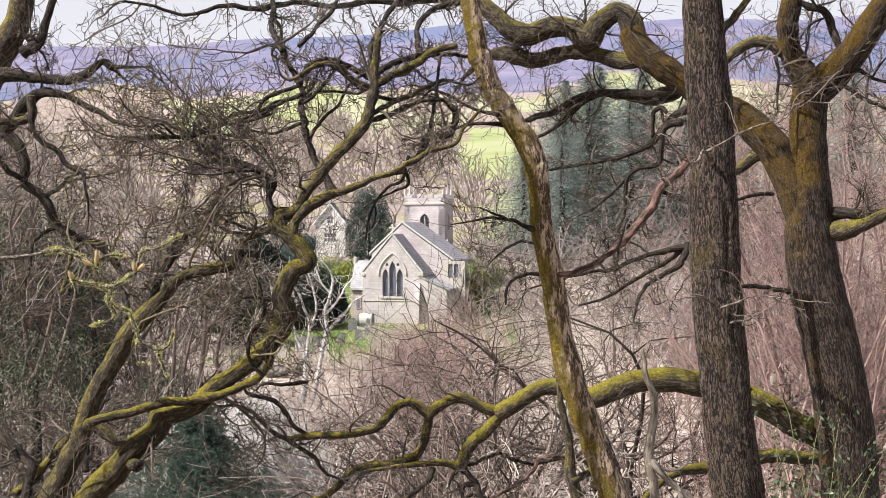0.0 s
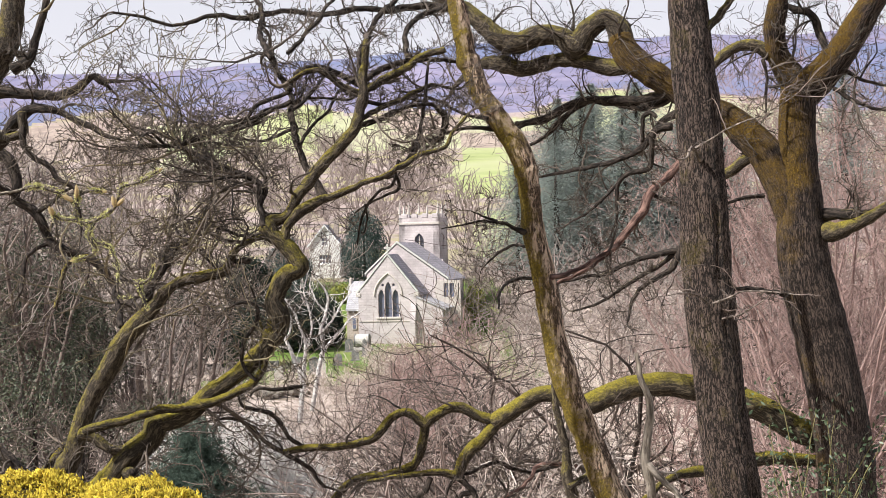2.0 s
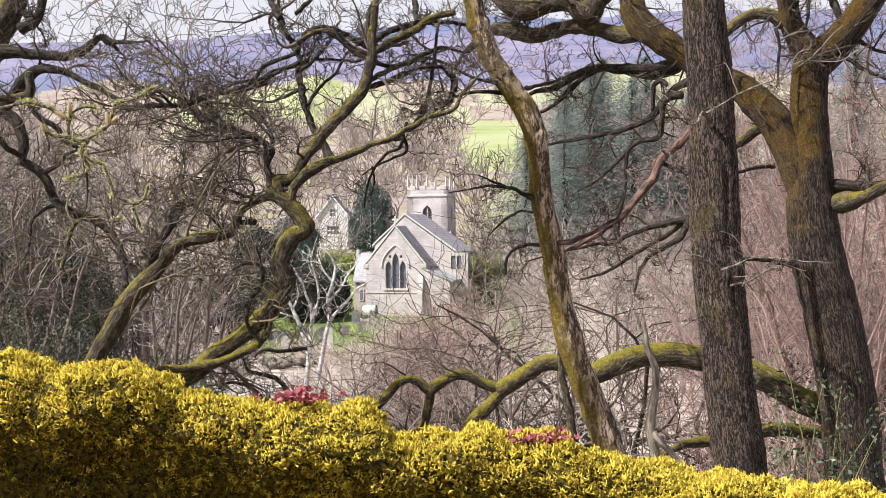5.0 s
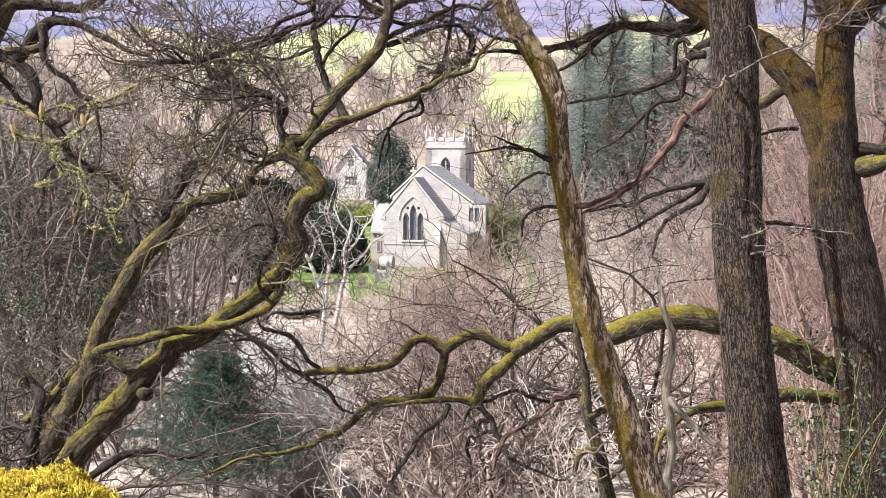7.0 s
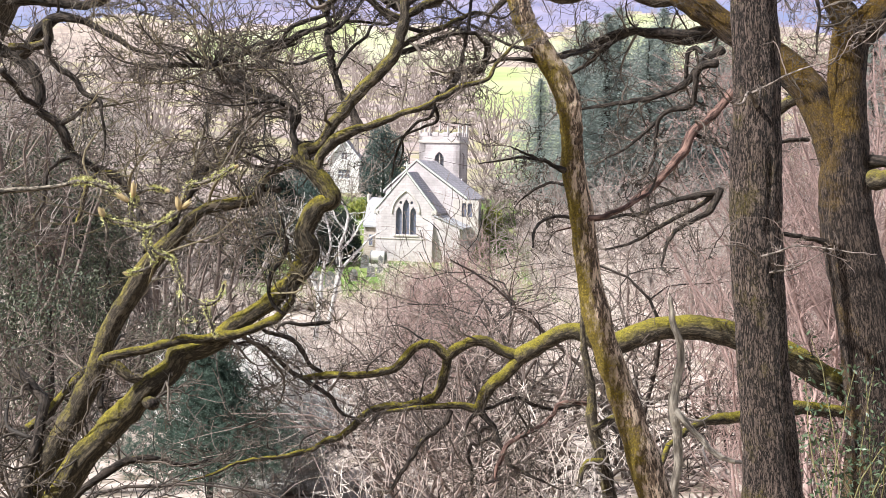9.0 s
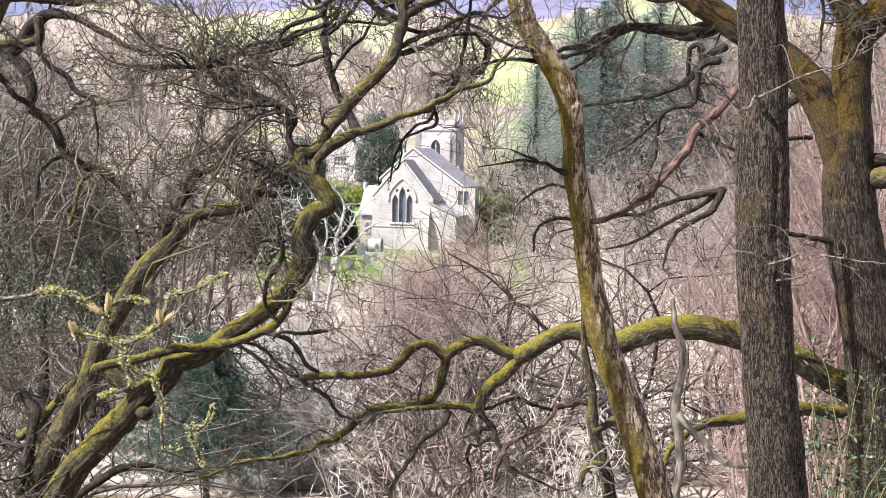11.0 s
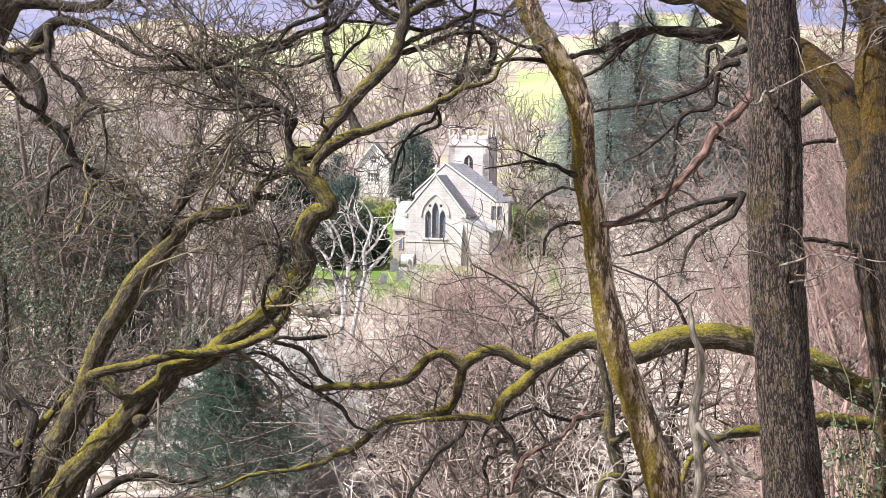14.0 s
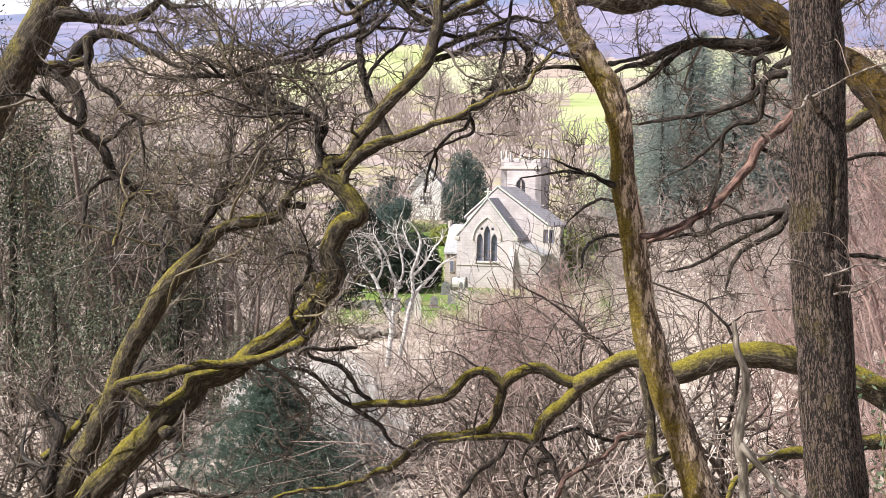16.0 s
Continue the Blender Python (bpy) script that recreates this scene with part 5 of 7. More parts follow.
white_tree.limb("trunk", whitebark, [(-3.55, 50, -5.13, 0.105), (-3.47, 50, -4.25, 0.097), (-3.43, 50, -3.48, 0.088), (-3.7, 50, -2.71, 0.079), (-3.96, 50, -2.05, 0.07), (-4.25, 50, -1.51, 0.061), (-4.69, 50, -1.23, 0.044)])
white_tree.limb("limb", whitebark, [(-3.38, 50, -3.81, 0.079), (-3.35, 50, -2.92, 0.07), (-3.26, 50, -2.05, 0.07), (-3.48, 50, -1.39, 0.052), (-3.71, 50, -0.74, 0.044), (-4.03, 50, -0.26, 0.035)])
white_tree.limb("limb", whitebark, [(-3.07, 50, -4.68, 0.088), (-2.9, 49.94, -3.79, 0.088), (-2.73, 49.89, -2.91, 0.079), (-2.59, 49.83, -2.25, 0.07), (-2.64, 49.77, -1.48, 0.061), (-2.42, 49.71, -0.82, 0.052), (-2.34, 49.66, -0.16, 0.043), (-2.6, 49.6, 0.33, 0.026)])
white_tree.limb("limb", whitebark, [(-2.78, 50, -3.03, 0.07), (-2.5, 50.1, -2.27, 0.061), (-2, 50.2, -1.72, 0.053), (-1.53, 50.3, -1.17, 0.044), (-1.2, 50.4, -0.95, 0.026)])
white_tree.limb("limb", whitebark, [(-3.22, 50, -2.15, 0.053), (-3, 50, -1.39, 0.044), (-3.09, 50, -0.73, 0.044), (-3.27, 50, -0.18, 0.026)])
white_tree.limb("limb", whitebark, [(-2.61, 50, -1.6, 0.052), (-2.18, 50.1, -1.12, 0.044), (-1.84, 50.2, -0.55, 0.035), (-1.54, 50.3, -0.18, 0.026)])
white_tree.limb("limb", whitebark, [(-4.03, 50, -1.94, 0.044), (-3.81, 50, -1.28, 0.044), (-3.92, 50, -0.74, 0.035), (-4.25, 50, -0.3, 0.026)])
white_tree.limb("limb", whitebark, [(-4.36, 50, -1.44, 0.044), (-4.67, 49.85, -0.96, 0.035), (-4.77, 49.7, -0.4, 0.026)])
white_tree.limb("limb", whitebark, [(-3.87, 50, -2.27, 0.044), (-4.36, 50, -2.06, 0.035), (-4.79, 50, -1.95, 0.026)])
white_tree.limb("limb", whitebark, [(-2.44, 50, -0.83, 0.044), (-2.8, 50.1, -0.4, 0.035), (-3.02, 50.2, 0.14, 0.026)])
main_oak.twigs(11, 3.2, 0.42, twig_brown, 1)
forked_oak.twigs(12, 2.3, 0.75, twig_oak, 2, big=0.55, tip=0.0036)
leaning_tree.twigs(13, 1.8, 0.6, twig_oak, 2, tip=0.0034)
left_oak.twigs(14, 2.4, 0.65, twig_oak, 2, big=0.5, tip=0.0032)
hillside_oak.twigs(15, 1.8, 0.8, twig_oak, 2, big=0.7, tip=0.0036)
dead_stem.twigs(16, 1.0, 0.5, twig_grey, 1)
grey_sapling.twigs(17, 2.5, 0.8, twig_grey, 2)
left_oak.boughs(18, 9, 1.7, twig_olive, -1.2, 2, 0.019, z_least=0.1)
left_oak.boughs(20, 3, 2.2, twig_oak, -1.6, 3, 0.024, 0.42, 0.0)
left_oak.boughs(25, 6, 1.2, twig_oak, 99, 2, 0.014, z_least=1.9)
left_oak.boughs(28, 18, 1.4, twig_olive, -1.3, 2, 0.016, z_least=0.2)
left_oak.boughs(32, 16, 1.5, twig_oak, -1.0, 2, 0.022, z_least=1.2)
left_oak.boughs(31, 8, 1.2, twig_oak, -2.9, 2, 0.016, z_least=-1.6)
left_oak.boughs(29, 8, 1.2, twig_oak, -0.4, 2, 0.015, z_least=1.9)
forked_oak.boughs(24, 30, 1.1, twig_oak, 99, 2, 0.016, z_least=2.1)
forked_oak.boughs(27, 13, 1.0, twig_oak, 5.0, 2, 0.016, z_least=-9)
forked_oak.boughs(30, 34, 1.5, twig_oak, 99, 2, 0.02, z_least=3.6)
hillside_oak.boughs(19, 8, 1.5, twig_olive, 5.0, 2, 0.025)
hillside_oak.boughs(23, 3, 2.0, twig_oak, 5.0, 3, 0.028, 0.42)
white_tree.twigs(26, 2.2, 1.1, whitebark, 1, skip_trunk=False, gnarl=0.22, tip=0.009)
for tree in (main_oak, forked_oak, leaning_tree, left_oak, hillside_oak, dead_stem, grey_sapling, white_tree):
    tree.tag()


# ---- thicket and wood on the slope ----
TOPS = {}


def bare_shrub(name, label, seed, mat, stems, height, level, spread=0.3, kids=0.85, thick=0.02, gnarl=0.1, category="shrub", tip=0.0035, per_node=1, bush=0.26):
    rng, root = random.Random(seed), thing(name)
    twig_t = Tubes()
    for s in range(stems):
        stem_t = Tubes()
        d = Vector((rng.gauss(0, spread), rng.gauss(0, spread), 1)).normalized()
        p = Vector((rng.gauss(0, 0.25), rng.gauss(0, 0.25), -0.15))
        n, length = 9, height * rng.uniform(0.6, 0.95)
        pts, rad = [tuple(p)], [thick]
        for i in range(n):
            d = (d + sway(rng) * gnarl + Vector((0, 0, 0.06))).normalized()
            p = p + d * (length / n)
            pts.append(tuple(p))
            rad.append(thick * (1 - 0.8 * (i + 1) / n))
        stem_t.add(pts, rad, 5)
        mesh_part("stem", stem_t.mesh("stem", mat), root)
        for i in range(2, n + 1):
            for _ in range(per_node):
                a = (Vector(pts[i]) - Vector(pts[i - 1])).normalized()
                side = a.cross(sway(rng)).normalized()
                nd = (a * rng.uniform(0.5, 1.2) + side * 0.8).normalized()
                grow(twig_t, rng, Vector(pts[i]), nd, height * bush * rng.uniform(0.5, 1.2), max(tip * 1.6, rad[i] * 0.5), level, gnarl * 1.7, 0.06, kids, tip)
    TOPS[root.name] = max(float(v[:, 2].max()) for v in twig_t.v)
    mesh_part("twig_crown", twig_t.mesh("twig_crown", mat), root, "tangled bare twigs", "stuff")
    return tagged(root, label, category)


shrubs = [
    bare_shrub("bare_shrub", "leafless grey-brown shrub in the thicket", 21, twig_straw, 5, 3.0, 2, 0.4, gnarl=0.12, tip=0.0045),
    bare_shrub("bare_shrub", "leafless pinkish shrub in the thicket", 22, twig_straw, 5, 3.0, 2, 0.35, gnarl=0.12, tip=0.0045),
]
brown_shrub = bare_shrub("bare_shrub", "leafless brown shrub with crooked branches", 26, twig_brown, 4, 3.0, 2, 0.5, thick=0.04, gnarl=0.2, tip=0.0055, kids=0.75, bush=0.34)
low_shrubs = [
    bare_shrub("bare_shrub", "leafless pinkish shrub lower on the slope", 27, twig_pink, 5, 4.0, 2, 0.35, 0.75, thick=0.014, tip=0.0045),
    bare_shrub("bare_shrub", "leafless straw-grey shrub lower on the slope", 28, twig_straw, 5, 4.0, 2, 0.35, 0.75, thick=0.014, tip=0.0045),
]
red_shrub = bare_shrub("bare_shrub", "leafless reddish shrub in the thicket", 24, twig_red, 5, 4.0, 2, 0.32, 0.75, thick=0.03, tip=0.005)
pale_shrub = bare_shrub("bare_shrub", "pale straw-grey leafless shrub", 25, twig_pale, 13, 2.6, 2, 0.24, 1.0, 0.016, 0.14, tip=0.0065, per_node=3, bush=0.2)
wood_trees = [
    bare_shrub("bare_tree", "tall leafless tree with a twiggy crown", 31, twig_grey, 2, 9.0, 3, 0.25, 0.75, 0.12, 0.13, "tree", tip=0.009),
    bare_shrub("bare_tree", "tall leafless brownish tree with a twiggy crown", 32, twig_brown, 2, 9.0, 3, 0.3, 0.75, 0.13, 0.15, "tree", tip=0.009),
]
red_tree = bare_shrub("bare_tree", "reddish leafless tree with upswept twigs", 33, twig_red, 2, 14.0, 2, 0.14, 0.9, 0.075, 0.10, "tree", tip=0.006, per_node=2, bush=0.13)
for ob in (red_tree, brown_shrub, *shrubs, *low_shrubs, red_shrub, pale_shrub, *wood_trees):
    tagged(ob, group="thicket on the slope")


def sky_limit(u):
    """How high, as a slope from the eye, the growth on the bearing u reaches."""
    return float(np.interp(u, [-0.40, -0.16, -0.125, -0.11, -0.03, -0.005, 0.03, 0.055, 0.085, 0.11, 0.15, 0.22, 0.30, 0.40], [0.05, 0.02, -0.07, -0.108, -0.106, -0.080, -0.045, -0.025, -0.008, 0.004, 0.018, 0.025, 0.05, 0.08]))


used = set()


def plant(proto, x, y, height, rng):
    s = height / TOPS[proto.name]
    m = Matrix.LocRotScale((x, y, ground_z(x, y) - 0.1), Euler((rng.gauss(0, 0.05), rng.gauss(0, 0.05), rng.uniform(0, 6.28))), (s * rng.uniform(0.95, 1.2), s * rng.uniform(0.95, 1.2), s))
    if proto.name not in used:
        used.add(proto.name)
        proto.matrix_basis = m
        return proto
    return copy_thing(proto, m @ Matrix.Diagonal((*(1 / k for k in proto.scale), 1)))


rng = random.Random(5)
for k in range(104):
    near = k < 25
    y = 17.5 + 17 * rng.random() if near else 34 + 70 * rng.random() ** 1.3
    u = (k * 0.6180339 % 1.0) * 0.8 - 0.4
    if -0.36 < u < -0.05 and y < 37 or u > -0.05 and (near and k % 5 < 3 or y < 52 and k % 2):
        continue
    x = u * y
    room = 1.5 + y * (min(sky_limit(u - 3.0 / y), sky_limit(u), sky_limit(u + 2.0 / y))) - ground_z(x, y)
    h = min(room * rng.uniform(0.65, 1.0), 3.6 if near else 5.0 if u < 0.03 else 6.5)
    if h < 0.7:
        continue
    proto = brown_shrub if u < -0.12 and rng.random() < 0.6 else red_shrub if u > 0.2 and rng.random() < 0.75 else rng.choice(shrubs if near else low_shrubs)
    plant(proto, x, y, h, rng)


def crooked_shrub(label, seed, mat, stems=3, thick=0.034, tip=0.0048, level=3, bend=0.45):
    rng, root = random.Random(seed), thing("bare_shrub")
    top = 0.0
    for s in range(stems):
        tb = Tubes()
        d = Vector((rng.gauss(0, 0.55), rng.gauss(0, 0.4), 1)).normalized()
        crook(tb, rng, Vector((rng.gauss(0, 0.15), rng.gauss(0, 0.15), -0.1)), d, 5.2, thick, level, tip, bend, 0.06)
        top = max(top, max(float(v[:, 2].max()) for v in tb.v))
        mesh_part("stem", tb.mesh("stem", mat), root, "crooked stem with zigzag twigs")
    TOPS[root.name] = top
    return tagged(root, label, "shrub", "thicket on the slope")


crooked = [crooked_shrub("brown leafless shrub with crooked branches", 44, twig_mauve, 4, level=2), crooked_shrub("mauve-brown leafless shrub with spreading crooked branches", 45, twig_mauve, 4, level=2)]
for k in range(8):
    y = rng.uniform(24, 36)
    u = 0.05 + 0.31 * (k * 0.618034 % 1.0) if k < 5 else -0.38 + 0.12 * (k * 0.618034 % 1.0)
    x = u * y
    room = 1.5 + y * (min(sky_limit(u - 0.06), sky_limit(u), sky_limit(u + 0.06)) if u > 0 else -0.06) - ground_z(x, y)
    plant(crooked[k % 2], x, y, min(max(room * rng.uniform(0.6, 0.95), 1.2), 5.5), rng)
for k in range(9):
    y = rng.uniform(24, 38)
    u = -0.004 + 0.075 * (k * 0.618034 % 1.0)
    x = u * y
    top = float(np.interp(u, [-0.01, 0.0, 0.03, 0.075], [-0.075, -0.062, -0.045, -0.02]))
    plant(crooked[k % 2], x, y, 1.6 + y * top * rng.uniform(1.0, 1.25) - ground_z(x, y), rng)
dark_crooked = [crooked_shrub("dark brown leafless shrub with crooked branches", 46 + k, twig_dark, 4, 0.05, 0.0066, 2, 0.72) for k in range(2)]
dice = random.Random(77)
for k in range(11):
    y = dice.uniform(28, 44)
    u = (0.29 if k < 4 else 0.17) * (k * 0.618034 % 1.0)
    x = u * y
    top = min(sky_limit(u - 0.05), sky_limit(u), sky_limit(u + 0.05)) + 0.004
    plant(dark_crooked[k % 2], x, y, max(1.2, min(8.5, (1.5 + y * top - ground_z(x, y)) * dice.uniform(0.9, 1.08))), dice)
for x, y, h in ((-5.5, 15.5, 3.6), (-4.9, 17.5, 3.9), (-6.6, 18.0, 4.6), (-4.4, 15.0, 2.0), (-6.0, 20.5, 5.0), (-3.9, 17.0, 1.9), (-3.0, 17.5, 1.6), (-2.2, 18.0, 1.5), (-1.5, 18.6, 1.4)):
    plant(dark_crooked[int(y) % 2], x, y, h, dice)
for k in range(14):
    y = rng.uniform(28, 40)
    u = 0.352 + 0.006 * k
    plant(red_tree, u * y, y, 1.5 + y * (0.14 + 0.007 * k) - ground_z(u * y, y), rng)
for x, y, h in ((-4.5, 34.5, 4.3), (-4.0, 34.0, 4.1), (-3.5, 35.0, 3.8), (-4.3, 36.0, 4.5), (-3.1, 35.5, 3.0), (-3.8, 33.4, 3.4)):
    plant(pale_shrub, x, y, h, rng)
for k in range(24):
    y = rng.uniform(26, 48)
    u = 0.275 + 0.145 * (k * 0.618 % 1.0)
    x = u * y
    room = 1.5 + y * float(np.interp(u, [0.27, 0.31, 0.35, 0.38, 0.42], [0.0, 0.05, 0.12, 0.16, 0.18])) - ground_z(x, y)
    plant(red_tree, x, y, min(17.0, room * rng.uniform(0.8, 1.03)), rng)
for k in range(20):
    y = rng.uniform(24, 34)
    u = 0.315 + 0.07 * (k * 0.618 % 1.0)
    x = u * y
    plant(red_tree, x, y, 1.5 + y * float(np.interp(u, [0.31, 0.35, 0.39], [0.06, 0.13, 0.15])) - ground_z(x, y), rng)
for k in range(14):
    y = rng.uniform(48, 84)
    u = 0.002 + 0.062 * (k * 0.618 % 1.0)
    x = u * y
    plant(red_shrub, x, y, 1.5 - y * (0.068 - 0.55 * u) * rng.uniform(0.95, 1.2) - ground_z(x, y), rng)
for k in range(34):
    y = rng.uniform(98, 115)
    u = -0.012 + 0.072 * (k * 0.618 % 1.0)
    x = u * y
    plant(rng.choice(low_shrubs), x, y, 1.5 - y * rng.uniform(0.058, 0.08) - ground_z(x, y), rng)
bramble = bare_shrub("bramble_clump", "low pinkish dead bracken and bramble clump", 36, twig_straw, 6, 1.3, 1, 0.9, 0.9, 0.012, 0.22, "shrub", tip=0.007, bush=0.5)
tagged(bramble, group="thicket on the slope")
for k in range(56):
    y = rng.uniform(33, 56) if k < 22 else rng.uniform(50, 112)
    u = (k * 0.618034 % 1.0) * 0.78 - 0.39 if k % 3 else rng.uniform(-0.13, 0.04)
    x = u * y
    plant(bramble, x, y, rng.uniform(0.7, 1.4) * (1 if y < 50 else 1.3), rng)
for k in range(44):
    right = k >= 26
    y = rng.uniform(62, 125) if right else rng.uniform(45, 100)
    u = rng.uniform(0.062, 0.36) if right else -0.145 - 0.27 * (k * 0.618034 % 1.0)
    x = u * y
    rise = min(sky_limit(u - 5.0 / y), sky_limit(u)) if right else float(np.interp(u, [-0.42, -0.24, -0.2, -0.15], [0.13, 0.115, 0.06, 0.01]))
    room = 1.5 + y * rise - ground_z(x, y)
    plant(wood_trees[1] if rng.random() < (0.15 if right else 0.6) else wood_trees[0], x, y, min(12.5 if right else 21.0, room * rng.uniform(0.7, 1.05)), rng)


# ---- evergreens ----
def conifer(name, label, seed, height, width, mat, tiers=26, per=15, card=0.5):
    rng, root = random.Random(seed), thing(name)
    tb = Tubes()
    tb.add([(0, 0, -0.3), (0.05, 0, height * 0.5), (0, 0.03, height)], [height * 0.02, height * 0.012, 0.02], 7)
    mesh_part("trunk", tb.mesh("trunk", darkbark), root)
    v, f = [], []
    for t in range(tiers):
        k = t / (tiers - 1)
        z = height * (0.06 + 0.93 * k)
        reach = width * (1 - k) ** 0.65 * rng.uniform(0.55, 1.15) + 0.25
        for b in range(per):
            a = rng.uniform(0, 6.28)
            d = Vector((math.cos(a), math.sin(a), -0.22))
            length = reach * rng.uniform(0.6, 1.1)
            for c in range(14):
                q = (c + rng.random()) / 14
                p = d * (length * q) + Vector((0, 0, z + rng.gauss(0, 0.12)))
                s = card * (1.1 - 0.5 * q) * rng.uniform(0.5, 1.2) * (0.45 + 0.55 * (1 - k))
                e = (d + sway(rng) * 0.5).normalized() * s
                g = e.cross(sway(rng)).normalized() * s * 0.28
                n = len(v)
                v += [p - e * 0.4, p + g, p + e, p - g]
                f.append((n, n + 1, n + 2, n + 3))
    me = quick_mesh("foliage", np.array([tuple(q) for q in v]), np.array(f), mat, False)
    mesh_part("foliage", me, root, "drooping needle sprays", "stuff")
    return tagged(root, label, "conifer")


spruce = conifer("spruce_tree", "blue-green spruce, paled with haze, with drooping boughs behind the wood", 41, 20.0, 6.0, spruce_leaf, 50, 44, 0.25)
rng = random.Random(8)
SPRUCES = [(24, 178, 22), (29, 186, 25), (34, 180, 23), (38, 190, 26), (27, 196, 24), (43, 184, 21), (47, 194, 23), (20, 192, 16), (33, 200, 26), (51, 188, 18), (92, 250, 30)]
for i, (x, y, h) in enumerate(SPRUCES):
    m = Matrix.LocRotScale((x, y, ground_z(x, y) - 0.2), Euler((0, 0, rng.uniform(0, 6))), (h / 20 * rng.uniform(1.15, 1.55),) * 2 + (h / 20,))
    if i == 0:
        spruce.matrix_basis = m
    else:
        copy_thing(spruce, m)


def yew(name, label, seed, at, blobs, count, size, mat, category="tree"):
    rng, root = random.Random(seed), thing(name, at)
    tb = Tubes()
    tb.add([(0, 0, -0.4), (0.05, 0, 0.8), (0, 0.1, max(b[2] for b in blobs))], [0.28, 0.22, 0.08], 8)
    mesh_part("trunk", tb.mesh("trunk", darkbark), root)
    v, f = leaf_cloud(rng, blobs, count, size)
    mesh_part("crown", quick_mesh("crown", v, f, mat, False), root, "dense small evergreen leaves", "stuff")
    return tagged(root, label, category)


gz = ground_z
yew("yew_tree", "dark dense yew beside the church", 51, (-8.6, 150, gz(-8.6, 150)), [(0, 0, 3.2, 2.6, 2.4, 2.8), (-1.6, 0.4, 2.2, 2.0, 2, 2.0), (1.4, 0.3, 2.3, 1.7, 1.8, 2.2)], 11000, 0.16, yew_leaf)
yew("yew_tree", "dark dense yew behind the white tree", 62, (-10.6, 139, gz(-10.6, 139)), [(0, 0, 3.0, 2.6, 2.0, 3.2), (1.8, 0, 2.4, 1.6, 1.6, 2.4)], 11000, 0.16, yew_leaf)
yew("yew_tree", "dark dense yew at the churchyard edge", 52, (-14.0, 143, gz(-12.5, 143)), [(0, 0, 3.0, 2.8, 2.4, 3.0), (-2.2, 0, 2.0, 2.2, 2, 2.0)], 10000, 0.17, yew_leaf)
yew("yew_tree", "tall dark yew behind the churchyard", 53, (-17, 158, gz(-17, 158)), [(0, 0, 4.5, 3.2, 3, 4.2), (2.4, 0, 3.0, 2.2, 2, 3.0)], 5000, 0.3, yew_leaf)
yew("yew_tree", "dark spreading yew among the graves", 63, (-7.2, 143, gz(-7.2, 143)), [(0, 0, 2.6, 2.0, 1.8, 2.8), (1.0, 0, 1.6, 1.3, 1.2, 1.6)], 9000, 0.15, yew_leaf)
yew("laurel_bush", "yellow-green rounded bush by the lawn", 54, (-6.0, 166, gz(-6, 166)), [(0, 0, 1.2, 1.7, 1.2, 1.3), (1.5, 0, 1.0, 1.2, 1, 1.0)], 1500, 0.18, bush_leaf, "bush")
yew("laurel_bush", "yellow-green bush beside the tower", 55, (10.8, 158, gz(10.8, 158)), [(0, 0, 2.2, 1.3, 1.1, 2.2)], 1300, 0.2, bush_leaf, "bush")
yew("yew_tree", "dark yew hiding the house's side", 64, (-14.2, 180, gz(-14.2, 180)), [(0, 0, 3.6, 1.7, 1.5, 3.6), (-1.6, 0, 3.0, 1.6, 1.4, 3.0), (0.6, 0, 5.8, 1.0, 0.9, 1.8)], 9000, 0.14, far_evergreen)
yew("ivy_clad_tree", "ivy-covered dark tree among bare ones", 56, (-14.5, 60, gz(-14.5, 60)), [(0, 0, 5, 1.6, 1.6, 4.6), (-1.2, 0, 7.5, 1.5, 1.5, 2.4)], 11000, 0.09, ivy_leaf)
yew("ivy_clad_tree", "ivy-covered dark tree among bare ones", 57, (-21, 75, gz(-21, 75)), [(0, 0, 6, 2.2, 2, 5.6)], 5200, 0.17, ivy_leaf)
yew("ivy_clad_tree", "ivy-covered dark tree among bare ones", 58, (-27, 95, gz(-27, 95)), [(0, 0, 7, 3.4, 3, 6.6), (4, 0, 5, 3, 3, 4.6)], 6500, 0.22, ivy_leaf)
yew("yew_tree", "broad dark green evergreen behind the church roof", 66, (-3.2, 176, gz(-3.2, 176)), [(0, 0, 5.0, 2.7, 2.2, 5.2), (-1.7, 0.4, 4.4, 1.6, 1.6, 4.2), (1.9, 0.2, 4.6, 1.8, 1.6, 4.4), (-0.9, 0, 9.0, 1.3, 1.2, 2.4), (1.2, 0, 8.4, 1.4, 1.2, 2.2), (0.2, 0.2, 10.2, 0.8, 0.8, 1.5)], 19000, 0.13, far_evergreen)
yew("golden_bush", "low golden-leaved bush below the house", 67, (-8.4, 160, gz(-8.4, 160)), [(0, 0, 0.8, 1.6, 1.0, 0.9), (1.3, 0, 0.6, 1.0, 0.8, 0.7)], 1300, 0.16, bush_leaf, "bush")
yew("yew_tree", "dark tall evergreen before the house", 60, (-11.8, 168, gz(-11.8, 168)), [(0, 0, 3.0, 1.7, 1.5, 3.0), (-1.7, 0.4, 2.6, 1.6, 1.4, 2.8), (0.9, 0, 4.6, 1.0, 1.0, 1.4)], 9000, 0.13, far_evergreen)
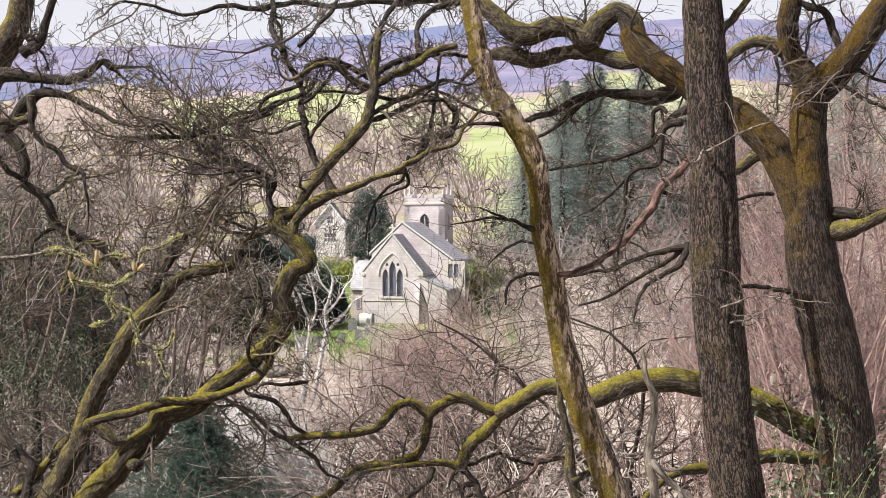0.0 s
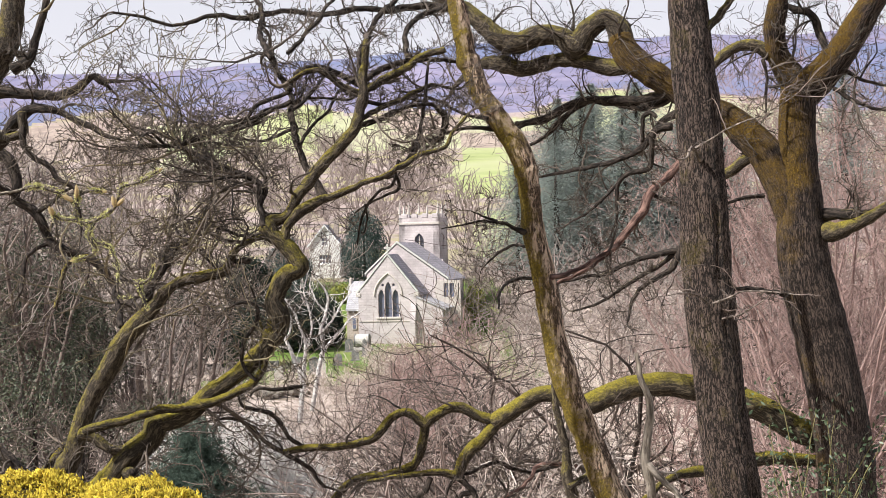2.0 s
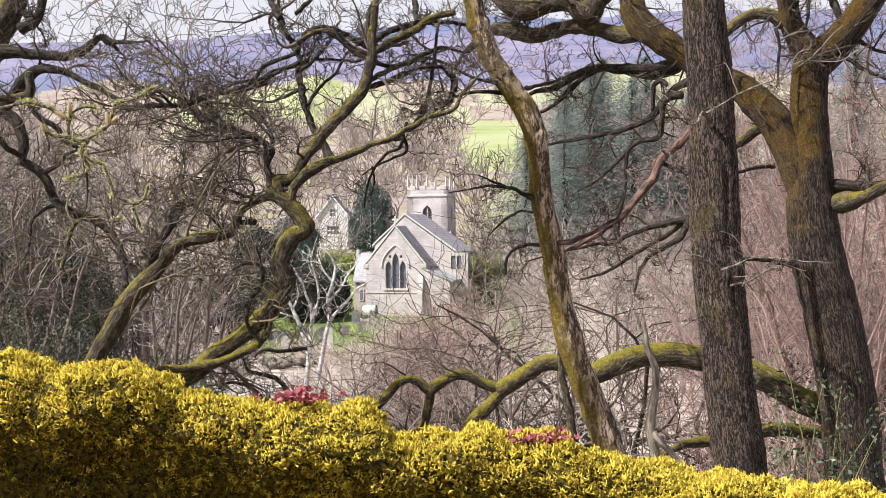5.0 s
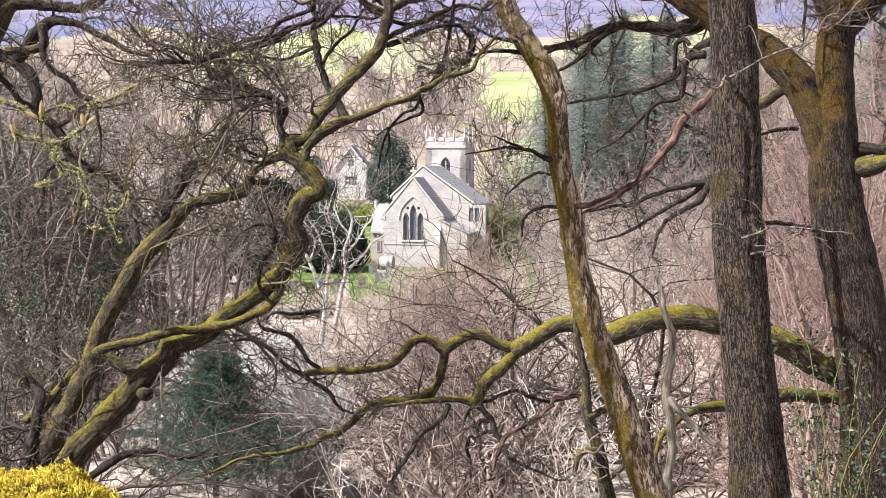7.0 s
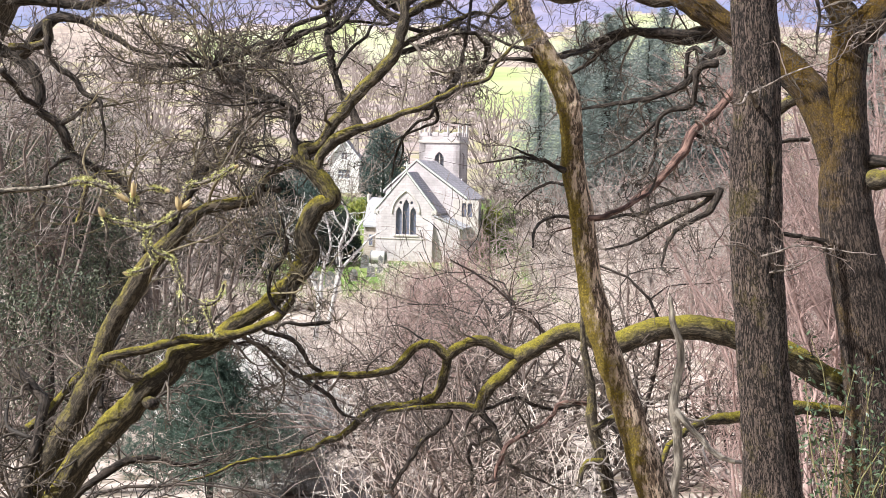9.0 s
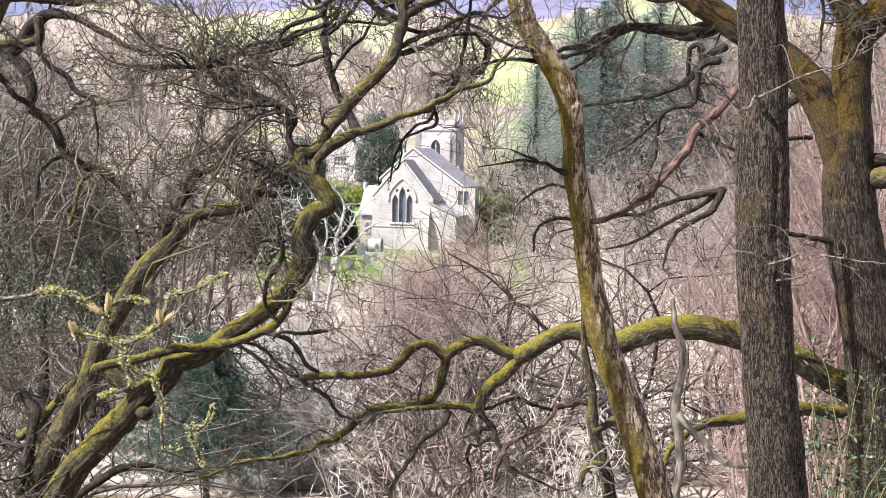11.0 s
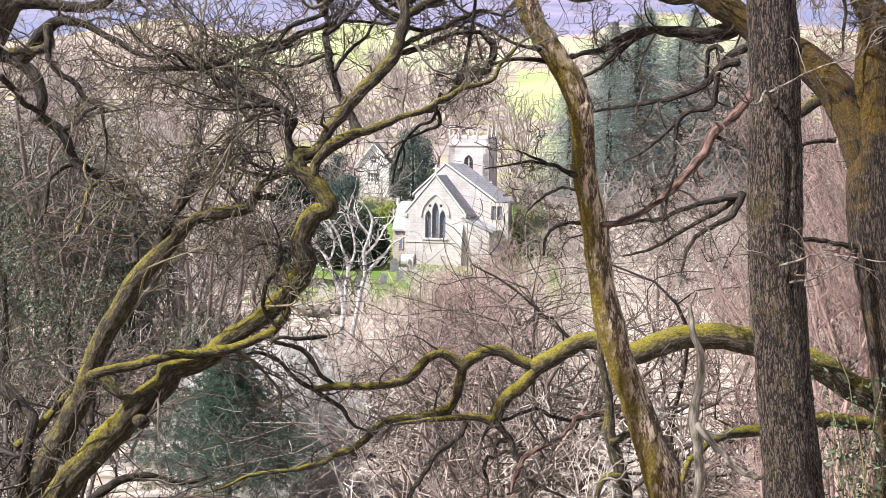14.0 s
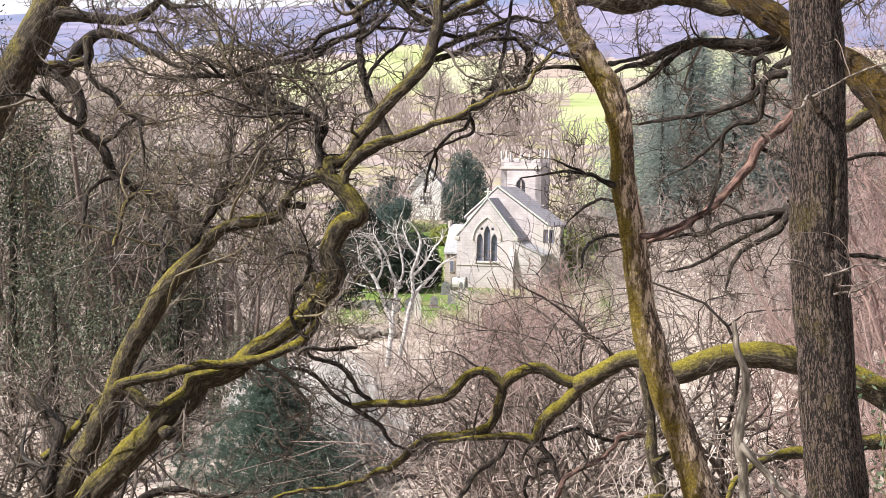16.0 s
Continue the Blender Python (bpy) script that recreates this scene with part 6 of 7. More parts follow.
for i, (x, y, h) in enumerate(((-9.5, 34, 6.5), (-13.2, 40, 8.0), (-11.2, 48, 8.5), (-17.5, 52, 10.0), (-8.2, 45, 5.0))):
    yew("ivy_clad_tree", "ivy-covered dark tree among bare ones", 140 + i, (x, y, gz(x, y)), [(0, 0, h * 0.5, 1.1, 1.1, h * 0.5), (0.8, 0.2, h * 0.75, 0.9, 0.9, h * 0.24), (-0.7, 0, h * 0.62, 0.9, 0.9, h * 0.3)], 5200, 0.052, ivy_leaf)
for i, (x, y, h) in enumerate(((-20.5, 60, 14.5), (-17.2, 56, 13.5), (-15.0, 59, 14.5), (-22.5, 68, 15.0))):
    yew("ivy_clad_tree", "tall ivy-covered tree among bare ones", 150 + i, (x, y, gz(x, y)), [(0, 0, h * 0.42, 1.5, 1.4, h * 0.42), (0.9, 0.2, h * 0.7, 1.2, 1.1, h * 0.24), (-1.0, 0, h * 0.6, 1.2, 1.1, h * 0.28)], 6500, 0.075, ivy_leaf)
yew("ivy_clad_tree", "tall dark ivy-smothered tree at the wood's edge", 171, (-16.4, 45, gz(-16.4, 45)), [(0, 0, 7.5, 1.3, 1.2, 7.2), (-0.9, 0.3, 10.5, 1.1, 1.0, 3.6), (0.8, -0.2, 9.0, 0.9, 0.9, 4.0)], 14000, 0.07, ivy_leaf)
yew("yew_tree", "dark yew between bare trees", 59, (-20, 128, gz(-20, 128)), [(0, 0, 4, 4.0, 3, 3.8), (5, 0, 3.4, 3.4, 3, 3.2)], 6500, 0.28, yew_leaf)


def young_pine(at):
    rng, root = random.Random(61), thing("pine_tree", at)
    tb = Tubes()
    tb.add([(0, 0, -0.5), (0, 0, 2), (0, 0, 4.6)], [0.1, 0.07, 0.02], 7)
    v, f = [], []
    for k in range(520):
        z = 1.35 + 3.15 * rng.random() ** 1.3
        a = rng.uniform(0, 6.28)
        reach = float(np.interp(z, [1.3, 1.9, 2.5, 3.3, 4.5], [2.3, 2.5, 1.8, 1.0, 0.3])) * rng.uniform(0.5, 1.1)
        d = Vector((math.cos(a), math.sin(a), 0.25))
        if k % 5 == 0:
            tb.add([(0, 0, z), tuple(d * reach * 0.4 + Vector((0, 0, z - 0.04))), tuple(d * reach * 0.8 + Vector((0, 0, z + 0.08)))], [0.016, 0.010, 0.004], 4)
        for c in range(13):
            q = 1.05 - 0.8 * rng.random() ** 1.5
            p = d * (reach * q) + Vector((0, 0, z)) + sway(rng) * 0.17
            for _ in range(17):
                e = (d * 0.3 + sway(rng) + Vector((0, 0, 0.4))).normalized() * rng.uniform(0.07, 0.13)
                g = e.cross(sway(rng)).normalized() * 0.0055
                n = len(v)
                v += [p, p + e * 0.6 + g, p + e, p + e * 0.6 - g]
                f.append((n, n + 1, n + 2, n + 3))
    mesh_part("branch_frame", tb.mesh("branch_frame", darkbark), root)
    mesh_part("needles", quick_mesh("needles", np.array([tuple(q) for q in v]), np.array(f), pine_leaf, False), root, "dark green needle tufts", "stuff")
    return tagged(root, "dark green young pine in the thicket", "conifer")


young_pine((-4.6, 30, -7.2))


def drooping_bush(at, height, width):
    """Arching stems hung with pale downward strands."""
    rng, root = random.Random(68), thing("bare_shrub", at)
    strands = Tubes()
    for s in range(16):
        a, tb = rng.uniform(0, 6.28), Tubes()
        r = width * rng.uniform(0.2, 1.0)
        h = height * (1.05 - 0.45 * (r / width) ** 2) * rng.uniform(0.85, 1.0)
        q = [Vector((math.cos(a) * r * k, math.sin(a) * r * k * 0.8, h * (1 - (1 - k) ** 2.2))) for k in np.linspace(0, 1, 8)]
        tb.add([tuple(p) for p in q], np.linspace(0.025, 0.008, 8), 4)
        mesh_part("stem", tb.mesh("stem", twig_pale), root)
        for k in range(250):
            c = q[rng.randint(3, 7)] + sway(rng) * 0.22
            d = Vector((rng.gauss(0, 0.6), rng.gauss(0, 0.6), rng.uniform(0.0, 0.6)))
            pts = [c]
            for j in range(5):
                d = (d + sway(rng) * 0.22 + Vector((0, 0, -0.42))).normalized()
                pts.append(pts[-1] + d * rng.uniform(0.09, 0.2))
            strands.add([tuple(p) for p in pts], [0.008, 0.008, 0.0075, 0.007, 0.006, 0.005], 3)
    mesh_part("twig_crown", strands.mesh("twig_crown", twig_pale), root, "hanging whitish strands", "stuff")
    return tagged(root, "whitish bush hung with drooping dry strands", "shrub", "thicket on the slope")


drooping_bush((-3.55, 32.6, ground_z(-3.55, 32.6)), -2.95 - ground_z(-3.55, 32.6), 1.4)

# ---- the church ----
def church(at, rz):
    c = thing("church", at, rz)
    hw, ev, ap, ln = 3.42, 5.85, 10.05, 5.2
    # chancel
    lights = [lancet(-0.72, 3.1, 0.36, 2.3, 0.85), lancet(0.12, 3.1, 0.40, 2.9, 1.15), lancet(0.96, 3.1, 0.36, 2.3, 0.85)]
    eyes = [[(x0 + 0.17 * math.cos(a), 6.75 + 0.17 * math.sin(a)) for a in np.linspace(0, 2 * math.pi, 10, endpoint=False)] for x0 in (-0.52, 0.76)]
    gable = part("east_wall", wall_bm([(-hw, -1.2), (hw, -1.2), (hw, ev), (0.1, ap), (-hw, ev)], lights + eyes, 0, 0.6), ashlar, c, "pale coursed stone gable wall")
    for cx, top in ((-0.72, 6.4), (0.12, 7.4), (0.96, 6.4)):
        part("pane", box_bm(cx - 0.5, cx + 0.5, 0.3, 0.34, 3.0, top), glass, gable, "dark leaded glass")
        for k in range(5):
            part("glazing_bar", box_bm(cx - 0.4, cx + 0.4, 0.27, 0.295, 3.5 + k * 0.55, 3.53 + k * 0.55), grave_grey, gable)
    for x0 in (-0.52, 0.76):
        part("pane", box_bm(x0 - 0.25, x0 + 0.25, 0.3, 0.34, 6.5, 7.0), glass, gable, "small dark round light")
    part("sill", box_bm(-1.35, 1.6, -0.12, 0.1, 2.86, 3.06, 0.03), dressed, gable)
    part("string_course", box_bm(-hw + 0.02, hw - 0.02, -0.07, 0.02, 2.55, 2.68, 0.02), dressed, gable)
    hood = Tubes()
    pts = lancet(0.12, 4.9, 1.62, 0.6, 2.6, 12)[2:]
    hood.add([(x, -0.03, z) for x, z in pts], [0.11] * len(pts), 6, turn=True)
    mesh_part("hood_mould", hood.mesh("hood_mould", dressed), gable)
    for s in (-1, 1):
        part("side_wall", box_bm(s * hw - 0.3 if s > 0 else -hw, hw if s > 0 else -hw + 0.3, 0.6, ln, -1.2, ev - 0.03), rubble, c)
        a, b = (s * (hw + 0.35), ev - 0.35), (0.1, ap + 0.02)
        part("roof", prism_bm([a, b, (0.1, ap + 0.22), (s * (hw + 0.35), ev - 0.13)], "y", 0.35, ln), slate, c, "dark grey slate roof slope")
        part("coping", prism_bm([(s * (hw + 0.2), ev - 0.15), (0.1, ap + 0.12), (0.1, ap + 0.33), (s * (hw + 0.3), ev + 0.04)], "y", -0.08, 0.34), verdigris, gable, "lichened pale gable coping")
        part("kneeler", box_bm(s * hw - 0.3, s * hw + 0.3, -0.1, 0.5, ev - 0.45, ev + 0.02, 0.05), dressed, gable)
        part("buttress", prism_bm([(-0.75, -1.2), (0.0, -1.2), (0.0, 4.6), (-0.2, 4.3), (-0.75, 2.4)], "x", s * (hw - 0.35) - 0.3, s * (hw - 0.35) + 0.3), ashlar, c) if s > 0 else None
    part("gutter", box_bm(hw + 0.25, hw + 0.4, 0.4, ln, ev - 0.5, ev - 0.36), grave_grey, c)
    cross = part("gable_cross", box_bm(0.02, 0.18, 0.05, 0.21, ap + 0.3, ap + 1.35, 0.02), verdigris, gable, "stone cross on the gable")
    part("cross_arm", box_bm(-0.28, 0.48, 0.06, 0.2, ap + 0.85, ap + 1.02, 0.02), verdigris, cross)
    # nave, wider and lower pitched, behind the chancel
    nw, ne, na, n0, n1 = 5.9, 7.15, 11.4, ln, ln + 10.5
    nl, nle = 3.7, 7.9
    part("nave_east_wall", wall_bm([(-nl, -1), (nw, -1), (nw, ne), (0, na), (-nl, nle)], [], n0, n0 + 0.6), ashlar, c, "pale nave gable wall")
    for s, w, e in ((-1, nl, nle), (1, nw, ne)):
        part("nave_side_wall", box_bm(min(s * w, s * (w - 0.5)), max(s * w, s * (w - 0.5)), n0 + 0.6, n1, -1, e - 0.05), ashlar, c)
        part("nave_roof", prism_bm([(s * (w + 0.4), e - 0.25), (0, na + 0.02), (0, na + 0.26), (s * (w + 0.4), e - 0.01)], "y", n0 + 0.3, n1 + 0.1), slate, c, "dark slate nave roof slope")
        part("nave_coping", prism_bm([(s * (w + 0.3), e - 0.04), (0, na + 0.15), (0, na + 0.36), (s * (w + 0.3), e + 0.17)], "y", n0 - 0.08, n0 + 0.29), verdigris, c)
    # window bay at the nave's corner
    bay = part("aisle_wall", wall_bm([(4.6, 2.2), (7.6, 2.2), (7.6, 7.05), (4.6, 7.05)], [[(5.6, 5.1), (6.15, 5.1), (6.15, 6.7), (5.6, 6.7)], [(6.3, 5.1), (6.85, 5.1), (6.85, 6.7), (6.3, 6.7)]], n0 - 0.35, n0 - 0.003), dressed, c)
    part("pane", box_bm(5.5, 6.95, n0 - 0.15, n0 - 0.12, 5.0, 6.8), glass, bay, "dark two-light window")
    # side chapel with a lean-to roof
    part("chapel_wall", prism_bm([(hw + 0.003, -1.2), (6.4, -1.2), (6.4, 3.93), (hw + 0.003, 5.21)], "y", 0.03, n0 - 0.36), ashlar, c)
    part("chapel_roof", prism_bm([(hw + 0.004, 5.25), (6.8, 3.8), (6.8, 4.0), (hw + 0.004, 5.45)], "y", -0.1, n0 - 0.37), slate_light, c, "pale grey lean-to roof")
    # vestry, its roof falling towards the graves
    part("vestry_wall", box_bm(-5.3, -hw - 0.01, 1.6, 6.0, -1.2, 3.9), rubble, c, "darker rubble vestry wall")
    part("vestry_roof", prism_bm([(1.3, 3.75), (3.8, 6.9), (6.3, 3.75), (6.3, 3.95), (3.8, 7.15), (1.3, 3.95)], "x", -5.35, -hw + 0.0), slate_light, c, "pale grey slate vestry roof")
    part("vestry_gable", prism_bm([(1.6, 3.9), (6.0, 3.9), (3.8, 6.85)], "x", -5.3, -5.0), rubble, c)
    part("vestry_coping", box_bm(-5.5, -5.2, 3.5, 4.1, 6.6, 7.5, 0.04), dressed, c)
    vw = part("vestry_window", box_bm(-4.7, -4.1, 1.5, 1.61, 1.6, 3.0), dressed, c, "small square window with stone frame")
    part("pane", box_bm(-4.6, -4.2, 1.48, 1.495, 1.7, 2.9), glass, vw)
    # tower
    tw, t0, th, TX = 2.6, n1, 14.0, 0.4
    tz = th + 1.3
    for side in range(4):
        rot = Matrix.Translation((TX, t0 + tw, 0)) @ Matrix.Rotation(side * math.pi / 2, 4, "Z")
        bm = wall_bm([(-tw, -1), (tw, -1), (tw, th), (-tw, th)], [lancet(-0.02, 10.75, 0.6, 1.15, 0.9)], -tw, -tw + 0.8)
        bm.transform(rot)
        w = part("tower_wall", bm, ashlar, c, "pale squared stone tower wall")
        for nm, args, mt in (("pane", (-0.8, 0.8, -tw + 0.5, -tw + 0.54, 10.5, 12.9), glass), ("mullion", (-0.09, 0.05, -tw + 0.2, -tw + 0.4, 10.6, 12.5), dressed)):
            bm = box_bm(*args)
            bm.transform(rot)
            part(nm, bm, mt, w)
        for k in range(6):
            bm = box_bm(-0.62, 0.6, -tw + 0.3, -tw + 0.48, 10.8 + k * 0.28, 10.88 + k * 0.28)
            bm.transform(rot)
            part("louvre", bm, grave_grey, w)
        bm = box_bm(-tw - 0.14, tw + 0.14, -tw - 0.14, -tw + 0.1, th - 0.1, th + 0.2, 0.04)
        bm.transform(rot)
        part("string_course", bm, dressed, w)
        bm = box_bm(-tw, tw, -tw, -tw + 0.4, th + 0.2, th + 0.75)
        bm.transform(rot)
        part("parapet", bm, ashlar, w)
        for k in range(4):
            x0 = -tw + 0.35 + k * 1.32
            bm = box_bm(x0, x0 + 0.75, -tw - 0.04, -tw + 0.42, th + 0.752, tz, 0.05)
            bm.transform(rot)
            part("merlon", bm, ashlar, w)
        for px_, hh in ((-tw + 0.12, 1.5), (0.0, 1.2)):
            bm = bmesh.new()
            bmesh.ops.create_cone(bm, segments=4, radius1=0.2, radius2=0.04, depth=hh, cap_ends=True)
            bm.transform(rot @ Matrix.Translation((px_, -tw + 0.14, tz + hh / 2 + 0.002)))
            part("pinnacle", bm, dressed, w, "small weathered pinnacle")
    part("tower_roof", box_bm(TX - tw + 0.4, TX + tw - 0.4, t0 + 0.4, t0 + 2 * tw - 0.4, th - 0.2, th + 0.1), slate, c)
    for s in (-1, 1):
        part("tower_buttress", prism_bm([(t0 - 0.7, -1), (t0 + 0.3, -1), (t0 + 0.3, 9.6), (t0 - 0.15, 9.0), (t0 - 0.7, 5.0)], "x", TX + s * tw - 0.35, TX + s * tw + 0.35), ashlar, c)
    return tagged(c, "pale stone parish church with a battlemented tower and slate roofs", "church")


church((-0.1, 145, -8.9), -14)


# ---- the house behind ----
def house(at, rz):
    h = thing("house", at, rz)
    spots = ((-0.95, 2.0, 1.9, 1.4), (-0.5, 4.75, 1.0, 1.2))
    holes = [[(x, z), (x + w, z), (x + w, z + t), (x, z + t)] for x, z, w, t in spots]
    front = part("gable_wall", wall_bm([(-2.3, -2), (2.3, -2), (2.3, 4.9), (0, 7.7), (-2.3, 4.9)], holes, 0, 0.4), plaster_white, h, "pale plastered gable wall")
    for x, z, w, t in spots:
        win = part("window", box_bm(x - 0.1, x + w + 0.1, -0.08, 0.03, z - 0.16, z - 0.003), paint_white, front, "white many-paned window")
        part("pane", box_bm(x, x + w, 0.22, 0.25, z, z + t), glass, win)
        for k in range(5 if w > 1.5 else 3):
            step = (w - 0.09) / (4 if w > 1.5 else 2)
            part("glazing_bar", box_bm(x + k * step, x + k * step + 0.09, 0.12, 0.21, z, z + t), paint_white, win)
        for k in range(3):
            part("glazing_bar", box_bm(x, x + w, 0.08, 0.118, z + k * (t - 0.09) / 2, z + k * (t - 0.09) / 2 + 0.09), paint_white, win)
    for s in (-1, 1):
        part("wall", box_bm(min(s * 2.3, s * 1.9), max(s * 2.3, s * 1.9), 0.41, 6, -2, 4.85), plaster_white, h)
        part("roof", prism_bm([(s * 2.6, 4.55), (0, 7.72), (0, 7.95), (s * 2.6, 4.78)], "y", -0.25, 6.2), slate, h, "grey slate roof slope")
        part("bargeboard", prism_bm([(s * 2.62, 4.4), (0, 7.6), (0, 7.9), (s * 2.62, 4.7)], "y", -0.31, -0.26), paint_white, h, "white bargeboard under the gable")
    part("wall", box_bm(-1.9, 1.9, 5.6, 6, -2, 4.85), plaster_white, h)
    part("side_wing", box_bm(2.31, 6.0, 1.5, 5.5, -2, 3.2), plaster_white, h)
    part("side_roof", prism_bm([(1.2, 3.1), (3.5, 4.9), (5.8, 3.1), (5.8, 3.3), (3.5, 5.15), (1.2, 3.3)], "x", 2.35, 6.2), tile_red, h, "weathered brown-grey tile roof")
    part("chimney", box_bm(1.0, 1.7, 3.8, 4.5, 5.9, 8.6, 0.04), rubble, h)
    return tagged(h, "pale plastered gabled house with white windows behind trees", "house")


house((-9.3, 190, -1.9), -4)


# ---- the churchyard ----
def headstone(x, y, w, h, mat, label, shape="round", rz=0.0, tilt=0.0):
    g = thing("gravestone", (x, y, ground_z(x, y)), rz)
    g.rotation_euler[1] = tilt
    if shape == "round":
        pts = [(-w / 2, -0.25), (w / 2, -0.25), (w / 2, h - w / 2)] + [(w / 2 * math.cos(a), h - w / 2 + w / 2 * math.sin(a)) for a in np.linspace(0.2, math.pi - 0.2, 8)] + [(-w / 2, h - w / 2)]
    elif shape == "square":
        pts = [(-w / 2, -0.25), (w / 2, -0.25), (w / 2, h), (-w / 2, h)]
    else:
        pts = [(-w / 2, -0.25), (w / 2, -0.25), (w * 0.32, h * 0.85), (0, h), (-w * 0.32, h * 0.85)]
    part("slab", prism_bm(pts, "y", -0.07, 0.07), mat, g)
    part("plinth", box_bm(-w * 0.65, w * 0.65, -0.2, 0.2, -0.25, 0.1, 0.03), mat, g)
    return tagged(g, label, "gravestone", "gravestones in the churchyard")


rng = random.Random(9)
headstone(-4.35, 138, 0.95, 1.45, grave_grey, "grey round-topped gravestone on the grass")
headstone(-8.9, 124, 1.3, 1.5, grave_grey, "dark broad gravestone on the grass", "square")
headstone(-7.2, 122, 1.0, 1.7, grave_grey, "dark round-topped gravestone on the grass", "round", 8)
headstone(-6.3, 119, 0.8, 2.6, grave_pale, "pale tapering monument on the grass", "spire")
headstone(-5.2, 128, 0.8, 1.2, grave_grey, "small dark gravestone on the grass", "round", -6, 0.06)
headstone(-10.2, 118, 0.9, 1.3, grave_pale, "pale leaning gravestone on rough grass", "round", 5, -0.08)
headstone(-7.6, 140, 1.1, 2.3, grave_grey, "tall dark gravestone near the vestry", "square")
headstone(-6.4, 145, 0.9, 2.0, grave_grey, "dark gravestone by the path", "square", 4)
headstone(-2.6, 134, 0.7, 1.9, grave_grey, "dark pointed gravestone near the chancel", "spire")
headstone(-3.5, 131, 0.8, 1.1, grave_grey, "small grey gravestone near the chancel", "round")
headstone(-11.6, 126, 1.4, 1.0, grave_grey, "low dark block gravestone", "square")
tomb = thing("chest_tomb", (-2.9, 139, ground_z(-2.9, 139)), -10)
part("base", box_bm(-1.1, 1.1, -0.5, 0.5, -0.2, 0.35, 0.04), grave_pale, tomb)
barrel = bmesh.new()
bmesh.ops.create_cone(barrel, segments=16, radius1=0.72, radius2=0.72, depth=1.5, cap_ends=True)
barrel.transform(Matrix.Translation((0, 0, 1.05)) @ Matrix.Rotation(math.pi / 2, 4, "Y"))
part("barrel", barrel, grave_pale, tomb, "rounded pale stone top")
for x in (-0.78, 0.74):
    ring = bmesh.new()
    bmesh.ops.create_cone(ring, segments=16, radius1=0.78, radius2=0.78, depth=0.1, cap_ends=True)
    ring.transform(Matrix.Translation((x, 0, 1.05)) @ Matrix.Rotation(math.pi / 2, 4, "Y"))
    part("end_ring", ring, grave_grey, tomb)
tagged(tomb, "barrel-topped pale stone tomb near the chancel", "tomb")
rub = thing("stone_heap", (-9.3, 104, ground_z(-9.3, 104)))
rng = random.Random(91)
for k in range(16):
    s = rng.uniform(0.25, 0.6)
    x, y = rng.gauss(0, 1.2), rng.gauss(0, 0.6)
    bm = box_bm(-s, s, -s * 0.7, s * 0.7, -s * 0.5, s * 0.5, 0.08)
    bm.transform(Matrix.Translation((x, y, s * 0.45 + 0.25 * rng.random())) @ Euler((rng.gauss(0, 0.3), rng.gauss(0, 0.3), rng.uniform(0, 3))).to_matrix().to_4x4())
    part("stone", bm, wall_stone, rub)
tagged(rub, "heap of tumbled grey-brown stones below the churchyard", "stones")


# ---- far woods and hedges on the slope behind ----
def far_wood(label, seed, spots, height, mat, thin=1.0, stems=4):
    """Many small bare crowns, joined."""
    rng = random.Random(seed)
    base = Tubes()
    for s in range(stems):
        grow(base, rng, Vector((0, 0, 0)), Vector((rng.gauss(0, 0.3), rng.gauss(0, 0.3), 1)).normalized(), rng.uniform(0.6, 0.9), 0.0119 * thin, 1, 0.2, 0.06, 1.7, 0.008 * thin)
    v0, f0 = np.concatenate(base.v), np.concatenate(base.f)
    vs, fs = [], []
    for i, (x, y) in enumerate(spots):
        a, s = rng.uniform(0, 6.28), height * rng.uniform(0.7, 1.25)
        ca, sa = math.cos(a), math.sin(a)
        q = np.c_[v0[:, 0] * ca - v0[:, 1] * sa, v0[:, 0] * sa + v0[:, 1] * ca, v0[:, 2]] * (s, s, s) + (x, y, ground_z(x, y) - 0.3)
        vs.append(q)
        fs.append(f0 + i * len(v0))
    return tagged(new("far_wood", quick_mesh("far_wood", np.concatenate(vs), np.concatenate(fs), mat)), label, "woodland", kind="stuff")


rng = random.Random(15)
spots = []
for k in range(620):
    y = rng.uniform(198, 540)
    spots.append((rng.uniform(-0.42, 0.42) * y, y))
spots = [(x, y) for x, y in spots if field_slot(x, y) == 5]
side = [(rng.uniform(7.5, 48), rng.uniform(104, 176)) for k in range(62)] + [(rng.uniform(-52, -18), rng.uniform(100, 176)) for k in range(30)] + [(-15.5 + 1.15 * k, 174 + 5 * (k * 0.618 % 1.0)) for k in range(8) if k != 4]
far_wood("leafless grey-pink wood round the churchyard", 84, side, 9.0, twig_round, 0.45, 8)
far_wood("pinkish-brown leafless wood on the valley side", 81, spots, 11.0, twig_far)
scrub = [(rng.uniform(-0.14, 0.07) * y, y) for y in [112 - 58 * rng.random() ** 1.4 for k in range(230)]] + [(rng.uniform(4.6, 17), rng.uniform(112, 142)) for k in range(70)]
far_wood("low leafless pinkish scrub below the churchyard", 85, [(x, y) for x, y in scrub if abs(x + 9.3) > 2.5 or y > 104], 2.1, twig_pink)
spots = []
for k in range(150):
    y = rng.uniform(540, 760)
    if rng.random() < 0.5:
        spots.append((rng.randint(-6, 6) / 16.0 * y + rng.gauss(0, 3), y))
    else:
        y = rng.choice((545, 645)) + rng.gauss(0, 4)
        spots.append((rng.uniform(-0.42, 0.42) * y, y))
far_wood("leafless hedgerow trees between the fields", 82, spots, 7.5, twig_far)
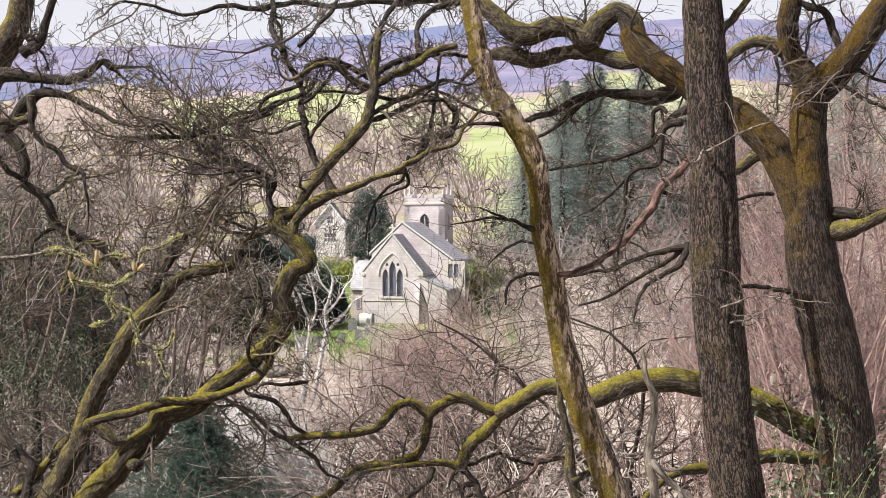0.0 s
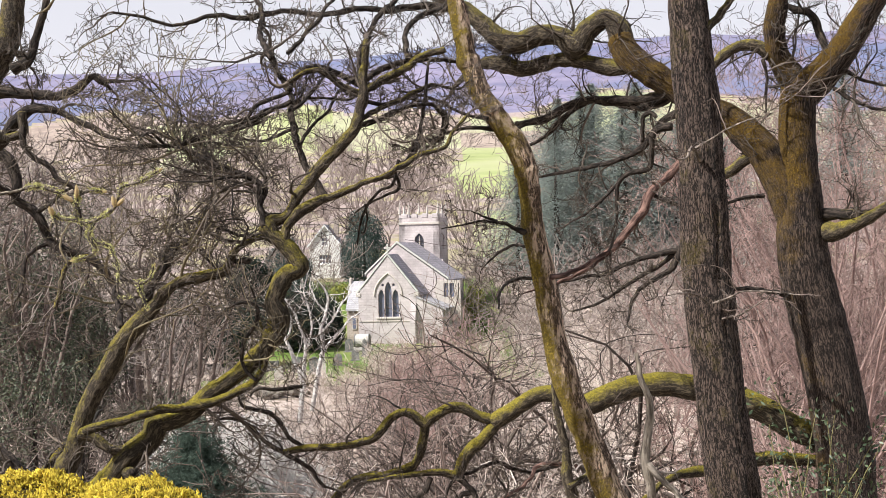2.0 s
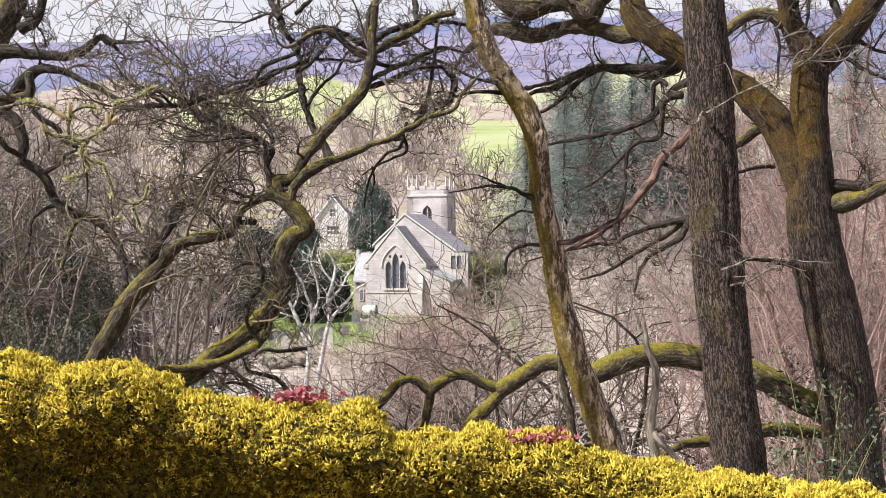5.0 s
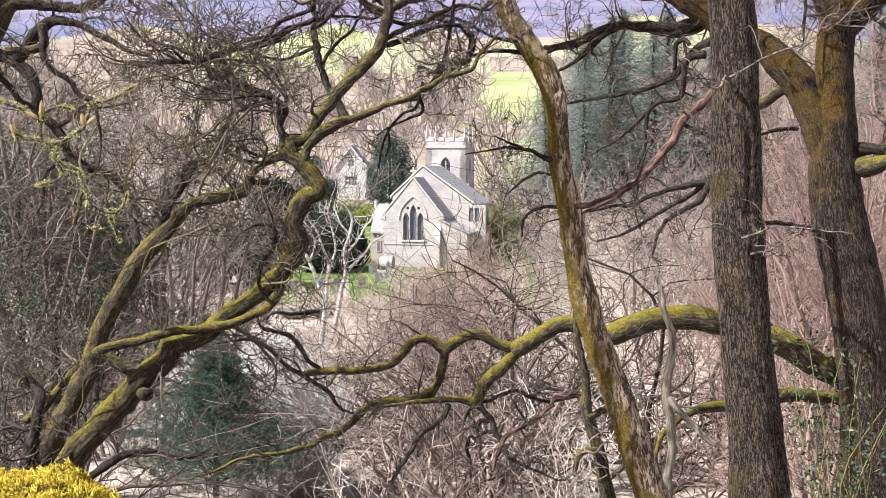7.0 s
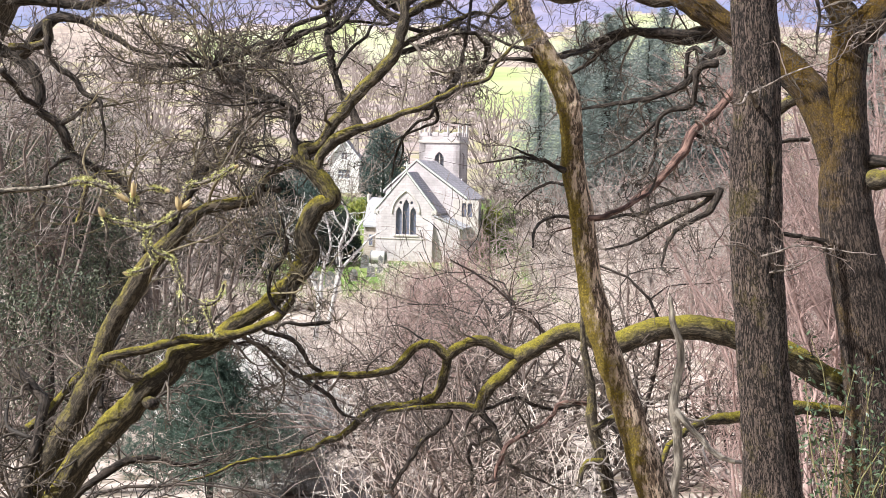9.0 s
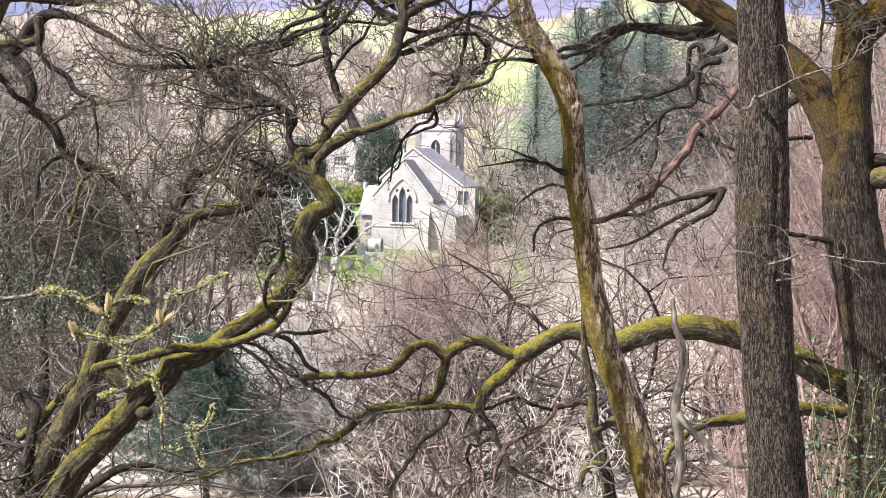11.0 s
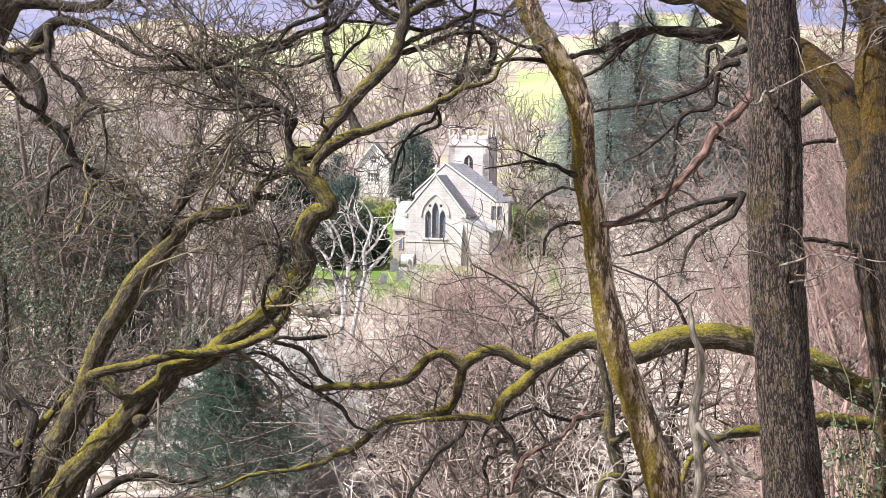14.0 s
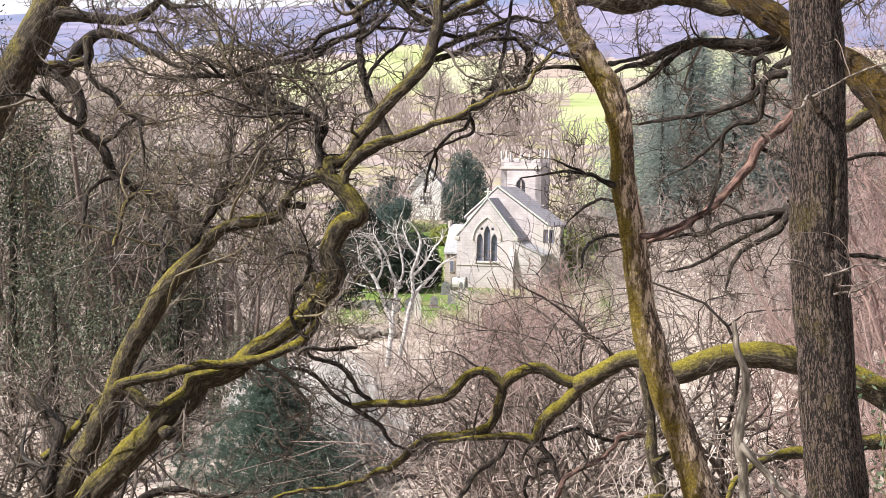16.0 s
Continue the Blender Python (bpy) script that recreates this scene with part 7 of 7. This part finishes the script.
spots = [(x, y) for x, y in [(rng.uniform(-0.42, 0.42) * 740, rng.uniform(650, 980)) for k in range(300)] if noise.noise((x * 0.012, y * 0.012, 4.0)) > 0.0]
far_wood("patches of leafless wood along the moor's foot", 86, spots, 9.0, twig_far)
spots = [(rng.uniform(-0.42, 0.42) * 1290, 1288 + rng.gauss(0, 6)) for k in range(14)]
far_wood("scattered trees on the moor's skyline", 83, spots, 13.0, twig_far)
pole = thing("telegraph_pole", (19.5, 240, ground_z(19.5, 240)))
tb = Tubes()
tb.add([(0, 0, -0.5), (0, 0, 3.5), (0, 0, 7.5)], [0.14, 0.12, 0.1], 8)
mesh_part("post", tb.mesh("post", palebark), pole)
part("crossbar", box_bm(-0.7, 0.7, -0.06, 0.06, 6.9, 7.05), palebark, pole)
tagged(pole, "pale wooden pole in the field behind", "pole")


# ---- the mossy wall under the camera ----
def wall_top(x):
    base = float(np.interp(x, [-1.6, -0.6, -0.33, -0.30, -0.264, -0.224, -0.19, -0.155, -0.12, -0.07, -0.045, 0.0, 0.03, 0.045, 0.08, 0.15, 0.27, 0.37, 0.5, 1.6],
                           [1.25, 1.236, 1.228, 1.225, 1.210, 1.220, 1.214, 1.193, 1.189, 1.173, 1.180, 1.177, 1.162, 1.148, 1.154, 1.148, 1.119, 1.101, 1.082, 0.98]))
    return base + 0.004 * noise.noise((x * 30, 0.3, 0.0))


moss_wall = thing("mossy_wall", (0, 1.2, -0.3))
nx, ring = 420, 60
# front foot, recess, overhanging lip, crest, back shoulder, back foot: y, and height below the crest
SECTION = np.array([(0.0, -1.4), (0.005, -0.30), (0.004, -0.14), (-0.006, -0.085), (-0.056, -0.052), (-0.070, -0.030), (-0.058, -0.010), (-0.028, 0.0), (0.015, -0.006), (0.05, -0.03), (0.07, -0.08), (0.085, -0.3), (0.09, -1.4)])
along = np.interp(np.linspace(0, 1, ring + 1), [0, 0.05, 0.14, 0.28, 0.42, 0.52, 0.62, 0.72, 0.80, 0.87, 0.92, 0.96, 1], np.arange(13))
v, f = [], []
for i in range(nx + 1):
    x = -1.6 + 3.2 * i / nx
    top = wall_top(x) + 0.3 - 0.006
    deep = 1.0 + 0.9 * max(0.0, min(1.0, (-0.14 - x) * 12))
    lip = 1.0 + 0.35 * noise.noise((x * 8, 1.7, 0.0))
    for a in along:
        k = min(11, int(a))
        y, z = SECTION[k] * (1 - a + k) + SECTION[k + 1] * (a - k)
        y = y * deep if y > 0.01 else y * lip
        n1 = noise.noise((x * 20, y * 20, z * 20)) * 0.012 + noise.noise((x * 48, y * 48, z * 48)) * 0.007
        v.append((x, y - n1 * (0.8 if k < 7 else -0.6), max(0.0, top + z + n1 * 0.5)))
for i in range(nx):
    for j in range(ring):
        a = i * (ring + 1) + j
        f.append((a, a + ring + 1, a + ring + 2, a + 1))
wall_me = quick_mesh("core", v, f, moss_base)
mesh_part("core", wall_me, moss_wall, "earthy moss mat over the stones")
rng = random.Random(101)
bright, brown = ([], []), ([], [])
polys = [p for p in wall_me.polygons if -0.52 < p.center.x < 0.62 and p.center.y < 0.11 and p.center.z > wall_top(p.center.x) + 0.3 - 0.27]
areas = [p.area * (1.7 if p.center.z > wall_top(p.center.x) + 0.3 - 0.06 else 1.0) for p in polys]
for p in rng.choices(polys, areas, k=52000):
    vs = [wall_me.vertices[i].co for i in p.vertices]
    a, b = rng.random(), rng.random()
    c = vs[0].lerp(vs[1], a).lerp(vs[3].lerp(vs[2], a), b)
    clump = noise.noise((c.x * 40, c.y * 40, c.z * 40)) + 0.6 * noise.noise((c.x * 95, c.y * 95, c.z * 95))
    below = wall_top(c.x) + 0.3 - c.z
    if below > 0.05 and clump < -0.6:
        continue
    nrm = p.normal if p.normal.y < 0 or p.normal.z > 0 else -p.normal
    size = rng.uniform(0.0020, 0.0042) * (1 + 0.4 * clump)
    c = c + nrm * (0.010 * max(0.0, clump) + 0.001)
    axis = (nrm * 0.8 + Vector((0, -0.1, 0.6)) + sway(rng) * 0.4).normalized()
    # bright tufts thin out downwards, painting shade on the front below the crest
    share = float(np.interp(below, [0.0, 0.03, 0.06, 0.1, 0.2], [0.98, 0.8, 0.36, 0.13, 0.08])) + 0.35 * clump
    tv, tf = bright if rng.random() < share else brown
    for k in range(4):
        e = (axis + sway(rng) * 0.55).normalized()
        u = e.cross(Vector((0.3, 0.9, 0.2))).normalized()
        w, half, n = e.cross(u), size * rng.uniform(0.2, 0.34), len(tv)
        foot = c + (u * rng.gauss(0, 0.5) + w * rng.gauss(0, 0.5)) * size
        tv += [foot + u * half, foot + w * half * 0.9 - u * half * 0.5, foot - w * half * 0.9 - u * half * 0.5, foot + e * size * rng.uniform(0.8, 1.5)]
        tf += [(n, n + 1, n + 3), (n + 1, n + 2, n + 3), (n + 2, n, n + 3)]
for (tv, tf), mt, label in ((bright, moss_tuft, "bright yellow-green moss tufts"), (brown, moss_brown_shade, "older olive-brown moss tufts, darkened for the shaded front")):
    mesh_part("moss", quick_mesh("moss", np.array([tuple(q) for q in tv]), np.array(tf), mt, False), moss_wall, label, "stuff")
tagged(moss_wall, "low wall thickly grown over with yellow-green moss", "wall")


def stonecrop(x, y, z, w, count, seed):
    rng, root = random.Random(seed), thing("stonecrop_clump", (x, y, z))
    v, f = [], []
    for k in range(count):
        c = Vector((rng.gauss(0, w), rng.gauss(0, w * 0.4), abs(rng.gauss(0, 0.004))))
        for s in range(5):
            e = (sway(rng) + Vector((0, 0, 0.8))).normalized() * rng.uniform(0.003, 0.006)
            g = e.cross(sway(rng)).normalized() * 0.0018
            n = len(v)
            v += [c, c + e * 0.6 + g, c + e, c + e * 0.6 - g]
            f.append((n, n + 1, n + 2, n + 3))
    mesh_part("leaves", quick_mesh("leaves", np.array([tuple(q) for q in v]), np.array(f), pink_leaf, False), root, kind="stuff")
    return tagged(root, "small crimson-pink plant clump growing in the moss", "plant")


stonecrop(-0.044, 1.165, 1.181, 0.012, 100, 111)
stonecrop(0.175, 1.165, 1.140, 0.013, 80, 112)

# ---- the budding branch close by ----
bud_root = thing("budding_branch", (-1.25, 2.5, ground_z(-1.25, 2.5)))
off = np.array(bud_root.location)
BUD_STEMS = [
    [(-1.25, 2.5, -0.1, 0.012), (-1.22, 2.48, 0.7, 0.010), (-1.05, 2.44, 1.3, 0.008), (-0.84, 2.41, 1.52, 0.005), (-0.662, 2.4, 1.563, 0.003)],
    [(-0.662, 2.4, 1.563, 0.003), (-0.633, 2.4, 1.569, 0.003), (-0.597, 2.4, 1.561, 0.0028), (-0.581, 2.4, 1.552, 0.0026), (-0.558, 2.4, 1.535, 0.0026)],
    [(-0.555, 2.4, 1.503, 0.0024), (-0.557, 2.4, 1.525, 0.0024), (-0.552, 2.4, 1.541, 0.0024), (-0.553, 2.4, 1.549, 0.0022)],
    [(-0.551, 2.4, 1.549, 0.0022), (-0.529, 2.4, 1.56, 0.0022), (-0.506, 2.4, 1.557, 0.0016)],
    [(-0.603, 2.4, 1.521, 0.002), (-0.587, 2.4, 1.508, 0.0026), (-0.558, 2.4, 1.504, 0.003), (-0.537, 2.4, 1.497, 0.003), (-0.52, 2.4, 1.503, 0.0028), (-0.504, 2.4, 1.511, 0.0026), (-0.483, 2.4, 1.527, 0.0024), (-0.475, 2.4, 1.553, 0.0022), (-0.468, 2.4, 1.566, 0.0024), (-0.45, 2.4, 1.57, 0.0024), (-0.429, 2.4, 1.577, 0.0022), (-0.415, 2.4, 1.586, 0.002), (-0.399, 2.4, 1.595, 0.0014)],
    [(-0.6, 2.4, 1.52, 0.002), (-0.595, 2.4, 1.502, 0.002), (-0.593, 2.4, 1.479, 0.0014)],
    [(-0.52, 2.4, 1.503, 0.0026), (-0.529, 2.4, 1.485, 0.0028), (-0.533, 2.4, 1.474, 0.0028), (-0.526, 2.4, 1.459, 0.0026), (-0.52, 2.4, 1.448, 0.0024), (-0.53, 2.4, 1.437, 0.002), (-0.548, 2.4, 1.43, 0.002), (-0.56, 2.4, 1.427, 0.0016)],
    [(-0.531, 2.4, 1.472, 0.0024), (-0.514, 2.4, 1.459, 0.0024), (-0.494, 2.4, 1.452, 0.0022), (-0.486, 2.4, 1.43, 0.0024), (-0.481, 2.4, 1.416, 0.0026), (-0.474, 2.4, 1.4, 0.0026), (-0.46, 2.4, 1.389, 0.0024), (-0.443, 2.4, 1.381, 0.0026), (-0.428, 2.4, 1.384, 0.0024), (-0.418, 2.4, 1.394, 0.0022), (-0.412, 2.4, 1.413, 0.0014)],
    [(-0.443, 2.4, 1.381, 0.0024), (-0.436, 2.4, 1.361, 0.0022), (-0.426, 2.4, 1.333, 0.0018)],
    [(-0.481, 2.4, 1.396, 0.0016), (-0.481, 2.4, 1.373, 0.0014), (-0.477, 2.4, 1.355, 0.0014), (-0.461, 2.4, 1.355, 0.001)],
]
rng = random.Random(121)
fluff = ([], [])
for n, ctrl in enumerate(BUD_STEMS):
    q = spline(ctrl, 0.006)
    for row in q:
        row[3] *= 1.15 + 0.5 * noise.noise((row[0] * 70, row[1] * 70, row[2] * 70))
    tb = Tubes()
    tb.add(q[:, :3] - off, q[:, 3], 8, turn=True)
    mesh_part("stem", tb.mesh("stem", bud_stem), bud_root)
    if n == 0:
        continue
    # leafy lichen crusts, in patches along the twigs
    for row in q:
        patch = noise.noise((row[0] * 34, row[2] * 34, 4.0 + n)) + 0.25
        for k in range(int(max(0.0, patch) * 130)):
            a = rng.uniform(0, 6.28)
            c = Vector(row[:3] - off) + Vector((math.cos(a), 0.8 * rng.gauss(0, 0.6), math.sin(a) + 0.3)) * (row[3] * rng.uniform(0.8, 2.2)) + sway(rng) * 0.001
            e = sway(rng).normalized() * rng.uniform(0.001, 0.0028)
            g = e.cross(sway(rng)).normalized() * rng.uniform(0.0005, 0.0011)
            m = len(fluff[0])
            fluff[0].extend((c - e, c + g, c + e, c - g))
            fluff[1].append((m, m + 1, m + 2, m + 3))
mesh_part("lichen", quick_mesh("lichen", np.array([tuple(p) for p in fluff[0]]), np.array(fluff[1]), lichen_tuft, False), bud_root, "pale yellow-green lichen tufts", "stuff")


def leaf_bud(at, d, length, width):
    """Pointed scales folded round one axis, opening a little at the tip."""
    bm, up = bmesh.new(), Vector(d).normalized()
    side = up.cross(Vector((0.2, 1, 0.1))).normalized()
    other = up.cross(side)
    heel = bm.verts.new((0, 0, 0))
    for k in range(7):
        a = k * 2.4
        out, wide = side * math.cos(a) + other * math.sin(a), side * -math.sin(a) + other * math.cos(a)
        flare, rows = 0.25 + 0.09 * k, []
        for t, w, r in ((0.0, 0.45, 0.35), (0.3, 1.0, 0.85), (0.62, 0.8, 0.8 + 0.3 * flare), (1.0, 0.06, 0.35 + flare)):
            base = up * (length * t * (0.75 + 0.04 * k)) + out * (width * 0.5 * r)
            rows.append([bm.verts.new(base + wide * (width * 0.38 * w * q) - out * (width * 0.12 * q * q * w)) for q in (-1, 0, 1)])
        for q in range(2):
            bm.faces.new((heel, rows[0][q], rows[0][q + 1]))
        for r0, r1 in zip(rows, rows[1:]):
            for q in range(2):
                bm.faces.new((r0[q], r0[q + 1], r1[q + 1], r1[q]))
    bm.transform(Matrix.Translation(Vector(at) - bud_root.location))
    part("bud", bm, bud_skin, bud_root, "opening pink and yellow-green leaf bud")


for at, d, length, width in (((-0.560, 2.395, 1.540), (-0.9, 0, 0.55), 0.025, 0.009), ((-0.553, 2.395, 1.546), (0.05, 0, 1), 0.026, 0.009), ((-0.482, 2.395, 1.527), (-0.1, 0, 1), 0.024, 0.010), ((-0.479, 2.395, 1.530), (0.75, 0, 0.6), 0.022, 0.008),
                             ((-0.598, 2.395, 1.515), (-0.4, 0, 1), 0.018, 0.010), ((-0.412, 2.4, 1.411), (0.3, 0, 1), 0.010, 0.004), ((-0.426, 2.4, 1.335), (0.3, 0, -1), 0.008, 0.004), ((-0.56, 2.4, 1.427), (-1, 0, 0.1), 0.010, 0.005), ((-0.506, 2.4, 1.557), (1, 0, 0), 0.010, 0.005), ((-0.399, 2.4, 1.595), (1, 0, 0.6), 0.010, 0.004)):
    leaf_bud(at, d, length, width)
tagged(bud_root, "thin budding branch with green lichen and swelling buds", "branch")


# ---- leafy growth by the forked oak ----
def holly(at, seed):
    rng, root = random.Random(seed), thing("holly_shrub", at)
    v, f = [], []
    for k in range(9):
        tb = Tubes()
        d, p = Vector((rng.gauss(0, 0.22), rng.gauss(0, 0.2), 1)).normalized(), Vector((rng.gauss(0, 0.25), rng.gauss(0, 0.2), -0.2))
        pts, rad = [tuple(p)], [0.012]
        h = rng.uniform(2.2, 3.7)
        for i in range(10):
            d = (d + sway(rng) * 0.1).normalized()
            p = p + d * h / 10
            pts.append(tuple(p))
            rad.append(0.012 * (1 - 0.08 * i))
            for _ in range(4 if i < 4 else 13):
                c = p + sway(rng) * 0.13
                e = (sway(rng) + Vector((0, -0.3, -0.1))).normalized() * rng.uniform(0.025, 0.045)
                g = e.cross(sway(rng)).normalized() * rng.uniform(0.012, 0.018)
                n = len(v)
                v += [c - e, c + g, c + e, c - g]
                f.append((n, n + 1, n + 2, n + 3))
        tb.add(pts, rad, 5)
        mesh_part("stem", tb.mesh("stem", green_stem), root, "yellow-green stem")
    mesh_part("leaves", quick_mesh("leaves", np.array([tuple(q) for q in v]), np.array(f), holly_leaf, False), root, "small glossy dark leaves", "stuff")
    return tagged(root, "straggling evergreen shrub with yellow-green stems", "shrub")


holly((4.35, 13.0, -3.0), 131)
holly((5.0, 13.6, -3.1), 132)
